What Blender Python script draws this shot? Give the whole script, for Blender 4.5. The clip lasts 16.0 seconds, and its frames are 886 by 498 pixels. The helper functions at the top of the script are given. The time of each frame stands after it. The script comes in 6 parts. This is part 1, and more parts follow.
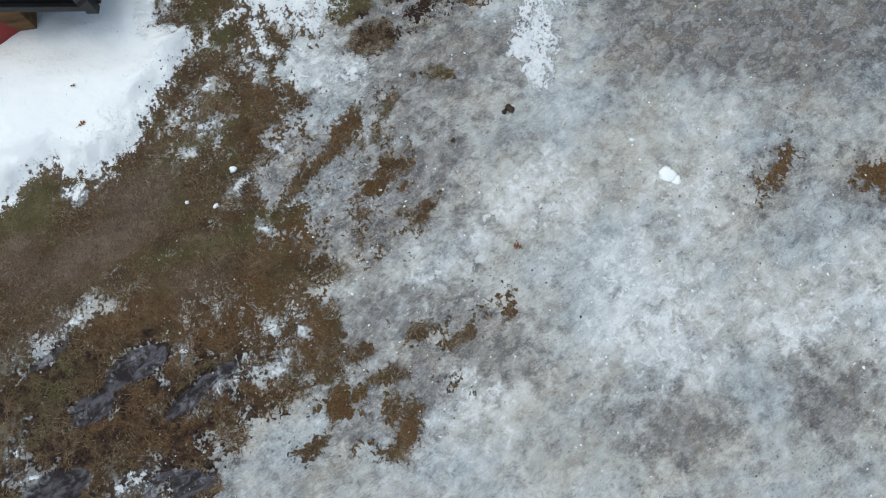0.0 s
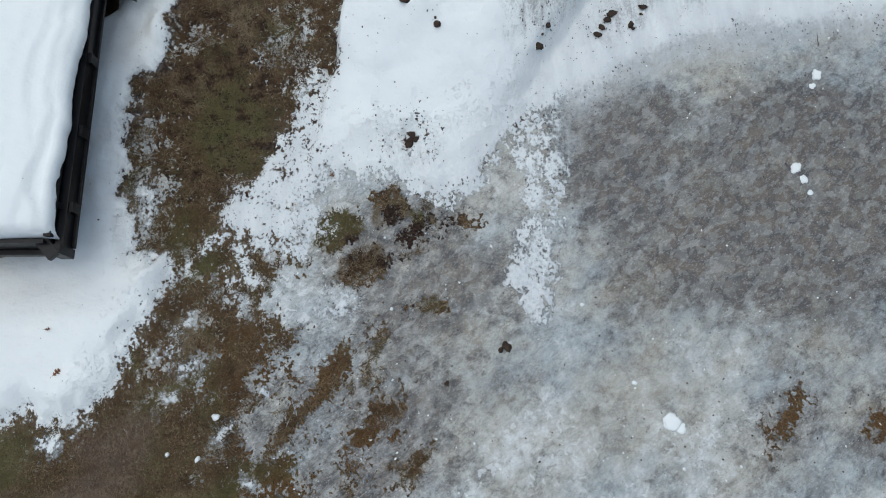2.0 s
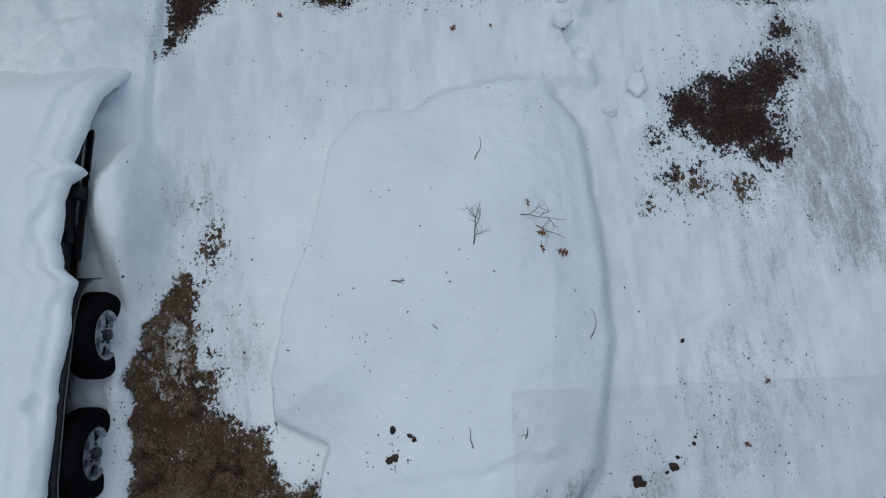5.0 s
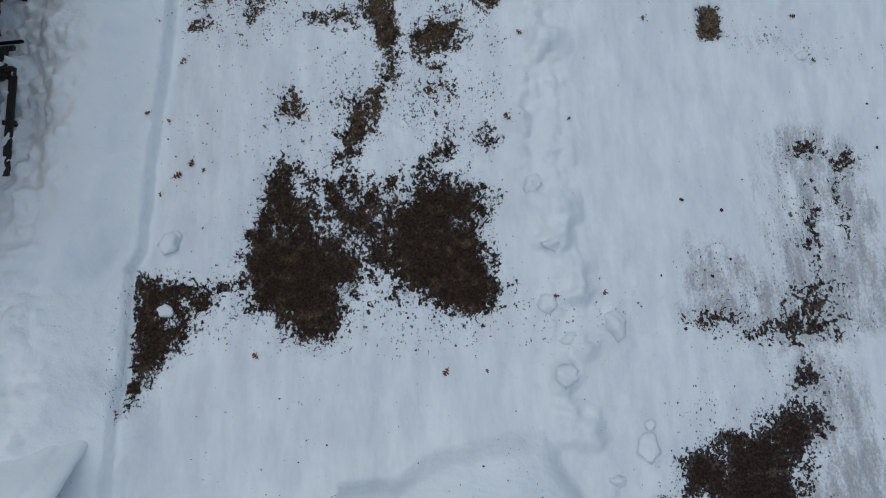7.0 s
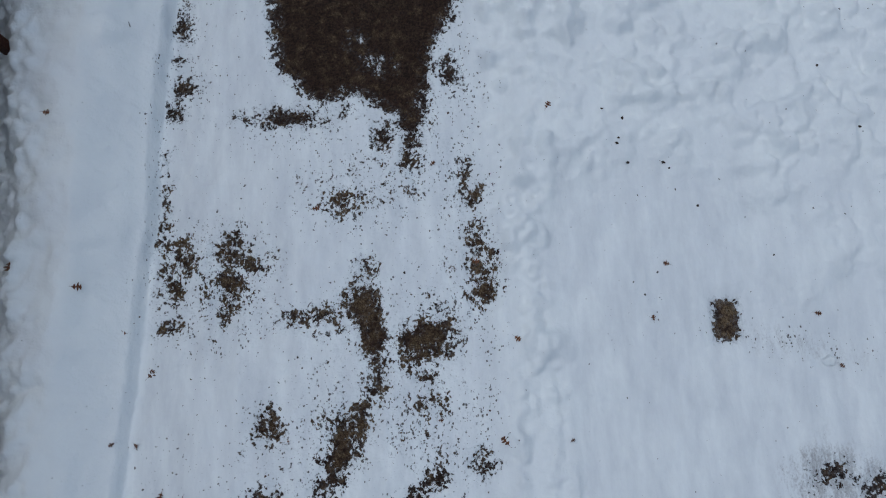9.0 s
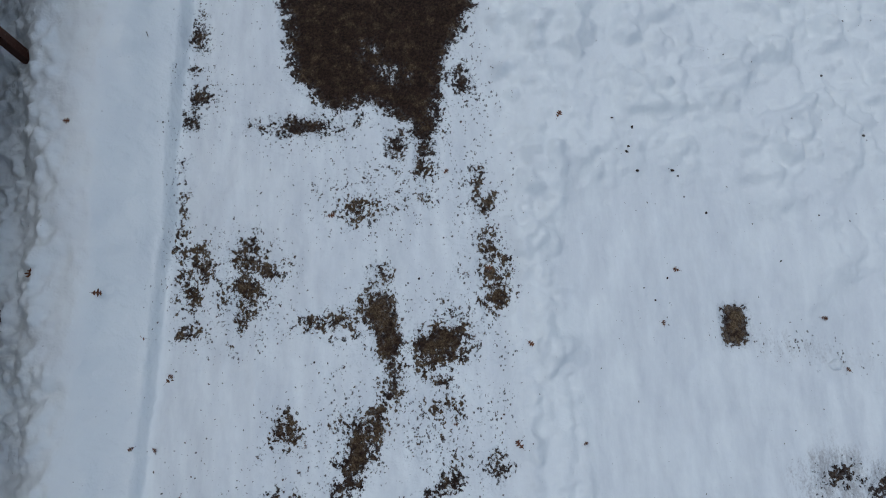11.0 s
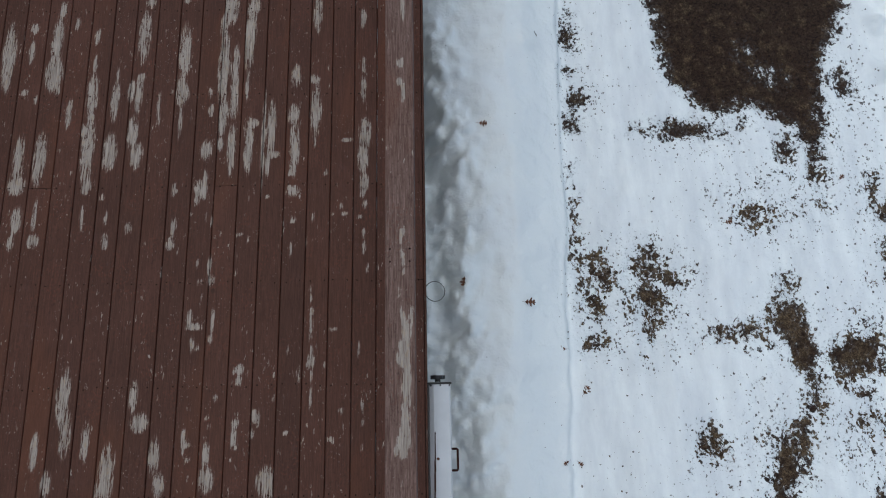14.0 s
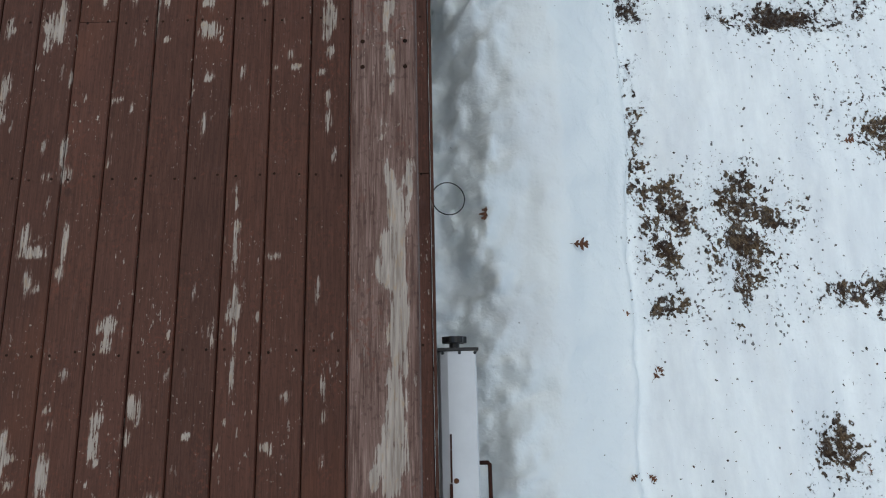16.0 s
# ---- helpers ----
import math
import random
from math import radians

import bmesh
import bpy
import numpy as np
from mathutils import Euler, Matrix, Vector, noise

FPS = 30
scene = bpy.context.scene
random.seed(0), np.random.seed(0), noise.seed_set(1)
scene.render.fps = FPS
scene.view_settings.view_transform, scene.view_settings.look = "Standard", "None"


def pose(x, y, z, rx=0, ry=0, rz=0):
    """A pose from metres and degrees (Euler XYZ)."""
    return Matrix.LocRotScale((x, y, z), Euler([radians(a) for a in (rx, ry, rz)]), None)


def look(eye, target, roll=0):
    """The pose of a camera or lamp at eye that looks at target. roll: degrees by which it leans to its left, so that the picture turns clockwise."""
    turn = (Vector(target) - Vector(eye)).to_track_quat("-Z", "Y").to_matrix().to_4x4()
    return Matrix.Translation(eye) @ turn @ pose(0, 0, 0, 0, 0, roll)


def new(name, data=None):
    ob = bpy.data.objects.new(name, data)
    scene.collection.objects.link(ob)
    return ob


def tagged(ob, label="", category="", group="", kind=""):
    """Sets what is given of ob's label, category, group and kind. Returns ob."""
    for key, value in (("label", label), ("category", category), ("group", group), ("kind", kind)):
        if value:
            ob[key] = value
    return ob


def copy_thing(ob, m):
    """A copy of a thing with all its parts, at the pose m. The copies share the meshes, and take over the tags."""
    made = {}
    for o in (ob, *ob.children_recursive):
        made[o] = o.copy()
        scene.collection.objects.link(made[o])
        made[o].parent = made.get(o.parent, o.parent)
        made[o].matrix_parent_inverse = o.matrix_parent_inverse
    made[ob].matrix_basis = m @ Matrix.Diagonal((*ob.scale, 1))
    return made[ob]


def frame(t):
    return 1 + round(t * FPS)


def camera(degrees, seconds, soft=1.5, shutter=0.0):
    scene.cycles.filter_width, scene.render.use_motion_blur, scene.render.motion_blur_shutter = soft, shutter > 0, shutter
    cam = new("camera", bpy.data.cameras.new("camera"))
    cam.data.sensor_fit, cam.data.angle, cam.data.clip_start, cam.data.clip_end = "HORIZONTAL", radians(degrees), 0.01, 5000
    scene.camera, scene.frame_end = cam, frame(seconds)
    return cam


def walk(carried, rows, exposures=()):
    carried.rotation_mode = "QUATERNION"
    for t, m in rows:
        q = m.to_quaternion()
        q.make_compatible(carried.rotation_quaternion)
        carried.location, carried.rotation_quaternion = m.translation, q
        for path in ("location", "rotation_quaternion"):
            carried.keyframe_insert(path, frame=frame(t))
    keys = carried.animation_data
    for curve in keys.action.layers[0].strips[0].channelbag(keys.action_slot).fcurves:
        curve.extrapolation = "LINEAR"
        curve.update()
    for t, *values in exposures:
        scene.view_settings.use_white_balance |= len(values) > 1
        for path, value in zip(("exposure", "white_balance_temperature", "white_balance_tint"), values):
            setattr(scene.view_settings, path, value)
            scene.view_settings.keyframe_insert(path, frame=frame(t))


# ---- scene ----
cam = camera(68.0, 16.0, 1.1)
SKY, SUN = 0.09, 1.0
PATH = [
    (0, (-0.658, 2.497, 4.927), (-0.637, 2.973, 2.985), 0.3),
    (0.5, (-0.637, 2.878, 4.941), (-0.613, 3.351, 2.998), 0.6),
    (1, (-0.596, 3.352, 4.992), (-0.576, 3.82, 3.048), 0.2),
    (1.5, (-0.564, 3.855, 5.061), (-0.545, 4.327, 3.117), 0.1),
    (2, (-0.534, 4.43, 5.138), (-0.513, 4.896, 3.193), 0.4),
    (2.5, (-0.487, 5.046, 5.205), (-0.467, 5.509, 3.259), 0.3),
    (3, (-0.433, 5.708, 5.258), (-0.412, 6.169, 3.311), 0.3),
    (3.5, (-0.39, 6.411, 5.305), (-0.364, 6.87, 3.358), 0.9),
    (4, (-0.332, 7.11, 5.357), (-0.309, 7.561, 3.408), 0.5),
    (4.5, (-0.283, 7.891, 5.406), (-0.26, 8.332, 3.456), 0.6),
    (4.7, (-0.267, 8.205, 5.427), (-0.243, 8.643, 3.476), 0.6),
    (6.8, (-0.059, 11.472, 5.573), (-0.036, 11.906, 3.62), 0.8),
    (7, (-0.037, 11.78, 5.579), (-0.016, 12.214, 3.626), 0.7),
    (7.5, (0.038, 12.567, 5.598), (0.046, 12.997, 3.645), -1.1),
    (8, (0.087, 13.365, 5.613), (0.092, 13.793, 3.659), -1.5),
    (8.5, (0.163, 14.168, 5.644), (0.162, 14.594, 3.69), -2.5),
    (9, (0.197, 14.575, 5.665), (0.199, 15.011, 3.713), -2.3),
    (9.2, (0.193, 14.626, 5.677), (0.198, 15.06, 3.725), -1.8),
    (11.3, (-0.073, 14.568, 5.765), (-0.053, 15.02, 3.817), -0.1),
    (11.5, (-0.227, 14.601, 5.764), (-0.209, 15.045, 3.814), -0.3),
    (12, (-0.778, 14.648, 5.745), (-0.752, 15.092, 3.795), 0.8),
    (12.5, (-1.475, 14.716, 5.706), (-1.441, 15.155, 3.755), 1.9),
    (13, (-2.25, 14.762, 5.674), (-2.216, 15.2, 3.723), 1.8),
    (13.5, (-3.084, 14.824, 5.636), (-3.049, 15.262, 3.685), 2.0),
    (14, (-3.543, 14.871, 5.613), (-3.507, 15.306, 3.661), 2.3),
    (14.5, (-3.649, 14.873, 5.341), (-3.61, 15.309, 3.39), 2.6),
    (15, (-3.633, 14.849, 4.812), (-3.594, 15.285, 2.86), 2.5),
    (15.5, (-3.605, 14.82, 4.336), (-3.562, 15.254, 2.385), 3.1),
    (16, (-3.611, 14.791, 3.928), (-3.567, 15.226, 1.977), 3.2),
]
LIGHT = [(0.0, 0.55, 6300, 2), (2.5, 0.2, 6250, 2), (3.5, 0.02, 6150, 2), (4.5, -0.3, 5800, 2), (7.0, -0.4, 5770, 3), (9.0, -0.38, 5740, 4), (12.5, -0.25, 5830, 3), (14.0, 0.14, 6000, 2), (16.0, 0.32, 6130, 0)]
walk(cam, [(t, look(eye, target, roll)) for t, eye, target, roll in PATH], LIGHT)

# ---- light: a bright overcast winter sky ----
world = bpy.data.worlds.new("overcast_sky")
scene.world = world
world.use_nodes = True
wnt = world.node_tree
sky = wnt.nodes.new("ShaderNodeTexSky")
sky.sky_type, sky.sun_disc = "NISHITA", False
sky.sun_elevation, sky.sun_rotation = radians(79), radians(299)
sky.air_density, sky.dust_density, sky.ozone_density = 1.0, 3.0, 1.0
wnt.nodes["Background"].inputs["Strength"].default_value = SKY
wnt.links.new(sky.outputs[0], wnt.nodes["Background"].inputs["Color"])
sun = new("sun", bpy.data.lights.new("sun", "SUN"))
sun.data.energy, sun.data.angle, sun.data.color = SUN, radians(110), (1.0, 0.955, 0.88)
sun.matrix_world = look((0, 0, 0), (0.17, -0.095, -1.0))


# ---- node helpers ----
def material(name):
    m = bpy.data.materials.new(name)
    m.use_nodes = True
    return m, m.node_tree, m.node_tree.nodes["Principled BSDF"]


def put(nt, socket, value):
    if isinstance(value, bpy.types.NodeSocket):
        nt.links.new(value, socket)
    elif isinstance(value, tuple) and len(value) == 3:
        socket.default_value = (*value, 1.0)
    else:
        socket.default_value = value


def math_node(nt, op, a, b=0.0, clamp=False):
    n = nt.nodes.new("ShaderNodeMath")
    n.operation, n.use_clamp = op, clamp
    put(nt, n.inputs[0], a)
    put(nt, n.inputs[1], b)
    return n.outputs[0]


def add(nt, a, b):
    return math_node(nt, "ADD", a, b)


def mul(nt, a, b):
    return math_node(nt, "MULTIPLY", a, b)


def attribute(nt, name):
    n = nt.nodes.new("ShaderNodeAttribute")
    n.attribute_name = name
    return n.outputs["Fac"]


def coords(nt, scale=(1, 1, 1), turn=0.0, shift=None):
    tex = nt.nodes.new("ShaderNodeTexCoord")
    n = nt.nodes.new("ShaderNodeMapping")
    if turn:
        n.vector_type, scale = "TEXTURE", tuple(1 / v for v in scale)
    n.inputs["Scale"].default_value = scale
    n.inputs["Rotation"].default_value = (0, 0, radians(turn))
    nt.links.new(tex.outputs["Object"], n.inputs["Vector"])
    if shift is not None:
        nt.links.new(shift, n.inputs["Location"])
    return n.outputs[0]


def noise_node(nt, scale, detail=4.0, rough=0.55, vector=None, distortion=0.0):
    n = nt.nodes.new("ShaderNodeTexNoise")
    n.inputs["Scale"].default_value = scale
    n.inputs["Detail"].default_value = detail
    n.inputs["Roughness"].default_value = rough
    n.inputs["Distortion"].default_value = distortion
    nt.links.new(vector if vector is not None else coords(nt), n.inputs["Vector"])
    return n.outputs["Fac"]


def cells(nt, scale, vector=None, randomness=1.0, feature="F1"):
    n = nt.nodes.new("ShaderNodeTexVoronoi")
    n.feature = feature
    n.inputs["Scale"].default_value = scale
    n.inputs["Randomness"].default_value = randomness
    nt.links.new(vector if vector is not None else coords(nt), n.inputs["Vector"])
    return n.outputs["Distance"]


def ramp(nt, value, low, high, to_low=0.0, to_high=1.0):
    n = nt.nodes.new("ShaderNodeMapRange")
    n.interpolation_type = "SMOOTHSTEP"
    put(nt, n.inputs["Value"], value)
    for key, v in (("From Min", low), ("From Max", high), ("To Min", to_low), ("To Max", to_high)):
        n.inputs[key].default_value = v
    return n.outputs["Result"]


def mix(nt, fac, a, b):
    n = nt.nodes.new("ShaderNodeMix")
    n.data_type = "RGBA"
    put(nt, n.inputs["Factor"], fac)
    put(nt, n.inputs[6], a)
    put(nt, n.inputs[7], b)
    return n.outputs[2]


def bump(nt, height, strength, distance):
    n = nt.nodes.new("ShaderNodeBump")
    n.inputs["Strength"].default_value = strength
    n.inputs["Distance"].default_value = distance
    put(nt, n.inputs["Height"], height)
    return n.outputs[0]


def centred(nt, value, amount):
    return mul(nt, math_node(nt, "SUBTRACT", value, 0.5), amount)


SNOW_WHITE, SNOW_BLUE = (0.87, 0.905, 0.905), (0.825, 0.858, 0.872)


def snow_colour(nt):
    """White snow with soft, slightly blue and grey variation and rare fine specks of dirt."""
    colour = mix(nt, ramp(nt, noise_node(nt, 1.7, 5), 0.35, 0.7), SNOW_WHITE, SNOW_BLUE)
    speck = math_node(nt, "MULTIPLY", ramp(nt, cells(nt, 13.0), 0.075, 0.045), ramp(nt, noise_node(nt, 2.3, 3), 0.5, 0.66))
    speck_fine = math_node(nt, "MULTIPLY", ramp(nt, cells(nt, 34.0), 0.10, 0.05), ramp(nt, noise_node(nt, 1.1, 3), 0.52, 0.7))
    colour = mix(nt, mul(nt, speck, 0.85), colour, (0.09, 0.075, 0.065))
    return mix(nt, mul(nt, speck_fine, 0.6), colour, (0.2, 0.17, 0.15))


def flecks(nt, scale, density, radius, vector):
    """Crisp separate specks: the share of cells that hold one follows the density, and so does its size."""
    n = nt.nodes.new("ShaderNodeTexVoronoi")
    n.inputs["Scale"].default_value = scale
    nt.links.new(vector, n.inputs["Vector"])
    parts = nt.nodes.new("ShaderNodeSeparateColor")
    nt.links.new(n.outputs["Color"], parts.inputs[0])
    room = math_node(nt, "SUBTRACT", density, parts.outputs[0])
    reach = mul(nt, ramp(nt, room, 0.0, 0.35), add(nt, radius * 0.35, mul(nt, parts.outputs[1], radius)))
    return ramp(nt, math_node(nt, "SUBTRACT", n.outputs["Distance"], reach), 0.05, -0.04)


def bent(nt, vector, scale, amount):
    """Coordinates pushed about by noise, for ragged outlines."""
    n = nt.nodes.new("ShaderNodeTexNoise")
    n.inputs["Scale"].default_value, n.inputs["Detail"].default_value = scale, 3.0
    nt.links.new(vector, n.inputs["Vector"])
    v = nt.nodes.new("ShaderNodeVectorMath")
    v.operation = "MULTIPLY_ADD"
    nt.links.new(n.outputs["Color"], v.inputs[0])
    v.inputs[1].default_value = (amount, amount, 0.0)
    nt.links.new(vector, v.inputs[2])
    return v.outputs[0]


def unit(nt, value, gain):
    """Noise about zero with a spread of roughly one at gain 7."""
    return mul(nt, math_node(nt, "SUBTRACT", value, 0.5), gain)


def ground_material():
    m, nt, bsdf = material("winter_ground")
    # turf: matted brown grass with straw and green blades over dark soil
    fine = noise_node(nt, 95.0, 6, 0.75, coords(nt, (1, 0.45, 1), 25))
    fine_b = noise_node(nt, 130.0, 6, 0.75, coords(nt, (0.4, 1, 1), -20))
    tuft = noise_node(nt, 30.0, 5, 0.7, coords(nt, (1, 0.7, 1), 30), 0.6)
    mid = noise_node(nt, 9.0, 7, 0.7)
    broad = noise_node(nt, 1.6, 4)
    turf = mix(nt, ramp(nt, fine, 0.36, 0.66), (0.032, 0.0195, 0.0105), (0.235, 0.162, 0.092))
    turf = mix(nt, mul(nt, ramp(nt, fine_b, 0.54, 0.68), 0.8), turf, (0.36, 0.28, 0.18))
    turf = mix(nt, mul(nt, ramp(nt, tuft, 0.5, 0.66), 0.6), turf, (0.045, 0.027, 0.014))
    turf = mix(nt, mul(nt, ramp(nt, add(nt, attribute(nt, "mauve"), unit(nt, mid, 1.6)), 0.1, 0.9), 0.6), turf, mix(nt, ramp(nt, fine, 0.38, 0.62), (0.085, 0.062, 0.05), (0.29, 0.235, 0.2)))
    turf = mix(nt, mul(nt, ramp(nt, mid, 0.47, 0.62), 0.55), turf, (0.085, 0.042, 0.018))
    turf = mix(nt, mul(nt, attribute(nt, "russet"), add(nt, 0.3, mul(nt, ramp(nt, tuft, 0.36, 0.6), 0.5))), turf, mix(nt, ramp(nt, fine_b, 0.4, 0.62), (0.05, 0.022, 0.008), (0.215, 0.115, 0.04)))
    greens = math_node(nt, "MAXIMUM", ramp(nt, attribute(nt, "green"), 0.0, 0.25), mul(nt, ramp(nt, noise_node(nt, 3.1, 6, 0.65), 0.5, 0.66), 0.4))
    turf = mix(nt, mul(nt, mul(nt, greens, ramp(nt, fine_b, 0.36, 0.58)), mul(nt, math_node(nt, "SUBTRACT", 1.0, attribute(nt, "soil"), True), 0.7)), turf, (0.088, 0.094, 0.032))
    soil = mix(nt, ramp(nt, noise_node(nt, 40, 6, 0.72), 0.38, 0.64), (0.013, 0.0075, 0.0055), (0.06, 0.035, 0.0245))
    # the soil attribute also carries the shade painted under the trailer
    turf = mix(nt, ramp(nt, add(nt, attribute(nt, "soil"), unit(nt, mid, 2.2)), 0.25, 0.75), turf, soil)
    # ice: grey melt ice, frosted white in places and stained brown in others, drawn out along the slope
    drift = coords(nt, (0.75, 1.15, 1), 36)
    cloud = unit(nt, noise_node(nt, 1.9, 8, 0.58, drift, 0.6), 7.0)
    mottle = unit(nt, noise_node(nt, 8.0, 6, 0.6, None, 0.5), 7.0)
    grain = unit(nt, noise_node(nt, 42.0, 6, 0.75, coords(nt, (0.7, 1.1, 1), 36)), 7.0)
    wisp = unit(nt, noise_node(nt, 11.0, 8, 0.68, coords(nt, (0.45, 1.3, 1), 36), 0.7), 7.0)
    crackle = unit(nt, noise_node(nt, 140.0, 4, 0.75), 7.0)
    frost = add(nt, attribute(nt, "frost"), add(nt, mul(nt, cloud, 0.22), add(nt, add(nt, mul(nt, mottle, 0.24), mul(nt, wisp, 0.10)), mul(nt, grain, 0.16))))
    frost = add(nt, frost, mul(nt, crackle, 0.16))
    tone = ramp(nt, noise_node(nt, 1.3, 6, 0.65, drift), 0.36, 0.64)
    ice = mix(nt, ramp(nt, frost, -0.7, 0.12), mix(nt, tone, (0.07, 0.078, 0.09), (0.125, 0.104, 0.08)), mix(nt, tone, (0.34, 0.385, 0.405), (0.41, 0.395, 0.345)))
    ice = mix(nt, ramp(nt, frost, 0.1, 1.12), ice, (0.8, 0.83, 0.835))
    stain_noise = add(nt, mul(nt, unit(nt, noise_node(nt, 3.4, 9, 0.7), 7.0), 0.3), add(nt, mul(nt, mottle, -0.22), mul(nt, grain, -0.14)))
    stain = add(nt, attribute(nt, "stain"), stain_noise)
    tan = mix(nt, ramp(nt, add(nt, mul(nt, mottle, 0.7), mul(nt, grain, 0.5)), -1.1, 1.1), (0.045, 0.047, 0.055), (0.18, 0.15, 0.118))
    ice = mix(nt, mul(nt, ramp(nt, stain, 0.0, 0.8), 0.85), ice, tan)
    grit = math_node(nt, "MULTIPLY", ramp(nt, cells(nt, 16.0, coords(nt, (1, 1, 1), 10)), 0.22, 0.09), ramp(nt, stain, -0.1, 0.45))
    grit = math_node(nt, "MULTIPLY", grit, ramp(nt, grain, -0.3, 0.8))
    ice = mix(nt, mul(nt, grit, 0.9), ice, (0.06, 0.042, 0.028))
    pits = math_node(nt, "MULTIPLY", ramp(nt, cells(nt, 9.0), 0.10, 0.05), ramp(nt, noise_node(nt, 2.3, 4), 0.45, 0.6))
    ice = mix(nt, mul(nt, pits, 0.8), ice, (0.06, 0.045, 0.035))
    chips = math_node(nt, "MULTIPLY", ramp(nt, cells(nt, 19.0), 0.16, 0.10), ramp(nt, noise_node(nt, 1.3, 5), 0.55, 0.68))
    ice = mix(nt, mul(nt, chips, 0.4), ice, (0.8, 0.83, 0.85))
    blotch = math_node(nt, "MULTIPLY", ramp(nt, noise_node(nt, 15.0, 7, 0.7, coords(nt, (0.8, 1.15, 1), 36), 0.4), 0.55, 0.66), ramp(nt, noise_node(nt, 2.1, 5, 0.65), 0.44, 0.6))
    ice = mix(nt, mul(nt, blotch, 0.62), ice, mix(nt, tone, (0.10, 0.10, 0.105), (0.115, 0.088, 0.062)))
    crust = math_node(nt, "MULTIPLY", ramp(nt, noise_node(nt, 13.0, 7, 0.62, None, 0.6), 0.57, 0.60), ramp(nt, add(nt, attribute(nt, "frost"), mul(nt, cloud, 0.22)), 0.12, 0.5))
    ice = mix(nt, mul(nt, crust, 0.7), ice, (0.82, 0.85, 0.86))
    dots = math_node(nt, "MULTIPLY", ramp(nt, cells(nt, 24.0), 0.2, 0.13), ramp(nt, noise_node(nt, 2.6, 6, 0.7), 0.53, 0.62))
    ice = mix(nt, mul(nt, dots, 0.75), ice, (0.06, 0.043, 0.03))
    fleck = ramp(nt, add(nt, mul(nt, grain, 0.5), mul(nt, crackle, 0.6)), 0.35, 1.3)
    ice = mix(nt, mul(nt, fleck, 0.3), ice, (0.105, 0.098, 0.09))
    # thin plates of refrozen ice with hard edges, and gritty glitter
    plate = unit(nt, noise_node(nt, 6.5, 3, 0.5, bent(nt, drift, 20.0, 0.05), 0.3), 7.0)
    plate_b = unit(nt, noise_node(nt, 17.0, 3, 0.5, bent(nt, drift, 45.0, 0.03), 0.3), 7.0)
    plates = add(nt, mul(nt, ramp(nt, plate, 0.22, 0.30), 0.5), mul(nt, ramp(nt, plate_b, 0.3, 0.38), 0.5))
    ice = mix(nt, mul(nt, plates, 0.24), ice, (0.74, 0.775, 0.775))
    pool = math_node(nt, "MULTIPLY", ramp(nt, plate, -0.4, -0.55), ramp(nt, cloud, 0.3, -0.6))
    ice = mix(nt, mul(nt, pool, 0.4), ice, mix(nt, tone, (0.17, 0.185, 0.19), (0.21, 0.19, 0.155)))
    glitter = unit(nt, noise_node(nt, 85.0, 3, 0.6, coords(nt, (0.6, 1.2, 1), 36)), 7.0)
    ice = mix(nt, mul(nt, ramp(nt, glitter, 0.3, 1.2), 0.22), ice, (0.8, 0.83, 0.83))
    ice = mix(nt, mul(nt, ramp(nt, glitter, -0.4, -1.3), 0.25), ice, (0.11, 0.105, 0.098))
    # covers: ice over turf, snow over both, with ragged edges
    ragged = bent(nt, coords(nt, (1.1, 0.9, 1), 4), 30.0, 0.035)
    clumps = unit(nt, noise_node(nt, 8.5, 3, 0.5, ragged, 0.3), 7.0)
    crumbs = unit(nt, noise_node(nt, 32.0, 2, 0.5, ragged, 0.3), 7.0)
    torn = add(nt, add(nt, mul(nt, clumps, 0.75), mul(nt, crumbs, 0.8)), mul(nt, unit(nt, noise_node(nt, 65.0, 2, 0.5), 7.0), 0.3))
    rag = attribute(nt, "rag")
    ice_edge = add(nt, attribute(nt, "ice"), mul(nt, add(nt, torn, mul(nt, unit(nt, noise_node(nt, 3.6, 7, 0.66, drift), 7.0), 0.7)), 0.12))
    ice_on = ramp(nt, ice_edge, -0.025, 0.02)
    snow_edge = add(nt, attribute(nt, "snow"), mul(nt, torn, rag))
    # dark bits of turf poking through thin snow, in rows along the shoveller's strokes
    rows = unit(nt, noise_node(nt, 4.0, 4, 0.6, coords(nt, (2.6, 0.55, 1), 3.0)), 7.0)
    density = mul(nt, attribute(nt, "speck"), add(nt, 0.5, mul(nt, rows, 0.45)))
    poke = math_node(nt, "MAXIMUM", flecks(nt, 17.0, mul(nt, density, 0.4), 0.28, bent(nt, ragged, 55.0, 0.03)), flecks(nt, 46.0, mul(nt, density, 0.95), 0.34, bent(nt, ragged, 90.0, 0.014)))
    snow_on = ramp(nt, math_node(nt, "DIVIDE", snow_edge, add(nt, 1.0, mul(nt, attribute(nt, "soft"), 16.0))), -0.008, 0.006)
    snow_on = mul(nt, snow_on, math_node(nt, "SUBTRACT", 1.0, mul(nt, poke, 0.86), True))
    colour = mix(nt, mul(nt, ice_on, 0.95), turf, ice)
    glazed = ramp(nt, add(nt, attribute(nt, "glaze"), add(nt, mul(nt, mottle, 0.14), mul(nt, grain, 0.1))), 0.35, 0.65)
    colour = mix(nt, mul(nt, glazed, 0.9), colour, mix(nt, ramp(nt, add(nt, wisp, mul(nt, mottle, 0.6)), -0.6, 1.2), (0.03, 0.026, 0.028), (0.15, 0.145, 0.165)))
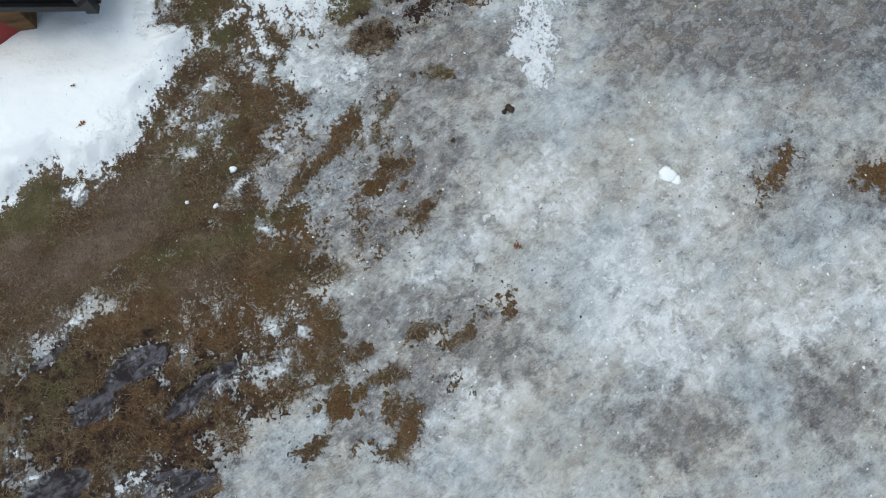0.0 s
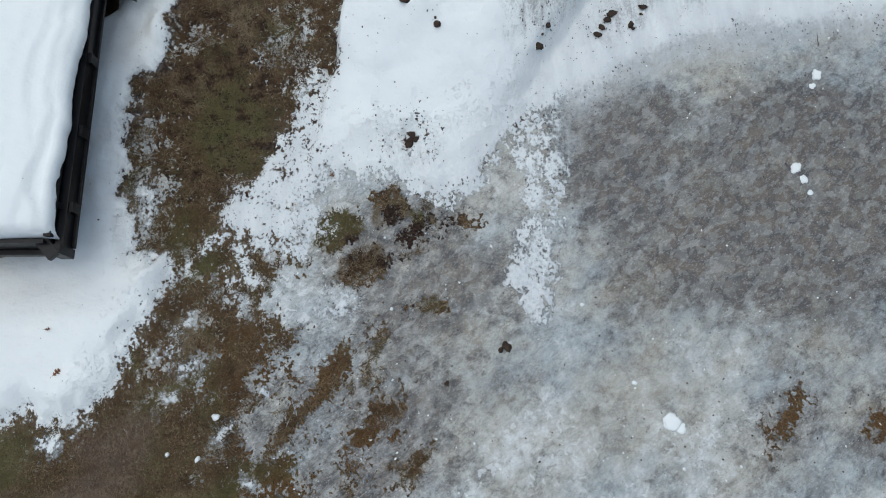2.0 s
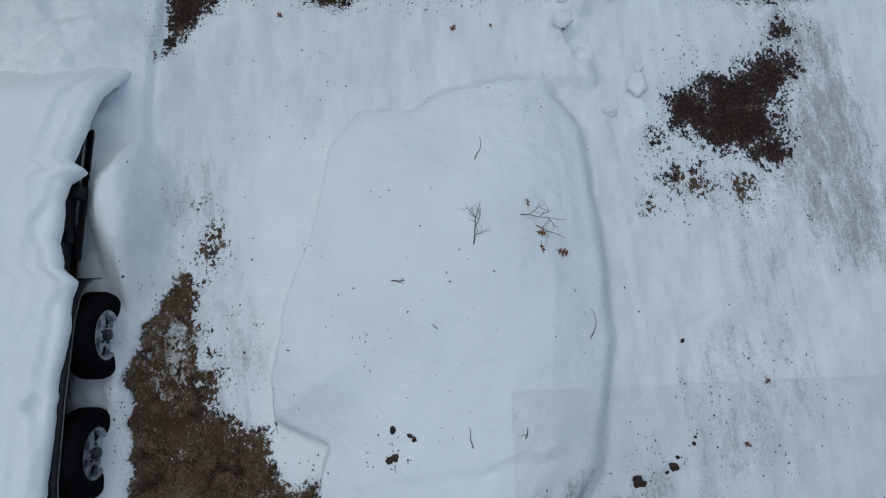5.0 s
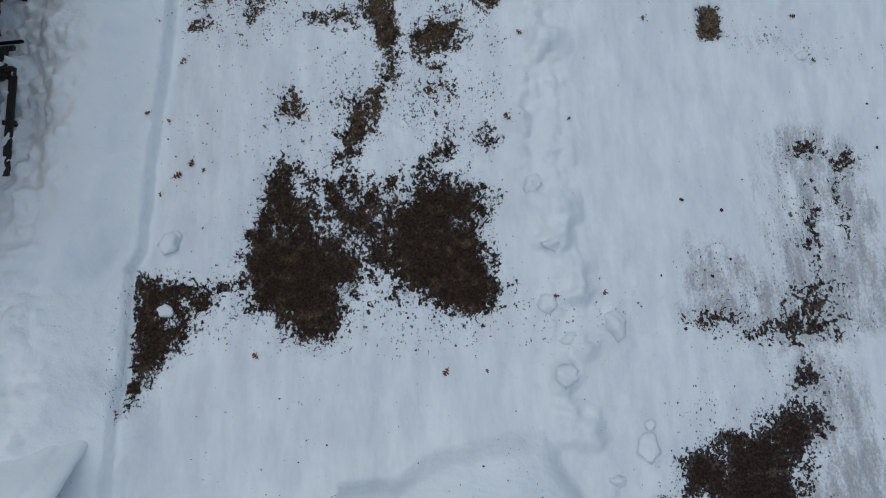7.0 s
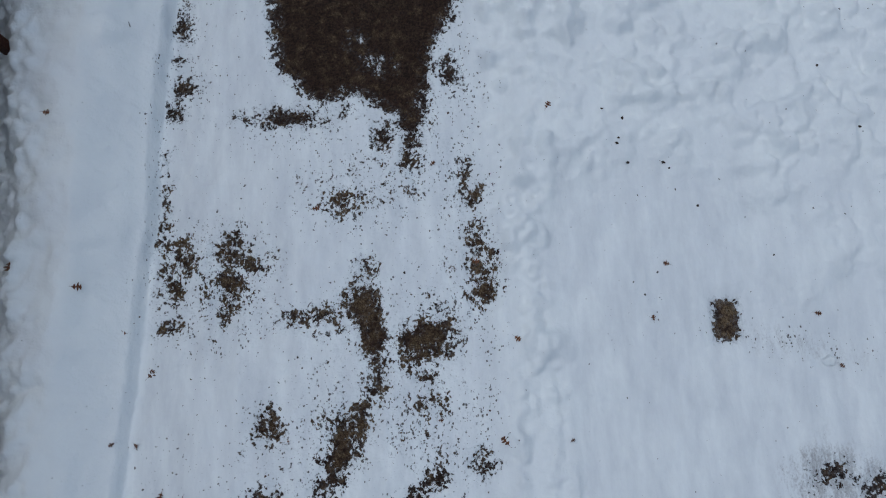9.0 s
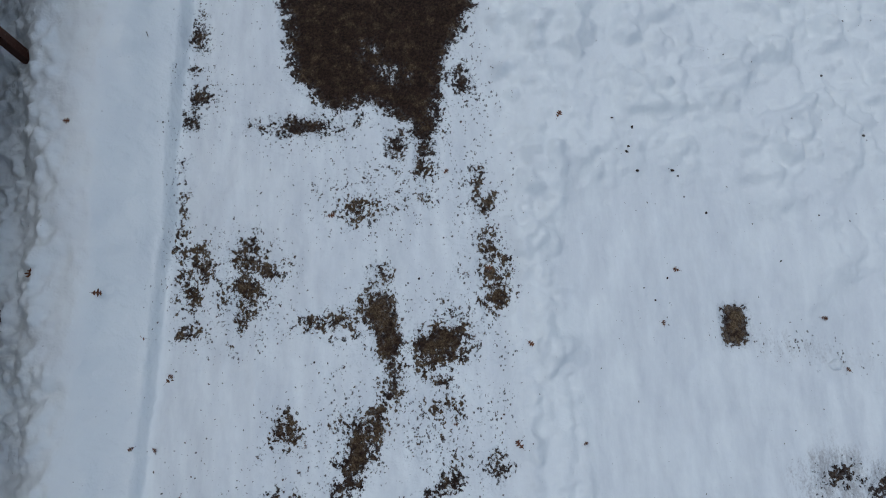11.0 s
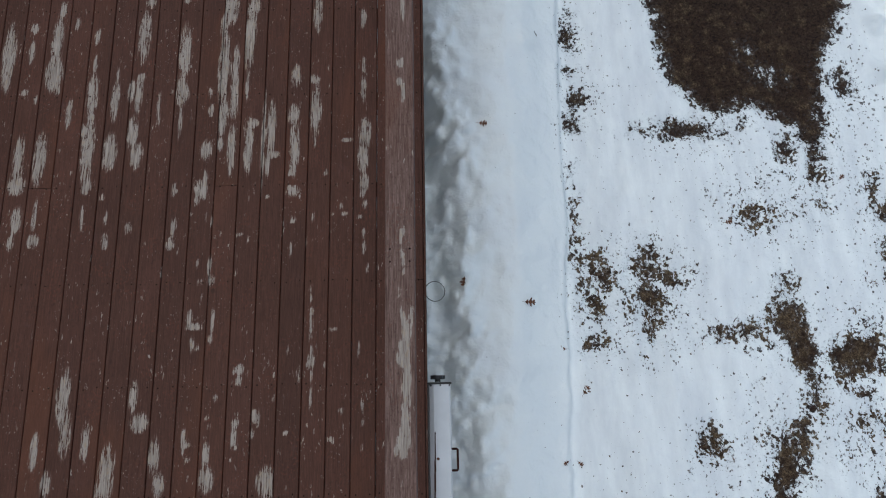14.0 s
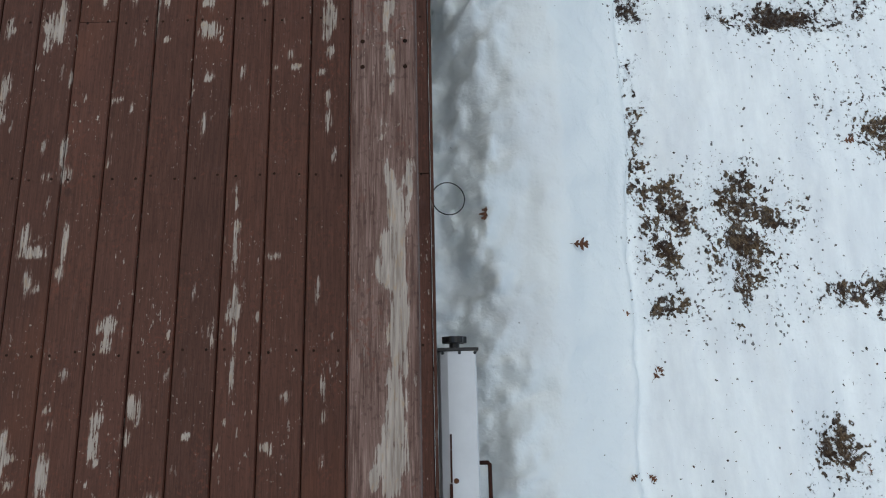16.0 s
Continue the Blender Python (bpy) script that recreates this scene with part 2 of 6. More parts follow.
    colour = mix(nt, mul(nt, poke, ramp(nt, attribute(nt, "snow"), -0.06, 0.0)), colour, mix(nt, ramp(nt, mid, 0.4, 0.6), (0.02, 0.0135, 0.01), (0.055, 0.037, 0.025)))
    veil = mul(nt, ramp(nt, snow_edge, -0.13, 0.0), mul(nt, ramp(nt, grain, -0.6, 0.9), 0.22))
    colour = mix(nt, veil, colour, (0.55, 0.57, 0.59))
    # thin snow lets the ground grey through, deep snow is whiter
    shallow = mul(nt, math_node(nt, "SUBTRACT", 1.0, attribute(nt, "deep")), add(nt, 0.46, mul(nt, unit(nt, noise_node(nt, 2.8, 6, 0.65, coords(nt, (2.2, 0.6, 1), 0.0)), 7.0), 0.3)))
    white = mix(nt, shallow, snow_colour(nt), (0.66, 0.69, 0.72))
    swept = unit(nt, noise_node(nt, 6.0, 7, 0.7, coords(nt, (2.0, 0.5, 1), 4.0)), 7.0)
    grit_b = unit(nt, noise_node(nt, 48.0, 5, 0.7, coords(nt, (1.2, 0.8, 1), 0.0)), 7.0)
    grime = ramp(nt, add(nt, attribute(nt, "grime"), mul(nt, ramp(nt, attribute(nt, "grime"), 0.05, 0.4), add(nt, mul(nt, swept, 0.34), mul(nt, grit_b, 0.24)))), 0.12, 1.0)
    white = mix(nt, mul(nt, grime, 0.62), white, (0.185, 0.168, 0.166))
    melt = mix(nt, ramp(nt, snow_edge, 0.0, 0.06), (0.6, 0.63, 0.65), white)
    colour = mix(nt, snow_on, colour, melt)
    put(nt, bsdf.inputs["Base Color"], colour)
    bare_rough = mix(nt, ice_on, (0.9, 0.9, 0.9), mix(nt, ramp(nt, frost, -0.1, 0.4), (0.17, 0.17, 0.17), (0.36, 0.36, 0.36)))
    put(nt, bsdf.inputs["Roughness"], mix(nt, snow_on, bare_rough, (0.75, 0.75, 0.75)))
    put(nt, bsdf.inputs["Specular IOR Level"], add(nt, 0.22, mul(nt, mul(nt, ice_on, math_node(nt, "SUBTRACT", 1.0, snow_on)), 0.6)))
    relief = mul(nt, math_node(nt, "SUBTRACT", 1.0, math_node(nt, "MAXIMUM", ice_on, snow_on)), mul(nt, fine, 1.2))
    relief = add(nt, relief, mul(nt, ice_on, add(nt, mul(nt, grain, 0.10), add(nt, mul(nt, mottle, 0.12), 0.3))))
    relief = add(nt, relief, mul(nt, snow_on, add(nt, 0.9, add(nt, mul(nt, noise_node(nt, 12.0, 4, 0.5), 1.0), mul(nt, noise_node(nt, 60.0, 3, 0.5), 0.16)))))
    put(nt, bsdf.inputs["Normal"], bump(nt, relief, 0.85, 0.02))
    return m


def snow_material():
    m, nt, bsdf = material("settled_snow")
    put(nt, bsdf.inputs["Base Color"], snow_colour(nt))
    bsdf.inputs["Roughness"].default_value = 0.75
    bsdf.inputs["Specular IOR Level"].default_value = 0.3
    relief = add(nt, mul(nt, noise_node(nt, 10.0, 4, 0.5), 1.0), mul(nt, noise_node(nt, 60.0, 3, 0.5), 0.12))
    put(nt, bsdf.inputs["Normal"], bump(nt, relief, 0.5, 0.02))
    return m


def mottled(name, dark, light, rough, scale=18.0, metal=0.0, relief=0.3, depth=0.004, stretch=(1, 1, 1), gloss=0.4):
    """A surface with grain at two scales, a little different on each object."""
    m, nt, bsdf = material(name)
    info = nt.nodes.new("ShaderNodeObjectInfo")
    where = coords(nt, stretch, 0.0, mul(nt, info.outputs["Random"], 37.0))
    coarse, grain = noise_node(nt, scale * 0.22, 5, 0.6, where), noise_node(nt, scale, 7, 0.68, where)
    fac = add(nt, mul(nt, coarse, 0.5), mul(nt, grain, 0.5))
    colour = mix(nt, ramp(nt, fac, 0.33, 0.68), dark, light)
    hue = nt.nodes.new("ShaderNodeHueSaturation")
    put(nt, hue.inputs["Color"], colour)
    put(nt, hue.inputs["Value"], add(nt, 0.85, mul(nt, info.outputs["Random"], 0.3)))
    put(nt, bsdf.inputs["Base Color"], hue.outputs[0])
    put(nt, bsdf.inputs["Roughness"], ramp(nt, grain, 0.2, 0.8, rough - 0.1, min(1.0, rough + 0.1)))
    bsdf.inputs["Metallic"].default_value = metal
    bsdf.inputs["Specular IOR Level"].default_value = gloss
    put(nt, bsdf.inputs["Normal"], bump(nt, grain, relief, depth))
    return m


def scattered(name, colours, drifts=()):
    """One of several colours for each loose piece of a mesh."""
    m, nt, bsdf = material(name)
    geo = nt.nodes.new("ShaderNodeNewGeometry")
    n = nt.nodes.new("ShaderNodeValToRGB")
    n.color_ramp.interpolation = "CONSTANT"
    for k, c in enumerate(colours):
        e = n.color_ramp.elements[k] if k < 2 else n.color_ramp.elements.new(k / len(colours))
        e.position, e.color = k / len(colours), (*c, 1)
    nt.links.new(geo.outputs["Random Per Island"], n.inputs[0])
    colour = mix(nt, mul(nt, ramp(nt, noise_node(nt, 60.0, 4), 0.4, 0.7), 0.35), n.outputs[0], (0.05, 0.035, 0.02))
    for k, (scale, low, high, tone) in enumerate(drifts):
        colour = mix(nt, mul(nt, ramp(nt, noise_node(nt, scale, 6, 0.66), low, high), 0.6), colour, tone)
    if drifts:
        pick = ramp(nt, geo.outputs["Random Per Island"], 0.0, 1.0, 0.35, 0.75)
        colour = mix(nt, mul(nt, ramp(nt, attribute(nt, "mauve"), 0.0, 0.7), mul(nt, pick, 0.6)), colour, (0.225, 0.175, 0.145))
        colour = mix(nt, mul(nt, ramp(nt, attribute(nt, "green"), 0.0, 0.2), pick), colour, (0.105, 0.108, 0.04))
        colour = mix(nt, mul(nt, attribute(nt, "russet"), mul(nt, pick, 0.75)), colour, (0.135, 0.066, 0.023))
    put(nt, bsdf.inputs["Base Color"], colour)
    bsdf.inputs["Roughness"].default_value = 0.8
    bsdf.inputs["Specular IOR Level"].default_value = 0.25
    return m


def painted_wood(name, worn_default=0.0):
    """Red-brown deck stain on softwood boards, with cracks along the grain, worn through to grey wood where the foot falls."""
    m, nt, bsdf = material(name)
    info = nt.nodes.new("ShaderNodeObjectInfo")
    slide = mul(nt, info.outputs["Random"], 53.0)
    along = coords(nt, (26, 1.3, 26), 0.0, slide)
    free = coords(nt, (1, 1, 1), 0.0, slide)
    grain = noise_node(nt, 5.0, 7, 0.65, along, 0.3)
    flake = noise_node(nt, 45.0, 6, 0.72, coords(nt, (1.5, 0.45, 1), 0.0, slide))
    flecks = noise_node(nt, 30.0, 5, 0.68, coords(nt, (1.7, 0.42, 1), 0.0, slide))
    broad = noise_node(nt, 2.2, 4, 0.5, free)
    paint = mix(nt, ramp(nt, grain, 0.3, 0.75), (0.049, 0.0178, 0.0106), (0.082, 0.0325, 0.0205))
    paint = mix(nt, mul(nt, ramp(nt, broad, 0.4, 0.75), 0.45), paint, (0.096, 0.038, 0.026))
    hue = nt.nodes.new("ShaderNodeHueSaturation")
    put(nt, hue.inputs["Color"], paint)
    put(nt, hue.inputs["Value"], add(nt, 0.88, mul(nt, info.outputs["Random"], 0.24)))
    scuff = ramp(nt, noise_node(nt, 7.0, 6, 0.7, free), 0.58, 0.8)
    paint = mix(nt, mul(nt, scuff, 0.35), hue.outputs[0], (0.10, 0.058, 0.054))
    paint = mix(nt, worn_default, paint, mix(nt, ramp(nt, grain, 0.35, 0.65), (0.105, 0.062, 0.05), (0.25, 0.17, 0.145)))
    wood = mix(nt, ramp(nt, grain, 0.3, 0.7), (0.19, 0.155, 0.13), (0.39, 0.335, 0.29))
    wood = mix(nt, ramp(nt, broad, 0.45, 0.7), wood, (0.34, 0.293, 0.253))
    streak = noise_node(nt, 12.0, 6, 0.7, coords(nt, (13.0, 0.75, 1), 0.0, slide))
    rub = attribute(nt, "worn")
    torn = add(nt, centred(nt, flake, 2.6), centred(nt, streak, 4.2))
    torn = add(nt, torn, centred(nt, grain, 1.2))
    worn = add(nt, mul(nt, rub, 0.9), mul(nt, mul(nt, torn, 1.0 - 0.9 * worn_default), math_node(nt, "MULTIPLY", rub, 2.0, True)))
    lines = noise_node(nt, 5.0, 5, 0.7, coords(nt, (80, 2.2, 80), 0.0, slide), 0.4)
    paint = mix(nt, mul(nt, ramp(nt, lines, 0.52, 0.66), 0.3 + 0.4 * worn_default), paint, (0.3, 0.215, 0.18) if worn_default else (0.12, 0.062, 0.045))
    paint = mix(nt, mul(nt, ramp(nt, lines, 0.48, 0.34), 0.5), paint, (0.06, 0.034, 0.027) if worn_default else (0.03, 0.0115, 0.008))
    blister = noise_node(nt, 75.0, 3, 0.55, coords(nt, (1.2, 0.8, 1), 0.0, slide))
    patchy = ramp(nt, noise_node(nt, 5.0, 4, 0.6, free), 0.48, 0.62)
    paint = mix(nt, mul(nt, mul(nt, ramp(nt, blister, 0.56, 0.62), patchy), 0.5), paint, (0.115, 0.036, 0.02))
    paint = mix(nt, mul(nt, ramp(nt, blister, 0.42, 0.36), 0.35), paint, (0.028, 0.011, 0.008))
    knot = ramp(nt, cells(nt, 3.1, coords(nt, (1.6, 1, 1), 0.0, slide)), 0.075, 0.03)
    paint = mix(nt, mul(nt, knot, 0.6), paint, (0.03, 0.013, 0.009))
    spots = math_node(nt, "MULTIPLY", ramp(nt, flecks, 0.635, 0.66), ramp(nt, broad, 0.44, 0.6))
    seeds = math_node(nt, "MULTIPLY", ramp(nt, noise_node(nt, 90.0, 3, 0.6, coords(nt, (1.3, 0.6, 1), 0.0, slide)), 0.665, 0.69), ramp(nt, noise_node(nt, 3.2, 4, 0.6, free), 0.46, 0.6))
    bare = math_node(nt, "MAXIMUM", ramp(nt, worn, 0.48, 0.54), math_node(nt, "MAXIMUM", spots, seeds))
    rubbed = mul(nt, ramp(nt, worn, 0.05, 0.5), mul(nt, ramp(nt, streak, 0.42, 0.58), 0.5))
    paint = mix(nt, rubbed, paint, (0.235, 0.165, 0.135))
    rusty = ramp(nt, noise_node(nt, 1.1, 4, 0.6, coords(nt, (2.0, 0.6, 1), 0.0, slide)), 0.52, 0.68)
    paint = mix(nt, mul(nt, rusty, 0.4), paint, (0.11, 0.038, 0.018))
    wood = mix(nt, mul(nt, ramp(nt, flake, 0.54, 0.66), 0.5), wood, (0.33, 0.215, 0.115))
    wood = mix(nt, mul(nt, ramp(nt, streak, 0.5, 0.36), 0.6), wood, (0.15, 0.115, 0.095))
    put(nt, bsdf.inputs["Base Color"], mix(nt, bare, paint, wood))
    put(nt, bsdf.inputs["Roughness"], mix(nt, bare, (0.58, 0.58, 0.58), (0.85, 0.85, 0.85)))
    bsdf.inputs["Specular IOR Level"].default_value = 0.18
    put(nt, bsdf.inputs["Normal"], bump(nt, add(nt, mul(nt, bare, -0.6), mul(nt, grain, 0.5)), 0.55, 0.003))
    return m


MAT = {
    "ground": ground_material(),
    "snow": snow_material(),
    "deck": painted_wood("worn_red_brown_deck_stain"),
    "cap": painted_wood("bleached_red_brown_stain", 0.5),
    "rubber": mottled("black_tyre_rubber", (0.003, 0.003, 0.0035), (0.007, 0.007, 0.008), 0.9, 60, gloss=0.05),
    "black_steel": mottled("black_painted_steel", (0.003, 0.003, 0.004), (0.009, 0.009, 0.011), 0.42, 30, gloss=0.3),
    "white_steel": mottled("white_painted_wheel_steel", (0.05, 0.052, 0.056), (0.6, 0.62, 0.65), 0.4, 14),
    "hub": mottled("dull_hub_metal", (0.03, 0.03, 0.033), (0.11, 0.11, 0.115), 0.45, 30, 0.7),
    "white_paint": mottled("chalky_white_enamel", (0.66, 0.67, 0.69), (0.77, 0.78, 0.8), 0.42, 6, 0.0, 0.1, 0.001),
    # lighter steel that puts the fender lip's highlight into the colour
    "highlight_steel": mottled("pale_highlight_steel", (0.06, 0.062, 0.065), (0.16, 0.165, 0.17), 0.5, 30),
    "rust": mottled("brown_rust", (0.05, 0.022, 0.012), (0.15, 0.06, 0.025), 0.9, 40),
    "screw": mottled("rusted_screw_steel", (0.008, 0.005, 0.004), (0.03, 0.015, 0.009), 0.8, 60, gloss=0.08),
    "dark_rust": mottled("dark_red_rust", (0.022, 0.008, 0.006), (0.07, 0.026, 0.018), 0.85, 40, gloss=0.2),
    "plastic": mottled("black_plastic", (0.008, 0.008, 0.009), (0.02, 0.02, 0.022), 0.45, 40),
    "log_bark": mottled("wet_dark_bark", (0.012, 0.009, 0.007), (0.048, 0.035, 0.026), 0.9, 30, 0.0, 0.9, 0.02, (1, 3, 3)),
    "log_wood": mottled("split_firewood", (0.045, 0.023, 0.011), (0.2, 0.105, 0.04), 0.85, 22, 0.0, 0.5, 0.006, (0.3, 4, 4)),
    "grey_wood": mottled("weathered_grey_wood", (0.018, 0.015, 0.013), (0.07, 0.057, 0.048), 0.88, 24, 0.0, 0.5, 0.005, (4, 0.4, 4)),
    "red": mottled("faded_red_paint", (0.16, 0.016, 0.014), (0.28, 0.03, 0.026), 0.5, 14),
    "leaf": mottled("dead_oak_leaf", (0.07, 0.028, 0.015), (0.2, 0.085, 0.04), 0.75, 60),
    "twig": mottled("bare_twig_bark", (0.045, 0.032, 0.026), (0.12, 0.09, 0.072), 0.85, 60),
    "clod": mottled("frozen_soil", (0.018, 0.012, 0.009), (0.075, 0.047, 0.032), 0.95, 45, 0.0, 0.8, 0.01),
    # darker browns than the lawn's grass, for the far patches
    "dark_grass": scattered("dark_matted_grass", ((0.018, 0.009, 0.005), (0.033, 0.017, 0.0095), (0.05, 0.0265, 0.0145), (0.082, 0.047, 0.026), (0.042, 0.0195, 0.0095))),
    "grass": scattered("matted_grass", ((0.0554, 0.0328, 0.0168), (0.126, 0.084, 0.0454), (0.176, 0.129, 0.0756), (0.277, 0.214, 0.134), (0.0882, 0.0823, 0.0361), (0.0924, 0.0554, 0.0269), (0.118, 0.0638, 0.0302)), ((1.7, 0.5, 0.66, (0.25, 0.2, 0.13)), (2.3, 0.52, 0.66, (0.11, 0.112, 0.05)), (3.1, 0.5, 0.62, (0.085, 0.042, 0.019)), (4.0, 0.5, 0.62, (0.04, 0.024, 0.013)))),
    "crumbs": scattered("leaf_and_bark_crumbs", ((0.02, 0.014, 0.011), (0.045, 0.03, 0.022), (0.09, 0.052, 0.034), (0.035, 0.03, 0.026))),
}


# ---- the ground: lawn, melt ice and snow in one sheet ----
# outlines and patches of the covers, in metres on the plan; patches are (x, y, radius, radius, degrees)
LAWN = [(-9.0, -3.0), (-9.0, 2.6), (-5.0, 3.6), (-4.0, 4.26), (-3.83, 4.43), (-3.67, 4.5), (-3.36, 4.33), (-3.09, 4.65), (-2.89, 4.89), (-2.74, 5.18), (-2.58, 5.44), (-2.68, 5.69), (-3.02, 5.73), (-3.06, 6.19), (-3.06, 6.88), (-3.04, 7.18), (-2.88, 7.3), (-2.76, 7.5), (-2.7, 7.92), (-2.71, 8.28), (-2.66, 8.59), (-2.65, 8.97), (-2.6, 9.25), (-2.49, 9.5), (-2.37, 9.84), (-2.3, 9.74), (-2.22, 9.43), (-2.15, 9.09), (-2.02, 8.71), (-1.87, 8.47), (-1.64, 8.46), (-1.59, 8.23), (-1.46, 8.0), (-1.21, 8.15), (-1.33, 7.56), (-1.41, 6.99), (-1.54, 6.44), (-1.28, 6.27), (-0.82, 6.21), (-0.42, 6.01), (-0.13, 6.32), (0.38, 6.94), (0.68, 6.95), (1.07, 7.14), (1.6, 7.3), (2.56, 7.5), (3.37, 7.57), (6.5, 7.7), (6.5, -2.6)]
PILE = [(-1.60, 6.44), (-1.37, 7.22), (-1.21, 8.15), (-1.14, 8.33), (-1.58, 8.53), (-1.57, 8.89), (-1.53, 9.10), (-1.44, 9.51), (-1.25, 9.97), (-1.10, 10.68), (-0.89, 11.06), (-0.96, 11.10), (-0.41, 11.16), (-0.23, 11.30), (-0.06, 11.40), (0.25, 11.45), (0.82, 11.50), (0.93, 11.24), (1.12, 10.90), (1.16, 10.14), (1.22, 9.08), (1.11, 8.54), (1.00, 8.03), (0.78, 7.70), (0.45, 7.22), (-0.10, 6.40), (-0.50, 6.10), (-1.20, 6.20)]
TONGUE = [(-2.5, 5.56), (-2.27, 5.97), (-1.95, 6.41), (-1.67, 6.77), (-1.53, 7.36), (-0.37, 6.77), (-0.59, 6.1), (-0.86, 6.27), (-1.24, 6.26), (-1.52, 6.12), (-1.38, 5.74), (-1.8, 5.66), (-2.03, 5.71), (-1.93, 5.38), (-2.06, 5.47), (-2.17, 5.82), (-2.39, 5.63)]
ICE = [(-2.49, 1.96), (-2.38, 2.16), (-2.30, 2.31), (-2.11, 2.50), (-1.86, 2.53), (-1.78, 2.69), (-1.53, 2.76), (-1.41, 2.88), (-1.43, 3.09), (-1.64, 3.44), (-1.41, 3.61), (-1.58, 3.75), (-1.84, 3.85), (-1.89, 4.03), (-2.16, 4.23), (-2.08, 4.42), (-1.86, 4.70), (-1.73, 4.94), (-1.96, 5.25), (-1.99, 5.46), (-2.07, 5.73), (-1.88, 5.83), (-1.74, 5.6), (-1.94, 5.48), (-2.19, 6.01), (-1.96, 6.32), (-1.4, 6.6), (9.0, 8.6), (9.0, -4.0), (-2.6, -4.0)]
SCRAPS = [(-3.42, 3.23, 0.290, 0.066, 36), (-2.58, 3.01, 0.048, 0.070, 0), (-2.48, 5.13, 0.150, 0.066, 48), (-2.58, 4.95, 0.088, 0.053, 30), (-1.91, 4.56, 0.053, 0.066, 0), (-1.98, 3.90, 0.066, 0.062, 0), (-2.09, 2.79, 0.106, 0.062, 25), (-1.14, 4.05, 0.070, 0.031, 0), (-1.92, 3.14, 0.066, 0.066, 0), (-1.70, 3.16, 0.062, 0.123, 0), (-1.83, 2.89, 0.194, 0.079, 50), (-2.38, 3.32, 0.079, 0.040, 20), (-3.46, 4.30, 0.088, 0.070, 0), (-2.91, 4.78, 0.062, 0.035, 20), (-2.85, 2.10, 0.150, 0.106, 20), (-2.63, 2.01, 0.070, 0.062, 0)]
SCRAPS_B = [(-2.92, 6.2, 0.1, 0.4, 0), (-2.53, 7.58, 0.08, 0.06, 0), (-2.34, 9.12, 0.07, 0.22, 0), (-1.61, 7.66, 0.06, 0.14, 0), (-1.8, 7.5, 0.05, 0.1, 0), (-1.6, 7.24, 0.08, 0.16, 0), (0.39, 6.45, 0.21, 0.56, 0), (0.25, 5.48, 0.16, 0.4, 0)]
SCRAPS_D = [(-2.48, 4.79, 0.132, 0.070, 20), (-2.58, 4.57, 0.114, 0.053, 10), (-2.19, 4.30, 0.062, 0.106, -40), (-2.30, 2.65, 0.070, 0.040, 20), (-2.82, 5.60, 0.053, 0.097, 0), (-2.65, 5.49, 0.070, 0.132, -20), (-2.08, 5.31, 0.132, 0.062, -20), (-1.69, 5.72, 0.220, 0.150, 0), (-1.31, 5.23, 0.176, 0.106, 20), (-1.50, 4.83, 0.097, 0.053, 45), (-3.76, 2.33, 0.044, 0.062, 0), (-3.64, 2.13, 0.062, 0.044, 0)]
FROST = [(0.19, 4.05, 0.58, 0.27, 35), (1.0, 3.08, 0.5, 0.71, 10), (0.25, 5.45, 0.22, 0.53, 0), (-1.2, 5.3, 0.39, 0.17, 20), (-0.57, 3.51, 0.39, 0.17, 35), (2.31, 3.11, 0.5, 0.37, 30), (1.81, 4.88, 0.71, 0.19, 30), (1.44, 3.83, 0.48, 0.22, 30), (0.34, 5.7, 0.2, 0.85, 5), (1.6, 7.14, 0.99, 0.15, 15), (2.47, 6.17, 0.07, 0.19, 0), (-1.22, 2.6, 0.24, 0.16, 30), (1.25, 4.26, 0.18, 0.04, 10), (-0.26, 3.81, 0.26, 0.17, 30), (-0.96, 3.36, 0.63, 0.34, 35), (-1.56, 5.11, 0.38, 0.29, 20), (-0.49, 2.65, 0.64, 0.32, 30)]
STAIN = [(-0.79, 5.71, 0.42, 0.28, 30), (-0.25, 5.4, 0.32, 0.28, 0), (1.03, 6.3, 0.4, 0.35, 0), (2.26, 5.64, 0.95, 0.52, 0), (2.73, 6.49, 0.8, 0.35, 0), (-0.99, 4.19, 0.49, 0.36, 40), (2.12, 4.28, 0.18, 0.09, 50), (2.8, 4.16, 0.14, 0.11, 0), (-1.22, 3.04, 0.33, 0.16, 40), (-0.98, 2.63, 0.36, 0.24, 40), (1.08, 2.35, 0.27, 0.16, 0), (2.23, 2.43, 0.24, 0.24, 0), (2.55, 5.71, 0.54, 0.54, 0), (1.02, 6.67, 0.43, 0.19, 0), (-0.3, 3.0, 0.21, 0.37, 60), (-0.46, 5.32, 0.63, 0.34, 20)]
GREEN = [(-3.80, 4.15, 0.308, 0.132, 25), (-2.06, 3.90, 0.264, 0.106, 30), (-2.54, 3.74, 0.264, 0.079, 10), (-3.52, 2.80, 0.176, 0.132, 20), (-2.58, 4.63, 0.264, 0.079, 30), (-2.30, 5.58, 0.088, 0.088, 0), (-1.58, 4.07, 0.132, 0.053, 40), (-1.31, 5.81, 0.132, 0.106, 0), (-2.60, 5.86, 0.070, 0.176, 0), (-0.99, 3.03, 0.044, 0.044, 0), (-2.21, 6.79, 0.34, 0.43, 0), (-1.38, 5.87, 0.2, 0.2, 0)]
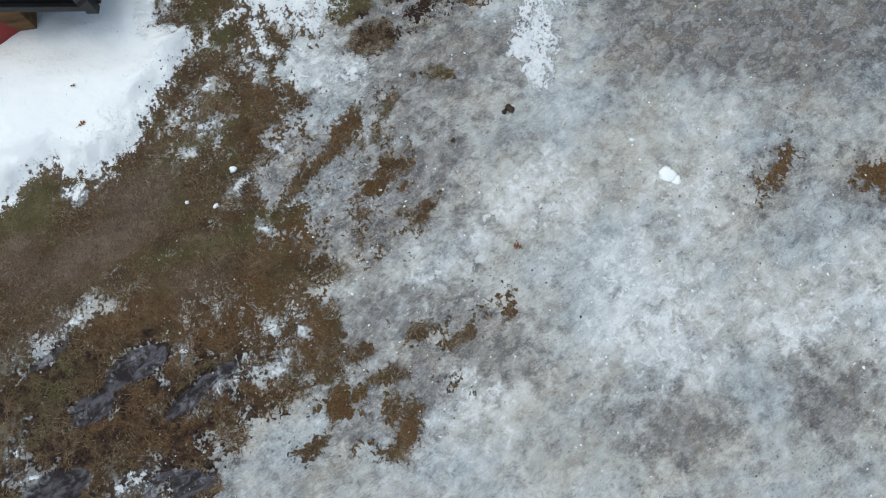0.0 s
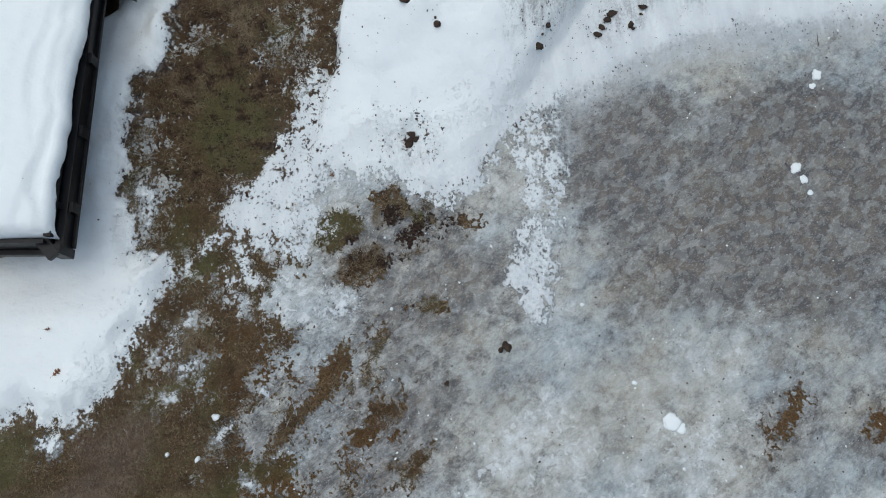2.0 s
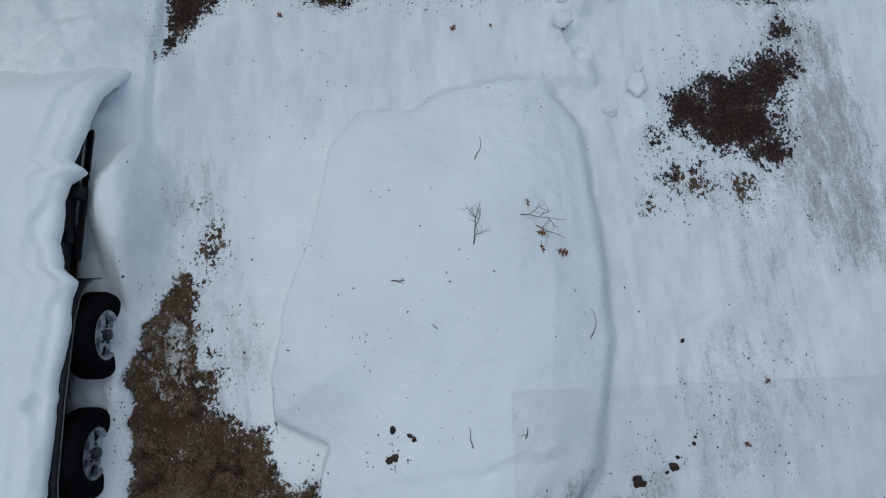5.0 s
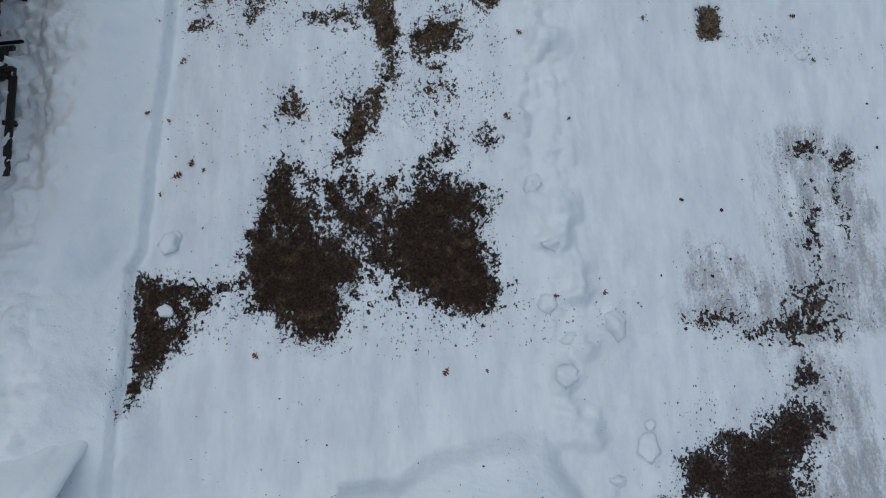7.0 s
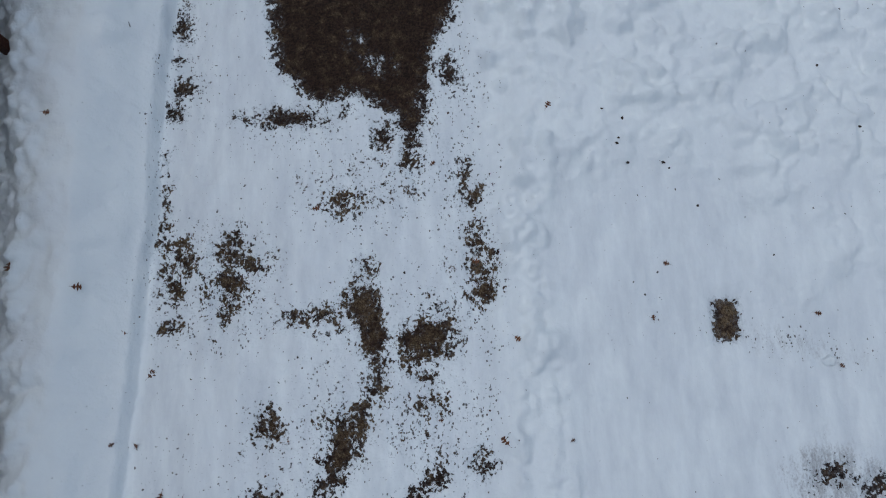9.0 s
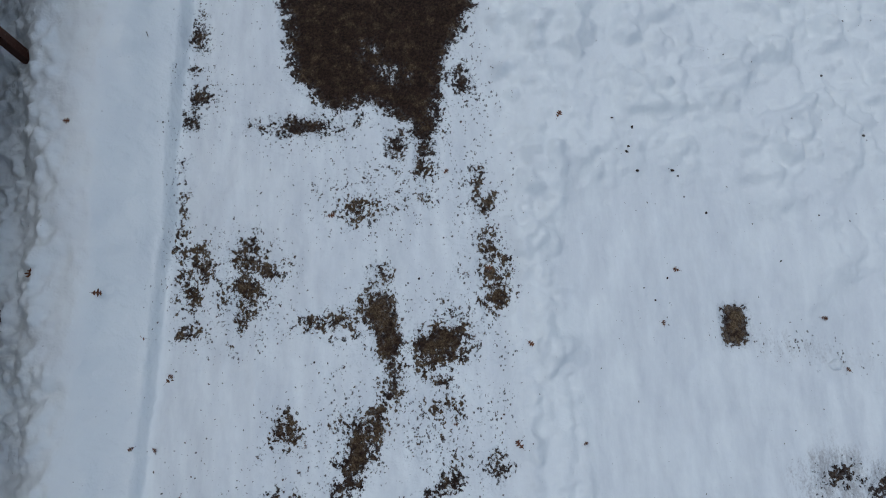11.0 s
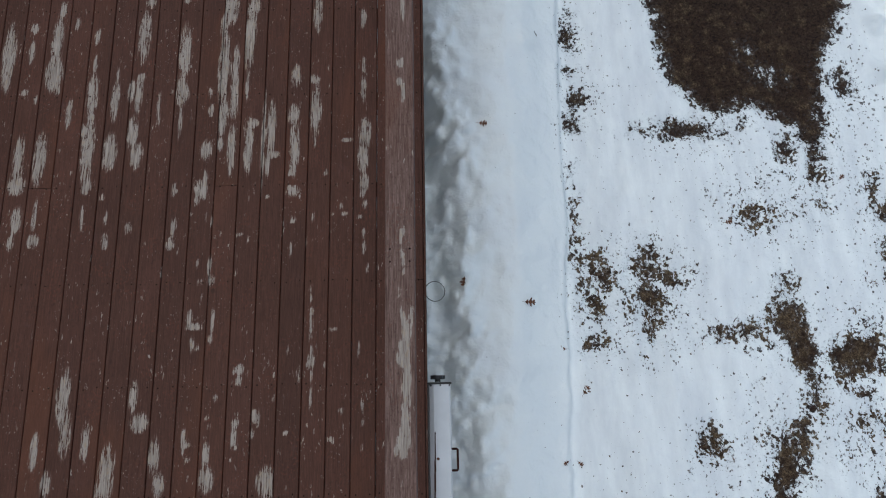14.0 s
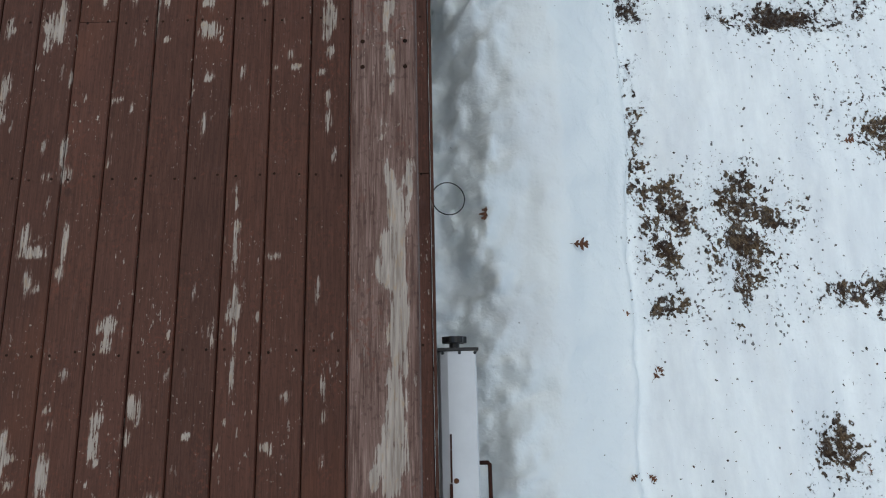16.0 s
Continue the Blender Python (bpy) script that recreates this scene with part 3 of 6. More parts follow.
MAUVE = [(-2.96, 4.26, 0.264, 0.176, 0), (-3.20, 3.85, 0.396, 0.132, 30), (-3.52, 3.60, 0.352, 0.106, 35), (-3.87, 3.66, 0.176, 0.132, 0), (-3.68, 3.13, 0.220, 0.088, 30), (-2.57, 3.47, 0.220, 0.070, 20), (-3.85, 3.88, 0.132, 0.088, 0)]
RUTS = [(-2.87, 2.93, 0.273, 0.141, 38), (-3.20, 2.60, 0.211, 0.132, 30), (-2.46, 2.69, 0.308, 0.097, 38), (-3.55, 3.02, 0.264, 0.053, 36), (-2.20, 2.83, 0.088, 0.070, 0), (-2.57, 2.05, 0.264, 0.132, 20), (-3.41, 2.08, 0.220, 0.132, 0)]
GLAZE = [(-2.92, 2.90, 0.255, 0.114, 38), (-3.22, 2.59, 0.185, 0.119, 30), (-2.46, 2.68, 0.264, 0.066, 36), (-2.55, 2.05, 0.264, 0.106, 20), (-3.41, 2.08, 0.220, 0.106, 10), (-3.57, 3.00, 0.220, 0.040, 36), (-2.22, 2.82, 0.088, 0.062, 0)]
BARE_CORNER = [(-2.65, 12.85), (-2.28, 12.83), (-2.13, 12.75), (-1.94, 12.74), (-1.84, 12.79), (-2.07, 12.51), (-2.16, 12.37), (-2.34, 12.14), (-2.51, 11.91), (-2.59, 11.78), (-2.64, 11.9)]
BARE_MAIN = [(-1.7, 12.83), (-1.66, 13.18), (-1.52, 13.53), (-1.43, 13.79), (-1.23, 13.84), (-1.07, 13.67), (-0.77, 13.82), (-0.63, 13.6), (-0.43, 13.6), (-0.28, 13.49), (-0.17, 13.69), (0.12, 13.58), (0.28, 13.63), (0.42, 13.41), (0.52, 13.46), (0.4, 13.21), (0.35, 13.06), (0.44, 12.95), (0.52, 12.7), (0.47, 12.51), (0.32, 12.42), (0.08, 12.43), (-0.11, 12.53), (-0.2, 12.61), (-0.4, 12.61), (-0.44, 12.84), (-0.64, 12.74), (-0.83, 12.65), (-0.83, 12.46), (-1.02, 12.28), (-1.26, 12.29), (-1.45, 12.48), (-1.64, 12.59)]
BARE_FAR = [(-1.34, 17.71), (-1.38, 18.5), (-1.36, 19.8), (0.73, 19.71), (0.5, 18.41), (0.23, 17.82), (0.09, 17.01), (-0.11, 16.68), (-0.14, 17.08), (-0.6, 17.35), (-0.88, 17.28)]
BARE_KNOT = [(-0.6, 15.22), (-0.69, 15.37), (-0.64, 15.52), (-0.49, 15.58), (-0.41, 15.41), (-0.3, 15.2), (-0.3, 14.98), (-0.46, 14.92)]
BARE_BLOCK = [(-0.25, 15.13), (-0.06, 15.22), (0.24, 15.27), (0.28, 15.13), (0.22, 14.94), (-0.07, 14.8), (-0.24, 15.0)]
BARE_TAIL = [(-0.56, 14.6), (-0.41, 14.74), (-0.3, 14.98), (-0.36, 14.9), (-0.48, 14.42), (-0.58, 14.12), (-0.72, 13.92), (-0.96, 13.88), (-0.87, 14.2), (-0.68, 14.45)]
BARE = [(-1.32, 14.38, 0.11, 0.11, 0), (0.04, 13.9, 0.07, 0.11, 0), (-0.1, 13.78, 0.08, 0.12, 0), (0.52, 15.8, 0.08, 0.15, 0), (0.52, 15.52, 0.09, 0.14, 0), (0.43, 16.5, 0.05, 0.07, 0), (0.52, 16.34, 0.06, 0.09, 0), (-2.1, 15.87, 0.1, 0.12, 0), (-2.17, 15.62, 0.07, 0.09, 0), (-1.66, 15.85, 0.1, 0.16, 0), (-1.7, 15.6, 0.11, 0.14, 0), (-1.74, 15.42, 0.06, 0.09, 0), (-1.5, 15.74, 0.08, 0.04, 10), (-2.17, 15.26, 0.07, 0.05, 0), (-0.49, 15.7, 0.05, 0.07, 0)]
BARE_2 = [(-2.29, 16.25, 0.03, 0.2, 0), (-2.14, 17.48, 0.08, 0.07, 0), (-2.21, 17.3, 0.07, 0.07, 0), (-2.2, 17.76, 0.05, 0.05, 0), (-2.19, 18.18, 0.06, 0.14, 0), (-1.13, 17.15, 0.3, 0.06, 0), (-0.3, 16.9, 0.06, 0.12, 0), (-0.06, 16.71, 0.06, 0.14, 0), (-0.68, 16.31, 0.1, 0.08, 0), (-0.94, 15.28, 0.16, 0.05, 0), (0.05, 14.66, 0.05, 0.12, 30), (-0.08, 14.52, 0.06, 0.05, 0), (0.47, 14.03, 0.06, 0.05, 0), (0.36, 17.53, 0.06, 0.1, 0)]
BARE_3 = [(2.96, 12.24, 0.36, 0.1, 0), (2.33, 12.3, 0.15, 0.06, 0), (2.52, 11.2, 0.42, 0.24, 10), (2.8, 11.4, 0.3, 0.2, 25), (2.5, 10.9, 0.42, 0.28, 0), (2.1, 11.05, 0.2, 0.24, 0), (2.7, 10.65, 0.16, 0.2, 0), (2.98, 11.82, 0.1, 0.1, 0), (1.85, 10.44, 0.08, 0.06, 0), (2.05, 10.38, 0.1, 0.07, 0), (2.46, 10.3, 0.07, 0.08, 0), (1.62, 10.2, 0.05, 0.05, 0), (1.76, 10.76, 0.04, 0.05, 0), (-2.12, 10.01, 0.04, 0.09, 0), (3.28, 13.81, 0.12, 0.06, 0), (3.67, 13.72, 0.08, 0.06, 0), (3.25, 13.02, 0.05, 0.26, 0), (3.12, 12.42, 0.2, 0.1, 20), (3.55, 13.3, 0.03, 0.12, 0)]
THIN = [(-1.8, 15.65, 0.5, 0.6, 0), (-0.61, 16.4, 0.5, 0.4, 0), (0.3, 15.6, 0.4, 0.5, 0), (0.03, 14.45, 0.45, 0.5, 0), (-0.85, 14.5, 0.3, 0.6, 0), (-0.69, 12.46, 1.25, 0.2, 0), (-1.1, 14.2, 0.5, 0.35, 0), (-2.27, 10.23, 0.28, 0.36, 0), (-1.9, 9.0, 0.29, 0.57, 0), (0.51, 7.73, 0.29, 0.19, 50), (-0.65, 6.58, 0.22, 0.18, 0)]
SCRAPS_C = [(-1.08, 13.55, 0.14, 0.23, 20), (-0.95, 13.29, 0.17, 0.17, 0), (-0.66, 13.05, 0.12, 0.15, 50), (-0.46, 13.4, 0.09, 0.3, 10), (-0.59, 12.75, 0.15, 0.17, 30), (-0.22, 13.65, 0.13, 0.15, 0), (0.43, 13.16, 0.09, 0.2, 0), (0.18, 13.14, 0.05, 0.05, 0), (-1.35, 13.23, 0.1, 0.07, 0), (-0.28, 17.64, 0.11, 0.09, 0), (-0.48, 17.92, 0.06, 0.05, 0), (-2.32, 12.55, 0.07, 0.06, 0), (-2.21, 12.71, 0.06, 0.15, 0), (-1.9, 12.7, 0.15, 0.11, 0), (-0.78, 13.62, 0.1, 0.21, 0)]
HOLES = [(-1.61, 4.42, 0.484, 0.057, 50), (-1.35, 4.80, 0.158, 0.088, 50), (-1.00, 4.40, 0.114, 0.062, 20), (-1.13, 4.23, 0.150, 0.079, 30), (-1.23, 4.05, 0.114, 0.079, 0), (-1.75, 3.97, 0.114, 0.132, 0), (-0.75, 3.97, 0.097, 0.031, 50), (-1.84, 5.02, 0.097, 0.048, 10), (-1.31, 5.81, 0.132, 0.110, 0), (-1.08, 5.52, 0.185, 0.114, 20), (-1.57, 3.06, 0.194, 0.088, 45), (-1.33, 2.57, 0.114, 0.106, 20), (-1.07, 2.75, 0.097, 0.057, 10), (-0.91, 2.39, 0.062, 0.150, -20), (-1.24, 2.93, 0.070, 0.040, 20)]
HOLES_B = [(-1.59, 2.28, 0.106, 0.057, 20), (-1.08, 2.22, 0.097, 0.040, 0), (-1.51, 2.81, 0.150, 0.040, 40), (-1.67, 3.71, 0.158, 0.070, 0), (-1.45, 2.88, 0.106, 0.062, 40), (-0.79, 3.06, 0.088, 0.035, 20), (-0.58, 2.64, 0.062, 0.026, 60), (-0.13, 3.23, 0.035, 0.062, 0), (2.13, 4.30, 0.158, 0.070, 45), (1.97, 4.14, 0.035, 0.088, 0), (2.85, 4.15, 0.141, 0.123, 0), (-0.99, 4.91, 0.079, 0.035, 50), (-0.57, 5.20, 0.070, 0.035, 0), (-0.48, 3.01, 0.106, 0.022, 45), (-1.00, 2.53, 0.053, 0.088, 0), (-0.92, 5.99, 0.12, 0.16, 30), (-1.29, 5.83, 0.14, 0.13, 0), (-0.69, 5.81, 0.19, 0.09, 60), (-0.29, 5.86, 0.09, 0.05, 20), (-2.04, 5.79, 0.1, 0.13, 50)]
GRIME = [(3.42, 10.47, 0.47, 0.88, 0), (2.06, 8.08, 0.5, 0.27, 40), (2.52, 9.55, 0.3, 0.6, 0), (2.21, 8.63, 0.56, 0.45, 30), (0.47, 7.73, 0.24, 0.14, 50), (3.22, 13.0, 0.56, 0.86, 0), (2.52, 12.63, 0.44, 0.29, 0), (2.94, 11.57, 0.51, 0.28, 0), (2.56, 10.33, 0.76, 0.31, 0), (-1.9, 8.9, 0.24, 0.57, 0), (-2.33, 10.44, 0.26, 0.46, 0), (-0.74, 6.58, 0.26, 0.18, 0), (3.09, 14.92, 0.48, 0.1, -12)]
SMEAR = [(3.28, 13.8, 0.2, 0.14, 0), (3.67, 13.72, 0.14, 0.14, 0), (3.25, 13.1, 0.1, 0.5, 0), (3.6, 13.3, 0.1, 0.4, 0), (3.2, 12.6, 0.16, 0.35, 0), (2.96, 12.27, 0.5, 0.2, 0), (2.34, 12.32, 0.24, 0.12, 0), (3.7, 12.45, 0.25, 0.3, 0), (2.24, 12.74, 0.16, 0.14, 0), (3.02, 11.8, 0.2, 0.2, 0), (3.3, 11.2, 0.2, 0.5, 0), (3.15, 10.52, 0.31, 0.73, 0), (3.36, 9.98, 0.2, 0.3, 0), (0.32, 7.62, 0.1, 0.2, -35), (0.7, 7.86, 0.05, 0.14, -30), (1.15, 7.72, 0.1, 0.3, -40)]
RUSSET = [(-2.55, 3.09, 0.484, 0.154, 35), (-2.94, 3.27, 0.264, 0.088, 35), (-2.93, 2.57, 0.352, 0.110, 35), (-2.17, 3.24, 0.396, 0.176, 30), (-1.99, 2.74, 0.220, 0.110, 30), (-1.58, 3.05, 0.220, 0.132, 40), (-1.12, 4.19, 0.220, 0.154, 30), (-1.76, 3.80, 0.264, 0.176, 30), (-2.07, 4.98, 0.176, 0.070, 30), (-2.00, 4.65, 0.132, 0.070, 30), (-1.33, 2.57, 0.176, 0.132, 0), (-1.59, 4.64, 0.308, 0.070, 50), (-2.51, 2.43, 0.308, 0.132, 20), (2.13, 4.30, 0.176, 0.106, 45), (2.85, 4.15, 0.176, 0.150, 0), (-0.92, 2.39, 0.088, 0.158, 0)]
SPECKS = [(-1.8, 15.65, 0.55, 0.6, 0), (-0.65, 16.35, 0.5, 0.4, 0), (0.15, 15.1, 0.5, 0.4, 0), (0.5, 15.7, 0.2, 0.7, 0), (0.1, 14.4, 0.5, 0.6, 0), (-0.75, 14.3, 0.3, 0.5, 0), (-1.3, 14.38, 0.2, 0.2, 0), (-1.0, 17.1, 0.6, 0.25, 0), (0.4, 17.3, 0.25, 0.6, 0), (-2.15, 17.5, 0.2, 0.5, 0), (0.0, 13.8, 0.3, 0.3, 0), (-0.3, 12.4, 1.4, 0.2, 0), (-1.9, 12.7, 0.3, 0.2, 0), (-0.5, 15.3, 0.5, 0.3, 0), (0.3, 16.6, 0.35, 0.5, 0)]
SPECKS_B = [(2.6, 12.35, 0.5, 0.3, 0), (3.2, 12.8, 0.3, 0.7, 0), (2.3, 11.5, 0.4, 0.2, 0), (1.9, 10.7, 0.3, 0.5, 0), (2.3, 10.3, 0.5, 0.2, 0), (3.0, 11.8, 0.3, 0.4, 0), (3.2, 14.9, 0.6, 0.12, -12), (2.3, 12.75, 0.2, 0.2, 0), (-1.65, 7.5, 0.15, 0.4, 0), (1.2, 7.8, 0.15, 0.5, -40), (-0.7, 6.6, 0.25, 0.2, 0), (-0.65, 8.35, 0.12, 0.1, 0), (0.35, 7.6, 0.2, 0.3, -35)]


def lattice(ix, iy, seed):
    h = (ix * 374761393 + iy * 668265263 + seed * 1274126177) & 0xFFFFFFFF
    h = ((h ^ (h >> 13)) * 1103515245) & 0xFFFFFFFF
    return ((h ^ (h >> 16)) & 0xFFFF) / 65535.0


def value_noise(x, y, seed):
    ix, iy = np.floor(x).astype(np.int64), np.floor(y).astype(np.int64)
    fx, fy = x - ix, y - iy
    fx, fy = fx * fx * (3 - 2 * fx), fy * fy * (3 - 2 * fy)
    a, b = lattice(ix, iy, seed), lattice(ix + 1, iy, seed)
    c, d = lattice(ix, iy + 1, seed), lattice(ix + 1, iy + 1, seed)
    return (a * (1 - fx) + b * fx) * (1 - fy) + (c * (1 - fx) + d * fx) * fy


def fbm(x, y, scale, octaves=4, seed=0):
    """Layered noise about zero, roughly within half a unit."""
    total, size = np.zeros_like(x), 1.0
    for n in range(octaves):
        total += size * (value_noise(x * scale, y * scale, seed + 17 * n) - 0.5)
        scale, size = scale * 2.03, size * 0.5
    return total


def smooth(v, low, high):
    v = np.clip((v - low) / (high - low), 0, 1)
    return v * v * (3 - 2 * v)


def inside(x, y, outline):
    """Signed distance to an outline, positive within."""
    pts = np.array(outline, float)
    best, odd = np.full(x.shape, 1e9), np.zeros(x.shape, bool)
    for (ax, ay), (bx, by) in zip(pts, np.roll(pts, -1, 0)):
        ex, ey = bx - ax, by - ay
        k = np.clip(((x - ax) * ex + (y - ay) * ey) / (ex * ex + ey * ey + 1e-12), 0, 1)
        best = np.minimum(best, (x - ax - k * ex) ** 2 + (y - ay - k * ey) ** 2)
        if ay != by:
            odd ^= ((ay > y) != (by > y)) & (x < ex * (y - ay) / ey + ax)
    return np.where(odd, 1, -1) * np.sqrt(best)


def patches(x, y, items):
    """The largest of the patches' signed distances, positive within."""
    best = np.full(x.shape, -2.0)
    for cx, cy, rx, ry, turn in items:
        ca, sa = math.cos(radians(turn)), math.sin(radians(turn))
        u, v = (x - cx) * ca + (y - cy) * sa, -(x - cx) * sa + (y - cy) * ca
        r = np.sqrt((u / rx) ** 2 + (v / ry) ** 2)
        best = np.maximum(best, (1 - r) * min(rx, ry))
    return best


def scarp_x(y):
    """Where the shovelled edge of the bank beside the deck runs."""
    return np.interp(y, [10.2, 11.1, 12.2, 12.9, 13.08, 13.6, 14.4, 15.2, 16.1, 17.2, 18.4, 21], [-2.6, -2.66, -2.64, -2.64, -2.53, -2.52, -2.48, -2.42, -2.37, -2.32, -2.27, -2.2])


def cover(x, y):
    """Height of the ground and the covers on it: (z, snow, ice, rag, frost, stain, green, soil, deep, grime, speck, soft, russet, mauve, glaze)."""
    wx = x + fbm(x, y, 2.2, 4, 5) * 0.17 + fbm(x, y, 9.0, 3, 6) * 0.07
    wy = y + fbm(x, y, 2.2, 4, 9) * 0.17 + fbm(x, y, 9.0, 3, 10) * 0.07
    bare_a = inside(wx, wy, LAWN)
    tongue = inside(wx, wy, TONGUE)
    lx, ly = x + (wx - x) * 0.35, y + (wy - y) * 0.35
    flakes_on = np.maximum(patches(lx, ly, SCRAPS), patches(lx, ly, SCRAPS_D))
    scraps = np.maximum(flakes_on, patches(wx, wy, SCRAPS_B))
    crumbled = patches(wx, wy, SCRAPS_C)
    fx, fy = x + (wx - x) * 0.5, y + (wy - y) * 0.5
    bare_b = np.maximum(inside(fx, fy, BARE_MAIN), np.maximum(inside(fx, fy, BARE_FAR), inside(x, y, BARE_CORNER)))
    for outline in (BARE_KNOT, BARE_BLOCK, BARE_TAIL):
        bare_b = np.maximum(bare_b, inside(fx, fy, outline))
    spots = np.maximum(patches(fx, fy, BARE), np.maximum(patches(fx, fy, BARE_2), patches(fx, fy, BARE_3)))
    thin = smooth(patches(x, y, THIN), -0.35, 0.15)
    snow = -np.maximum(np.maximum(bare_a, bare_b), spots)
    spade = np.minimum(0.1 - np.abs(x - 2.6), 0.17 - np.abs(y - 15.1)) * 1.5
    snow = np.minimum(snow, -spade)
    snow = np.maximum(snow, np.minimum(tongue * 0.8, 0.09))
    snow = np.maximum(snow, np.minimum(scraps * 0.9 - 0.04 - 0.03 * smooth(y, 6.0, 7.0) + 0.045 * smooth(x, -0.1, 0.1), 0.03))
    snow = np.maximum(snow, np.minimum(crumbled * 0.7 - 0.06, 0.015))
    holes = np.maximum(patches(lx, ly, HOLES), patches(lx, ly, HOLES_B))
    snow = np.where(y < 7.2, np.minimum(snow, 0.05 - holes), snow)
    snow = np.minimum(snow, 0.26 - 0.15 * thin)
    snow = np.minimum(snow, np.where(y > 11.6, 0.26 - 0.05 * smooth(x, -2.4, -2.1) * smooth(x, 0.9, 0.5), 0.3))
    rag = 0.036 + 0.036 * thin + 0.05 * smooth(tongue, -0.3, 0.1) + 0.03 * smooth(np.maximum(spots, bare_b), -0.3, 0.0) * smooth(bare_b, 0.22, 0.02) + 0.04 * smooth(np.maximum(scraps, crumbled), -0.15, 0.0) * smooth(y, 5.5, 6.0)
    rag = rag + 0.03 * smooth(bare_a, -0.2, 0.0) * smooth(bare_a, 0.4, 0.1) * (1 - smooth(x, -2.2, -2.5) * smooth(y, 5.4, 5.9))
    rag = rag * (1 - 0.55 * smooth(x, -2.3, -2.6) * smooth(y, 5.4, 5.9) * smooth(y, 10.6, 10.0))
    soft = smooth(x, 0.3, 0.7) * smooth(y, 6.0, 6.6) * smooth(y, 9.0, 8.2)
    drive = smooth(x, 0.4, 0.8) * smooth(y, 6.2, 6.9) * smooth(y, 8.4, 7.6)
    snow = snow * (1 - 0.55 * drive)
    rag = rag * (1 - 0.75 * soft)
    ice = inside(lx, ly, ICE) * 0.8
    ice = np.where(y > 8.4, -1.0, np.minimum(ice, -holes * 2.2))
    mixed = smooth(x, -0.45, -0.9) * smooth(y, 3.3, 3.7) * smooth(y, 5.2, 4.9)
    ice = np.minimum(ice, 0.11 + 0.8 * (1 - mixed))
    ice = np.where((x > 0.25) & (y > 5.9) & (y < 8.7), np.maximum(ice, 0.3), ice)
    ice = np.maximum(ice, np.minimum(scraps + 0.02, 0.08))
    stain_zone = 0.34 * smooth(x, 0.2, -0.7) * smooth(y, 3.2, 3.9) * smooth(y, 5.4, 4.8)
    frost = 0.38 * smooth(patches(wx, wy, FROST), -0.3, 0.2)
    stain = 0.88 * smooth(patches(wx, wy, STAIN), -0.35, 0.2)
    stain = np.maximum(stain, stain_zone + 0.4 * stain)
    frost = frost + 0.22 * smooth(x, 0.3, -0.2) * smooth(y, 4.7, 5.3)
    frost = frost - (0.5 + 0.35 * smooth(y, 4.4, 5.4) * smooth(x, 0.3, 0.9)) * stain + 0.01 + 0.16 * smooth(y, 5.6, 2.2) * smooth(x, -2.2, -0.6)
    green = np.maximum(patches(wx, wy, GREEN) + 0.12, 0)
    soil = smooth(y, 10.2, 10.6) * smooth(x, 1.2, 1.5) * smooth(y, 12.0, 11.6) * 0.8
    rut = patches(lx, ly, RUTS)
    soil = np.maximum(soil, (0.72 - 0.25 * smooth(y, 13.8, 14.3) + 0.2 * smooth(y, 16.4, 17.0)) * smooth(y, 11.4, 11.8))
    soil = np.maximum(soil, 0.5 * smooth(y, 5.6, 6.4) * smooth(y, 10.2, 9.8))
    soil = np.maximum(soil, 0.85 * smooth(patches(wx, wy, [(-0.8, 5.72, 0.5, 0.26, 20), (0.5, 7.75, 0.45, 0.4, 0)]), -0.08, 0.05))
    soil = np.maximum(soil, 0.58 * smooth(y, 3.6, 2.9) * smooth(x, -1.3, -1.9))
    soil = np.maximum(soil, 1.1 * smooth(rut, -0.02, 0.03))
    glaze = patches(lx, ly, GLAZE)
    ice = np.where(rut > -0.04, np.maximum(np.where(holes > -0.02, ice, -0.1), flakes_on), ice)
    frost = frost - 0.5 * smooth(x, -1.9, -2.4) * smooth(y, 3.0, 2.6)
    glaze = smooth(glaze, -0.03, 0.03) * (1 - smooth(flakes_on, -0.02, 0.01))
    lane = smooth(x, -2.4, -2.3) * smooth(x, 1.0, 0.6) * smooth(y, 12.6, 13.0)
    speck = np.maximum(0.34 * lane, 0.95 * smooth(np.maximum(patches(x, y, SPECKS), patches(x, y, SPECKS_B)), -0.3, 0.12))
    speck = np.maximum(speck, 0.6 * smooth(np.maximum(spots, bare_b), -0.24, -0.04))
    speck = np.maximum(speck, 0.7 * smooth(bare_a, -0.35, -0.05) * smooth(x, -3.3, -2.9))
    speck = np.maximum(speck, 0.2 * smooth(x, 0.8, 1.3) * smooth(y, 12.0, 9.0))
    speck = np.maximum(speck, 0.5 * smooth(patches(x, y, [(2.2, 8.4, 0.9, 0.7, 40), (-0.6, 7.6, 0.2, 0.3, 0), (-2.0, 9.3, 0.3, 0.5, 0), (-2.2, 10.1, 0.3, 0.3, 0)]), -0.3, 0.2))
    speck = np.maximum(speck, 0.1)
    frost = frost - 0.32 * smooth(x, 0.4, 0.9) * smooth(y, 4.3, 5.3) * smooth(y, 7.6, 6.8)
    russet = smooth(patches(wx, wy, RUSSET), -0.12, 0.1)
    mauve = smooth(patches(wx, wy, MAUVE), -0.12, 0.12) - 0.8 * russet
    under = smooth(x, -4.0, -4.5) * smooth(y, 13.2, 13.9) * smooth(x, -7.9, -7.7)
    grime = 0.3 * smooth(patches(wx, wy, GRIME), -0.35, 0.15) + 0.42 * smooth(patches(wx, wy, SMEAR), -0.22, 0.1)
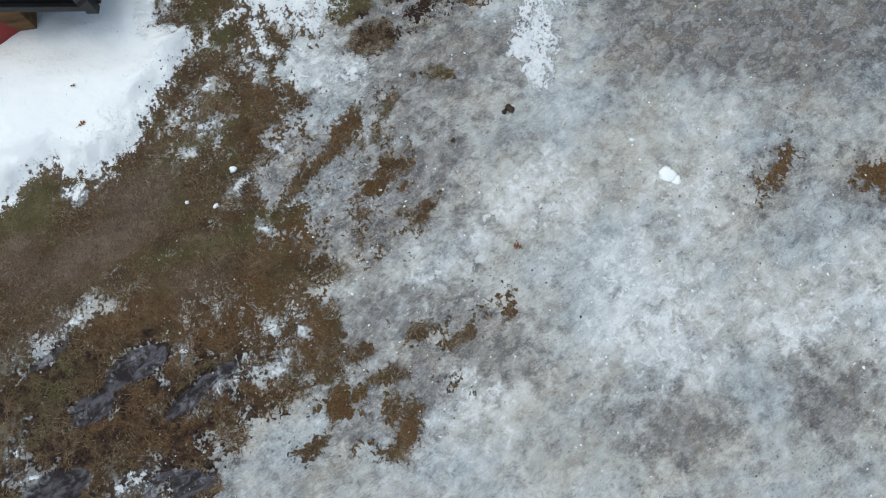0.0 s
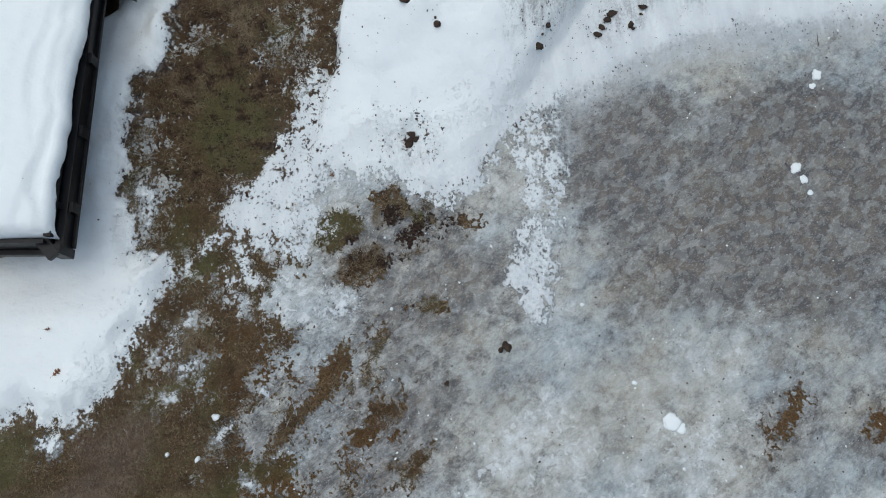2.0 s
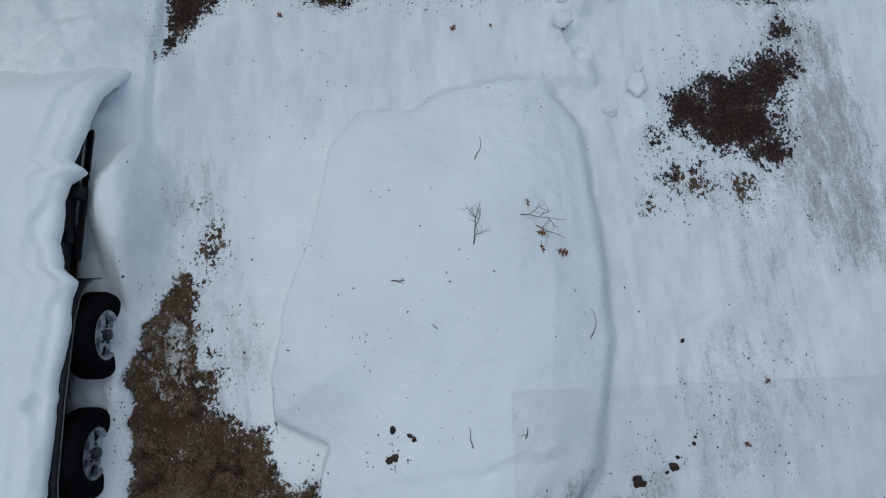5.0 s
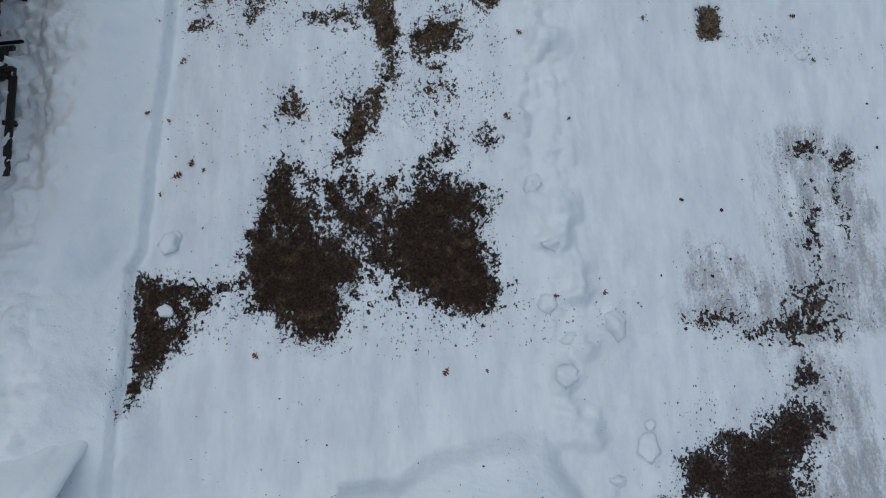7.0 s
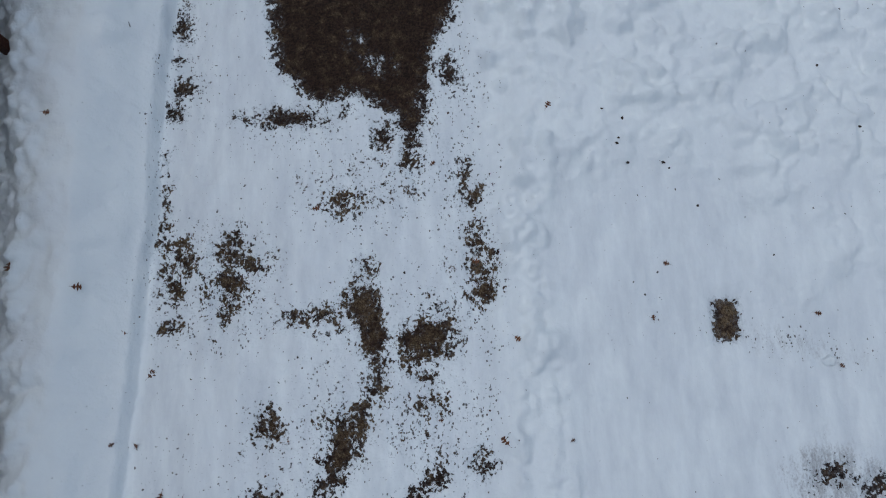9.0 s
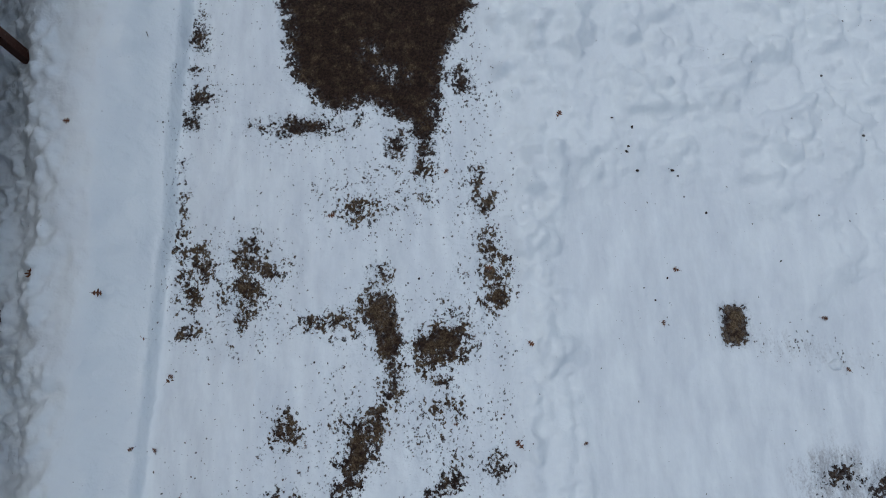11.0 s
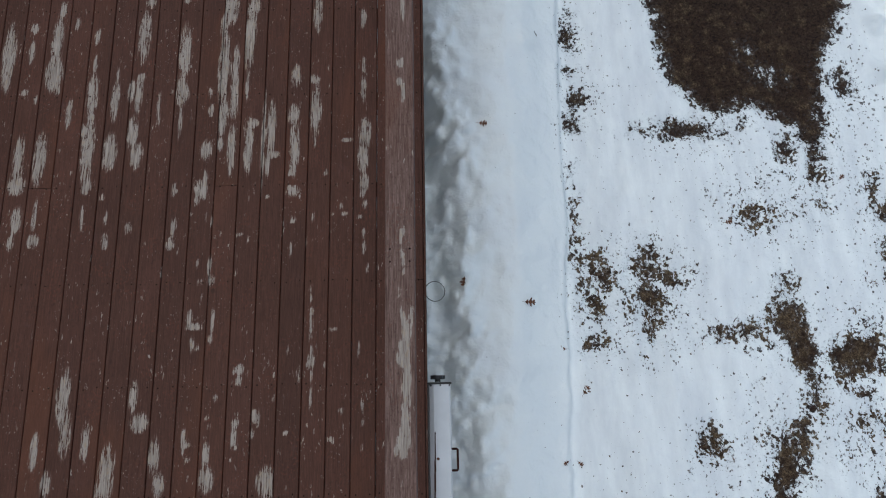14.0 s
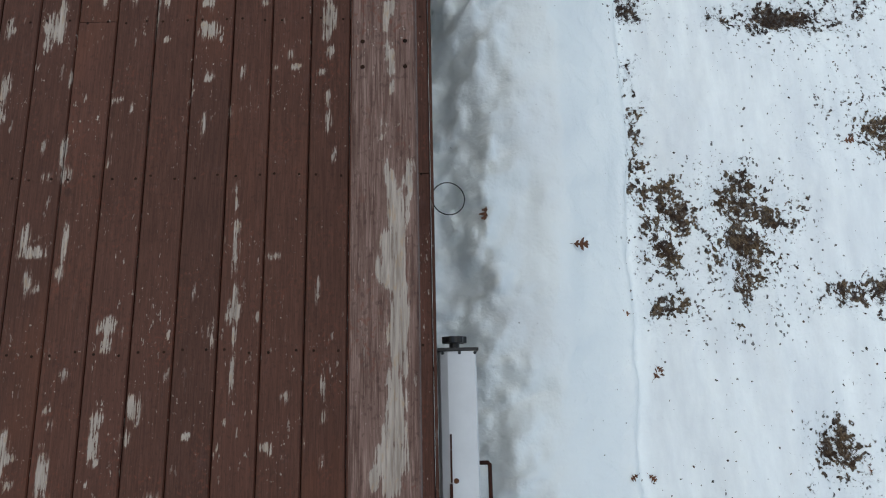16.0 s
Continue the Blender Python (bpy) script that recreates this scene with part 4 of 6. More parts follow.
    # heights
    z = 0.05 * fbm(x, y, 0.7, 3, 1) + 0.014 * fbm(x, y, 6.0, 3, 2) - 0.045 * smooth(rut, -0.05, 0.1)
    torn = snow + rag * 1.3 * fbm(x, y, 9.0, 4, 31)
    thick = smooth(torn, -0.02, 0.09)
    z = z + thick * 0.028 + 0.02 * smooth(torn, 0.05, 0.25)
    lumpy = fbm(x, y, 2.6, 4, 40)
    z = z + smooth(snow, 0.03, 0.2) * (0.035 * fbm(x, y, 1.8, 3, 47) + 0.018 * fbm(x, y, 7.0, 3, 48))
    z = z + 0.022 * fbm(x * 3.0, y * 0.35, 2.2, 3, 45) * smooth(snow, 0.02, 0.15) * smooth(y, 8.0, 9.0)
    # snow heap pushed up between the lawn and the drive
    heap = inside(x + 0.04 * fbm(x, y, 3.0, 3, 21), y + 0.04 * fbm(x, y, 3.0, 3, 22), PILE)
    crest = np.interp(y, [6.0, 6.6, 7.5, 8.1, 8.8, 9.6, 10.3, 10.9, 11.5], [0.01, 0.05, 0.34, 0.5, 0.58, 0.7, 0.68, 0.52, 0.33])
    rim = np.interp(x, [-1.6, -0.9, 0.4, 1.2], [0.72, 0.6, 0.34, 0.26]) * smooth(y, 6.3, 7.2) * (1 - 0.4 * np.exp(-((y - 8.5) / 0.45) ** 2) * smooth(x, -0.6, -1.1))
    rim_w = np.interp(x, [-1.6, -0.9, 0.2, 1.2], [0.06, 0.07, 0.2, 0.16])
    dome = np.sin(0.5 * np.pi * np.clip(heap / np.interp(y, [6.5, 8.0, 9.6], [0.5, 0.75, 1.2]), 0, 1))
    heap_z = crest * (rim * smooth(heap, 0.0, rim_w) + (1 - rim) * dome)
    ledge = 0.035 * smooth(y - 0.12 * x + 0.16 * fbm(x, y, 1.5, 3, 61), 8.1, 8.2) * smooth(heap, 0.1, 0.5)
    z = z + heap_z + ledge + 0.05 * lumpy * smooth(heap, 0.0, 0.3) * smooth(y, 9.0, 6.6)
    z = z + 0.03 * smooth(heap, -0.28, -0.2) * smooth(heap, -0.02, -0.12) * smooth(y, 8.4, 9.0) * smooth(y, 11.4, 10.8) * smooth(x, 0.0, 0.5)
    # bank along the deck, shovelled off at its foot and sunk towards the deck
    edge = scarp_x(y) + 0.03 * fbm(x * 0.4, y, 1.6, 3, 71) + 0.035 * np.maximum(fbm(x, y, 5.0, 3, 72), -0.1)
    far = edge - x
    rise = np.interp(y, [10.4, 11.2, 13, 15, 17.5, 20], [0.2, 0.3, 0.37, 0.43, 0.48, 0.5])
    bank = rise * (0.3 * smooth(far, 0.0, 0.03) + 0.7 * smooth(far, 0.02, 0.55)) * smooth(y, 9.7, 10.6)
    low = np.interp(y, [13.4, 14.1, 14.8, 15.3, 16.2, 17, 17.7, 18.1, 20], [-3.4, -3.28, -3.3, -3.34, -3.37, -3.37, -3.43, -3.5, -3.5])
    sunk = smooth(low + 0.14 * fbm(x, y, 2.4, 5, 81) - x, -0.1, 0.36) * smooth(y, 13.3, 14.1)
    sunk_b = smooth(low - 0.3 - x, 0.0, 0.6) * smooth(y, 13.3, 14.1)
    bank = bank * (1 - 0.66 * sunk - 0.26 * sunk_b)
    bank = bank + ((0.025 * fbm(x, y, 6.0, 3, 91) + (0.12 + 0.22 * sunk * (1 - sunk)) * np.maximum(fbm(x, y, 12.0, 3, 92), -0.1) + 0.1 * np.maximum(fbm(x, y, 21.0, 2, 93), 0)) * sunk * (1 - 0.7 * sunk_b) + 0.045 * (1 - 0.7 * sunk) * fbm(x, y, 1.9, 4, 95) + 0.04 * fbm(x, y, 6.5, 3, 96) + 0.1 * (1 - sunk) * np.maximum(fbm(x, y, 3.7, 3, 97) - 0.02, 0) * smooth(far, 0.9, 0.1) + (0.14 * np.maximum(fbm(x, y, 8.0, 3, 98), 0) + 0.1 * np.maximum(fbm(x, y, 17.0, 2, 99), 0)) * smooth(low - x, -0.4, -0.05) * (1 - 0.5 * sunk)) * smooth(far, 0.05, 0.4) * smooth(y, 9.7, 10.6)
    z = z + bank
    stacked = smooth(x, -4.3, -4.0) * smooth(x, -3.5, -3.75) * smooth(y, 13.6, 14.0) * smooth(y, 16.4, 16.1)
    z = z + stacked * (0.10 + 0.22 * fbm(x * 0.5, y, 3.2, 3, 85))
    snow = np.where((far > -0.01) & (y > 11.7), np.maximum(snow, 0.2), snow)
    snow = snow - 1.2 * under
    soil = np.maximum(soil, under)
    # tumbled lumps along the ploughed ridge and over the far side
    ridge = smooth(np.abs(x - np.interp(y, [11, 14, 18.5], [1.1, 0.95, 0.8])), 0.42, 0.05) * smooth(y, 11.0, 11.6)
    crease = x - np.interp(y, [11.4, 12.1, 12.8, 13.7, 14.5, 15.1, 17], [1.25, 1.25, 1.21, 1.13, 1.11, 1.03, 0.98]) + 0.03 * fbm(x * 0.3, y, 2.0, 3, 117)
    z = z - 0.02 * np.exp(-((crease - 0.02) / 0.025) ** 2) * smooth(y, 11.2, 11.6) * smooth(y, 16.4, 15.6)
    rough = smooth(x, 0.6, 1.1) * smooth(y, 16.0, 17.0) + 0.6 * smooth(x, 2.6, 3.3) * smooth(y, 14.9, 15.6)
    clump = np.maximum(fbm(x, y, 4.2, 3, 101), -0.05)
    z = z + np.clip(ridge + rough, 0, 1) * (0.04 + 0.3 * clump + 0.12 * np.maximum(fbm(x, y, 9.0, 2, 103), 0)) * 0.8 + 0.10 * smooth(rough, 0.2, 1.0)
    z = z + 0.05 * np.abs(fbm(x, y, 3.3, 3, 111)) * smooth(y, 7.3, 7.9) * smooth(x, 0.9, 1.4) * smooth(y, 11.0, 10.2)
    # snow beside and ahead of the trailer
    side = smooth(x, -2.48, -2.72) * smooth(y, 6.6, 8.4) * smooth(y, 11.6, 10.6)
    z = z + side * (0.06 + 0.03 * lumpy)
    mound = patches(x, y, [(-2.74, 10.25, 0.26, 0.55, 0), (-2.98, 11.5, 0.6, 0.55, 0)])
    z = z + 0.36 * smooth(mound, -0.1, 0.2) * (1 - 0.7 * smooth(y, 10.8, 11.2))
    wheel_drift = patches(x, y, [(-2.8, 8.8, 0.12, 0.2, 0), (-2.74, 9.7, 0.1, 0.25, 0), (-2.8, 7.7, 0.14, 0.2, 0)])
    z = z + 0.07 * smooth(wheel_drift, -0.02, 0.1)
    out = np.maximum(x + 3.2, 5.62 - y)
    z = z + 0.1 * smooth(out, 0.06, 0.5) * smooth(snow, 0.0, 0.25) * smooth(x, -2.4, -2.95) * smooth(y, 7.9, 7.4)
    deep = np.clip(smooth(heap, 0.0, 0.25) + 0.9 * smooth(far, -0.1, -0.02) * smooth(y, 10, 10.6) + smooth(x, -2.7, -2.9) * smooth(y, 11, 10) + 0.5 * np.clip(ridge + rough, 0, 1), 0, 1)
    # shadow under the trailer, painted as dark snow-free soil
    lip = np.interp(y, [7.6, 7.9, 9.7, 9.9], [-3.62, -3.2, -3.2, -3.2])
    trailer_shade = smooth(lip - x, 0.0, 0.08) * smooth(x, -5.4, -5.2) * smooth(y, 6.0, 6.1) * smooth(y, 10.75, 10.6)
    snow = snow - 1.2 * trailer_shade
    soil = np.maximum(soil, trailer_shade)
    trail = smooth(lip - x, -0.05, 0.1) * smooth(x, -5.6, -5.4) * smooth(y, 5.3, 5.9) * smooth(y, 11.3, 10.8)
    z = z * (1 - 0.7 * trail)
    # unseen rise added beneath the trailer to block light from its far side
    z = z + 0.42 * smooth(-3.66 - x, 0.0, 0.25) * smooth(y, 5.95, 6.3) * smooth(y, 11.2, 10.7) * smooth(x, -5.4, -5.1)
    deep = np.maximum(deep, 0.9 * smooth(x, -1.9, -1.6) * smooth(x, -0.6, -0.9) * smooth(y, 7.8, 8.2) * smooth(y, 11.2, 10.7))
    return z, snow, ice, rag, frost, stain, green, soil, deep, grime, speck, soft, russet, mauve, glaze


def grid_mesh(name, xs, ys, fields_of, names):
    gx, gy = np.meshgrid(xs, ys)
    shape = gx.shape
    x, y = gx.ravel(), gy.ravel()
    z, *fields = fields_of(x, y)
    index = np.arange(x.size).reshape(shape)
    quads = np.stack([index[:-1, :-1], index[:-1, 1:], index[1:, 1:], index[1:, :-1]], -1).reshape(-1, 4)
    mesh = bpy.data.meshes.new(name)
    mesh.vertices.add(x.size)
    mesh.vertices.foreach_set("co", np.stack([x, y, z], -1).ravel())
    mesh.loops.add(quads.size)
    mesh.loops.foreach_set("vertex_index", quads.ravel())
    mesh.polygons.add(len(quads))
    mesh.polygons.foreach_set("loop_start", np.arange(0, quads.size, 4))
    mesh.polygons.foreach_set("use_smooth", np.ones(len(quads), bool))
    mesh.update(calc_edges=True)
    for key, field in zip(names, fields):
        mesh.attributes.new(key, "FLOAT", "POINT").data.foreach_set("value", np.ascontiguousarray(field, np.float32))
    return mesh


FIELDS = ("snow", "ice", "rag", "frost", "stain", "green", "soil", "deep", "grime", "speck", "soft", "russet", "mauve", "glaze")
spread = np.array([400.0, 150, 60, 25, 14, 10])
xs = np.concatenate([-spread - 1, np.arange(-7.6, -4.4, 0.06), np.arange(-4.4, 4.9, 0.025), np.arange(4.9, 6.2, 0.08), spread])
ys = np.concatenate([-spread + 6, np.arange(0.6, 1.5, 0.06), np.arange(1.5, 19.0, 0.025), np.arange(19.0, 20.6, 0.08), spread[::-1][::-1] + 14])
xs, ys = np.unique(xs.round(4)), np.unique(ys.round(4))
ground = new("ground", grid_mesh("ground", xs, ys, cover, FIELDS))
ground.data.materials.append(MAT["ground"])
tagged(ground, "lawn under melting snow and grey ice, brown turf showing through", "ground", kind="structure")


def height(x, y):
    return float(cover(np.array([float(x)]), np.array([float(y)]))[0][0])


# ---- mesh helpers ----
def part(name, bm, mat, parent=None, label="", smooth_faces=False):
    mesh = bpy.data.meshes.new(name)
    bm.to_mesh(mesh)
    bm.free()
    mesh.materials.append(mat)
    if smooth_faces:
        mesh.polygons.foreach_set("use_smooth", np.ones(len(mesh.polygons), bool))
    ob = new(name, mesh)
    ob.parent = parent
    return tagged(ob, label)


def holder(name, m, label, category, group="", kind=""):
    ob = new(name)
    ob.empty_display_size = 0.1
    ob.matrix_world = m
    return tagged(ob, label, category, group, kind)


def box(bm, x0, x1, y0, y1, z0, z1, bevel=0.0, m=None):
    made = bmesh.ops.create_cube(bm, size=1.0)["verts"]
    for v in made:
        v.co = Vector(((x0 + x1) / 2 + v.co.x * (x1 - x0), (y0 + y1) / 2 + v.co.y * (y1 - y0), (z0 + z1) / 2 + v.co.z * (z1 - z0)))
    if bevel:
        edges = list({e for v in made for e in v.link_edges})
        made = bmesh.ops.bevel(bm, geom=edges, offset=bevel, segments=2, affect="EDGES", profile=0.7)["verts"]
    if m is not None:
        bmesh.ops.transform(bm, matrix=m, verts=list({v for v in made if v.is_valid}))
    return bm


def a_box(*size, bevel=0.004, m=None):
    return box(bmesh.new(), *size, bevel=bevel, m=m)


def tube(bm, path, radii, sides=8, capped=True):
    """A round bar along a path of points."""
    rings, pts = [], [Vector(p) for p in path]
    for n, p in enumerate(pts):
        ahead = (pts[min(n + 1, len(pts) - 1)] - pts[max(n - 1, 0)]).normalized()
        across = ahead.orthogonal().normalized() if n == 0 else (across - ahead * across.dot(ahead)).normalized()
        other = ahead.cross(across)
        r = radii[n] if isinstance(radii, (list, tuple)) else radii
        rings.append([bm.verts.new(p + r * (math.cos(2 * math.pi * k / sides) * across + math.sin(2 * math.pi * k / sides) * other)) for k in range(sides)])
    for a, b in zip(rings, rings[1:]):
        for k in range(sides):
            bm.faces.new((a[k], a[(k + 1) % sides], b[(k + 1) % sides], b[k]))
    if capped:
        bm.faces.new(rings[0][::-1])
        bm.faces.new(rings[-1])
    return bm


def lathe(bm, profile, sides=32, axis="X"):
    """Turn a profile of (radius, along) round an axis."""
    rings = []
    for r, a in profile:
        ring = []
        for k in range(sides):
            c, s = r * math.cos(2 * math.pi * k / sides), r * math.sin(2 * math.pi * k / sides)
            ring.append(bm.verts.new((a, c, s) if axis == "X" else (c, s, a)))
        rings.append(ring)
    for a, b in zip(rings, rings[1:]):
        for k in range(sides):
            bm.faces.new((a[k], a[(k + 1) % sides], b[(k + 1) % sides], b[k]))
    bm.faces.new(rings[0][::-1])
    bm.faces.new(rings[-1])
    bmesh.ops.recalc_face_normals(bm, faces=bm.faces)
    return bm


# ---- the deck: boards, rail, rim and posts, all turned a little off the plan's axes ----
DECK_TOP = 1.737
DECK = Matrix.Translation((-3.66, 15.5, 0)) @ pose(0, 0, 0, 0, 0, -1.45)
PITCH, BOARD = 0.1425, 0.1392
# where the stain is worn through: (across, along, radius, radius)
WORN_FAR = [(-2.584, 1.553, 0.034, 0.19), (-2.568, 1.379, 0.014, 0.08), (-2.441, 1.747, 0.022, 0.033), (-2.442, 1.578, 0.015, 0.068), (-2.286, 1.63, 0.03, 0.165), (-2.283, 1.415, 0.049, 0.094), (-2.27, 1.877, 0.02, 0.056), (-2.247, 1.309, 0.012, 0.032), (-2.166, 1.779, 0.014, 0.038), (-2.158, 1.151, 0.017, 0.084), (-2.03, 1.694, 0.012, 0.055), (-2.022, 1.491, 0.012, 0.053), (-2.024, 1.253, 0.029, 0.145), (-2.018, 0.893, 0.033, 0.192), (-2.046, 1.034, 0.033, 0.036), (-2.004, 0.67, 0.028, 0.045), (-2.01, 0.475, 0.009, 0.073), (-1.876, 1.409, 0.009, 0.058), (-1.879, 1.238, 0.022, 0.118), (-1.883, 0.892, 0.038, 0.101), (-1.726, 1.69, 0.032, 0.152), (-1.703, 1.931, 0.025, 0.034)]
WORN_FAR_B = [(-1.782, 1.301, 0.021, 0.066), (-1.733, 1.275, 0.02, 0.106), (-1.752, 1.016, 0.029, 0.09), (-1.715, 0.864, 0.033, 0.075), (-1.723, 1.393, 0.02, 0.027), (-1.597, 1.168, 0.01, 0.105), (-1.459, 1.564, 0.032, 0.164), (-1.458, 1.297, 0.036, 0.085), (-1.459, 1.088, 0.009, 0.103), (-1.467, 1.942, 0.02, 0.016), (-1.279, 1.28, 0.01, 0.032), (-1.267, 1.162, 0.014, 0.037), (-1.28, 0.894, 0.028, 0.056), (-1.188, 1.876, 0.05, 0.098), (-1.217, 1.751, 0.02, 0.069), (-1.203, 1.452, 0.032, 0.203), (-1.194, 1.135, 0.032, 0.118), (-1.128, 1.424, 0.022, 0.162), (-1.125, 1.213, 0.021, 0.105), (-1.126, 0.904, 0.023, 0.141), (-1.199, 0.931, 0.019, 0.04), (-1.043, 1.693, 0.033, 0.223)]
WORN_FAR_C = [(-1.026, 1.901, 0.035, 0.051), (-1.046, 1.316, 0.01, 0.08), (-1.021, 0.927, 0.024, 0.154), (-1.003, 1.068, 0.034, 0.026), (-0.928, 0.977, 0.01, 0.285), (-0.882, 1.027, 0.024, 0.156), (-0.898, 0.825, 0.014, 0.101), (-0.864, 0.861, 0.038, 0.018), (-0.736, 1.391, 0.024, 0.064), (-0.746, 1.128, 0.029, 0.057), (-0.734, 0.898, 0.026, 0.153), (-0.622, 1.368, 0.03, 0.024), (-0.606, 1.152, 0.028, 0.147), (-0.607, 1.839, 0.022, 0.126), (-0.609, 0.946, 0.007, 0.031), (-0.311, 1.793, 0.017, 0.062), (-0.304, 1.465, 0.012, 0.049), (-0.304, 1.292, 0.015, 0.074), (-0.294, 0.992, 0.033, 0.09), (-0.305, 0.84, 0.029, 0.089), (-0.406, 0.953, 0.031, 0.01), (-2.435, 0.677, 0.051, 0.05)]
WORN_FAR_D = [(-2.441, 0.826, 0.028, 0.152), (-2.408, 0.458, 0.028, 0.072), (-2.425, 0.316, 0.018, 0.043), (-2.31, 0.848, 0.033, 0.14), (-2.296, 0.48, 0.009, 0.097), (-2.29, 0.325, 0.028, 0.038), (-2.379, 1.245, 0.01, 0.026), (-2.457, 1.299, 0.024, 0.018), (-1.724, 0.399, 0.018, 0.029), (-1.867, 0.461, 0.009, 0.038), (-1.862, 0.317, 0.019, 0.048), (-1.903, 0.594, 0.018, 0.015), (-1.455, 0.405, 0.011, 0.053), (-1.468, 0.299, 0.018, 0.033), (-0.541, 0.732, 0.012, 0.01), (-1.464, 0.636, 0.011, 0.039), (-2.009, -0.594, 0.033, 0.128), (-1.98, -0.8, 0.026, 0.112), (-1.861, -0.845, 0.019, 0.092), (-1.726, -1.007, 0.038, 0.122), (-1.736, -1.108, 0.044, 0.048), (-1.565, -0.747, 0.045, 0.044)]
WORN_FAR_E = [(-1.468, -0.933, 0.026, 0.086), (-0.828, -1.085, 0.05, 0.072), (-1.608, -0.602, 0.019, 0.076), (-1.169, -1.061, 0.037, 0.061), (-2.141, -0.889, 0.019, 0.087), (-2.058, -1.071, 0.025, 0.06), (-1.431, -1.085, 0.025, 0.06)]
WORN_NEAR = [(-1.319, -0.15, 0.013, 0.04), (-1.287, -0.205, 0.045, 0.016), (-1.295, -0.303, 0.01, 0.04), (-1.26, -0.329, 0.01, 0.013), (-1.184, -0.173, 0.011, 0.061), (-1.222, 0.158, 0.011, 0.043), (-1.204, 0.067, 0.019, 0.025), (-1.189, -0.278, 0.01, 0.026), (-1.271, 0.058, 0.018, 0.011), (-1.295, 0.173, 0.006, 0.022), (-1.064, 0.213, 0.005, 0.043), (-1.055, 0.113, 0.004, 0.02), (-1.008, -0.456, 0.028, 0.023), (-1.032, -0.467, 0.015, 0.015), (-1.01, -0.518, 0.015, 0.027), (-0.964, -0.478, 0.01, 0.013), (-0.865, -0.403, 0.016, 0.007), (-0.733, 0.252, 0.006, 0.044), (-0.611, 0.008, 0.006, 0.026), (-0.608, -0.047, 0.005, 0.022), (-0.598, -0.129, 0.009, 0.03), (-0.602, -0.223, 0.008, 0.067)]
WORN_NEAR_B = [(-0.593, -0.354, 0.006, 0.032), (-0.603, -0.418, 0.02, 0.036), (-0.595, -0.494, 0.004, 0.038), (-0.474, -0.238, 0.029, 0.006), (-0.521, -0.439, 0.008, 0.016), (-0.67, -0.493, 0.006, 0.051), (-0.735, -0.352, 0.007, 0.018), (-0.322, -0.352, 0.003, 0.039), (-0.296, 0.26, 0.007, 0.044), (-0.272, 0.129, 0.005, 0.023), (-1.301, 0.645, 0.032, 0.048), (-1.319, 0.575, 0.012, 0.029), (-1.28, 0.604, 0.012, 0.029), (-1.277, 0.717, 0.013, 0.043), (-1.456, 0.629, 0.009, 0.017), (-1.449, 0.413, 0.011, 0.044), (-1.448, 0.289, 0.008, 0.023), (-0.738, 0.621, 0.034, 0.033), (-0.299, 0.669, 0.024, 0.055), (-0.305, 0.596, 0.013, 0.024), (-0.291, 0.532, 0.012, 0.021), (-0.324, 0.448, 0.015, 0.014)]
WORN_NEAR_C = [(-0.417, 0.469, 0.019, 0.011), (-0.434, 0.521, 0.006, 0.026), (-0.727, 0.433, 0.015, 0.016), (-0.481, 0.463, 0.015, 0.006), (-0.607, 0.454, 0.004, 0.026), (-0.647, 0.29, 0.004, 0.018), (-0.611, 0.3, 0.004, 0.014), (-0.733, 0.257, 0.004, 0.041), (-0.298, 0.353, 0.005, 0.022), (-0.295, 0.262, 0.01, 0.028), (-0.996, 0.317, 0.009, 0.009), (-1.05, 0.346, 0.016, 0.007), (-0.86, 0.298, 0.015, 0.006), (-0.889, 0.59, 0.01, 0.011), (-1.064, 0.206, 0.003, 0.031), (-0.925, 0.735, 0.006, 0.024), (-0.745, 0.737, 0.02, 0.017), (-0.536, 0.737, 0.011, 0.013), (-1.225, 0.434, 0.005, 0.028), (-1.202, 0.526, 0.015, 0.006), (-1.139, 0.572, 0.012, 0.004), (-1.215, 0.187, 0.01, 0.015)]
WORN_NEAR_D = [(-1.309, -0.855, 0.014, 0.06), (-1.291, -0.875, 0.021, 0.01), (-1.281, -0.954, 0.012, 0.016), (-1.178, -0.936, 0.015, 0.069), (-1.184, -0.826, 0.014, 0.005), (-1.18, -0.727, 0.008, 0.014), (-1.17, -0.778, 0.009, 0.01), (-1.021, -0.761, 0.018, 0.024), (-1.024, -0.841, 0.014, 0.048), (-1.014, -0.896, 0.006, 0.01), (-1.03, -0.953, 0.006, 0.007), (-0.911, -0.723, 0.025, 0.031), (-0.895, -0.754, 0.007, 0.027), (-0.924, -0.819, 0.012, 0.026), (-0.918, -0.966, 0.008, 0.007), (-0.885, -0.724, 0.013, 0.008), (-0.728, -0.816, 0.012, 0.014), (-0.71, -0.777, 0.002, 0.034), (-0.633, -0.849, 0.004, 0.02), (-0.478, -0.854, 0.018, 0.01), (-0.462, -0.873, 0.005, 0.01), (-0.417, -0.7, 0.012, 0.016)]
WORN_NEAR_E = [(-0.297, -0.674, 0.006, 0.038), (-0.296, -0.766, 0.009, 0.02), (-0.299, -0.906, 0.006, 0.01), (-0.353, -0.855, 0.004, 0.025), (-1.14, -0.615, 0.012, 0.014), (-0.923, -0.536, 0.004, 0.013), (-0.808, -0.622, 0.004, 0.014), (-0.595, -0.626, 0.005, 0.053)]
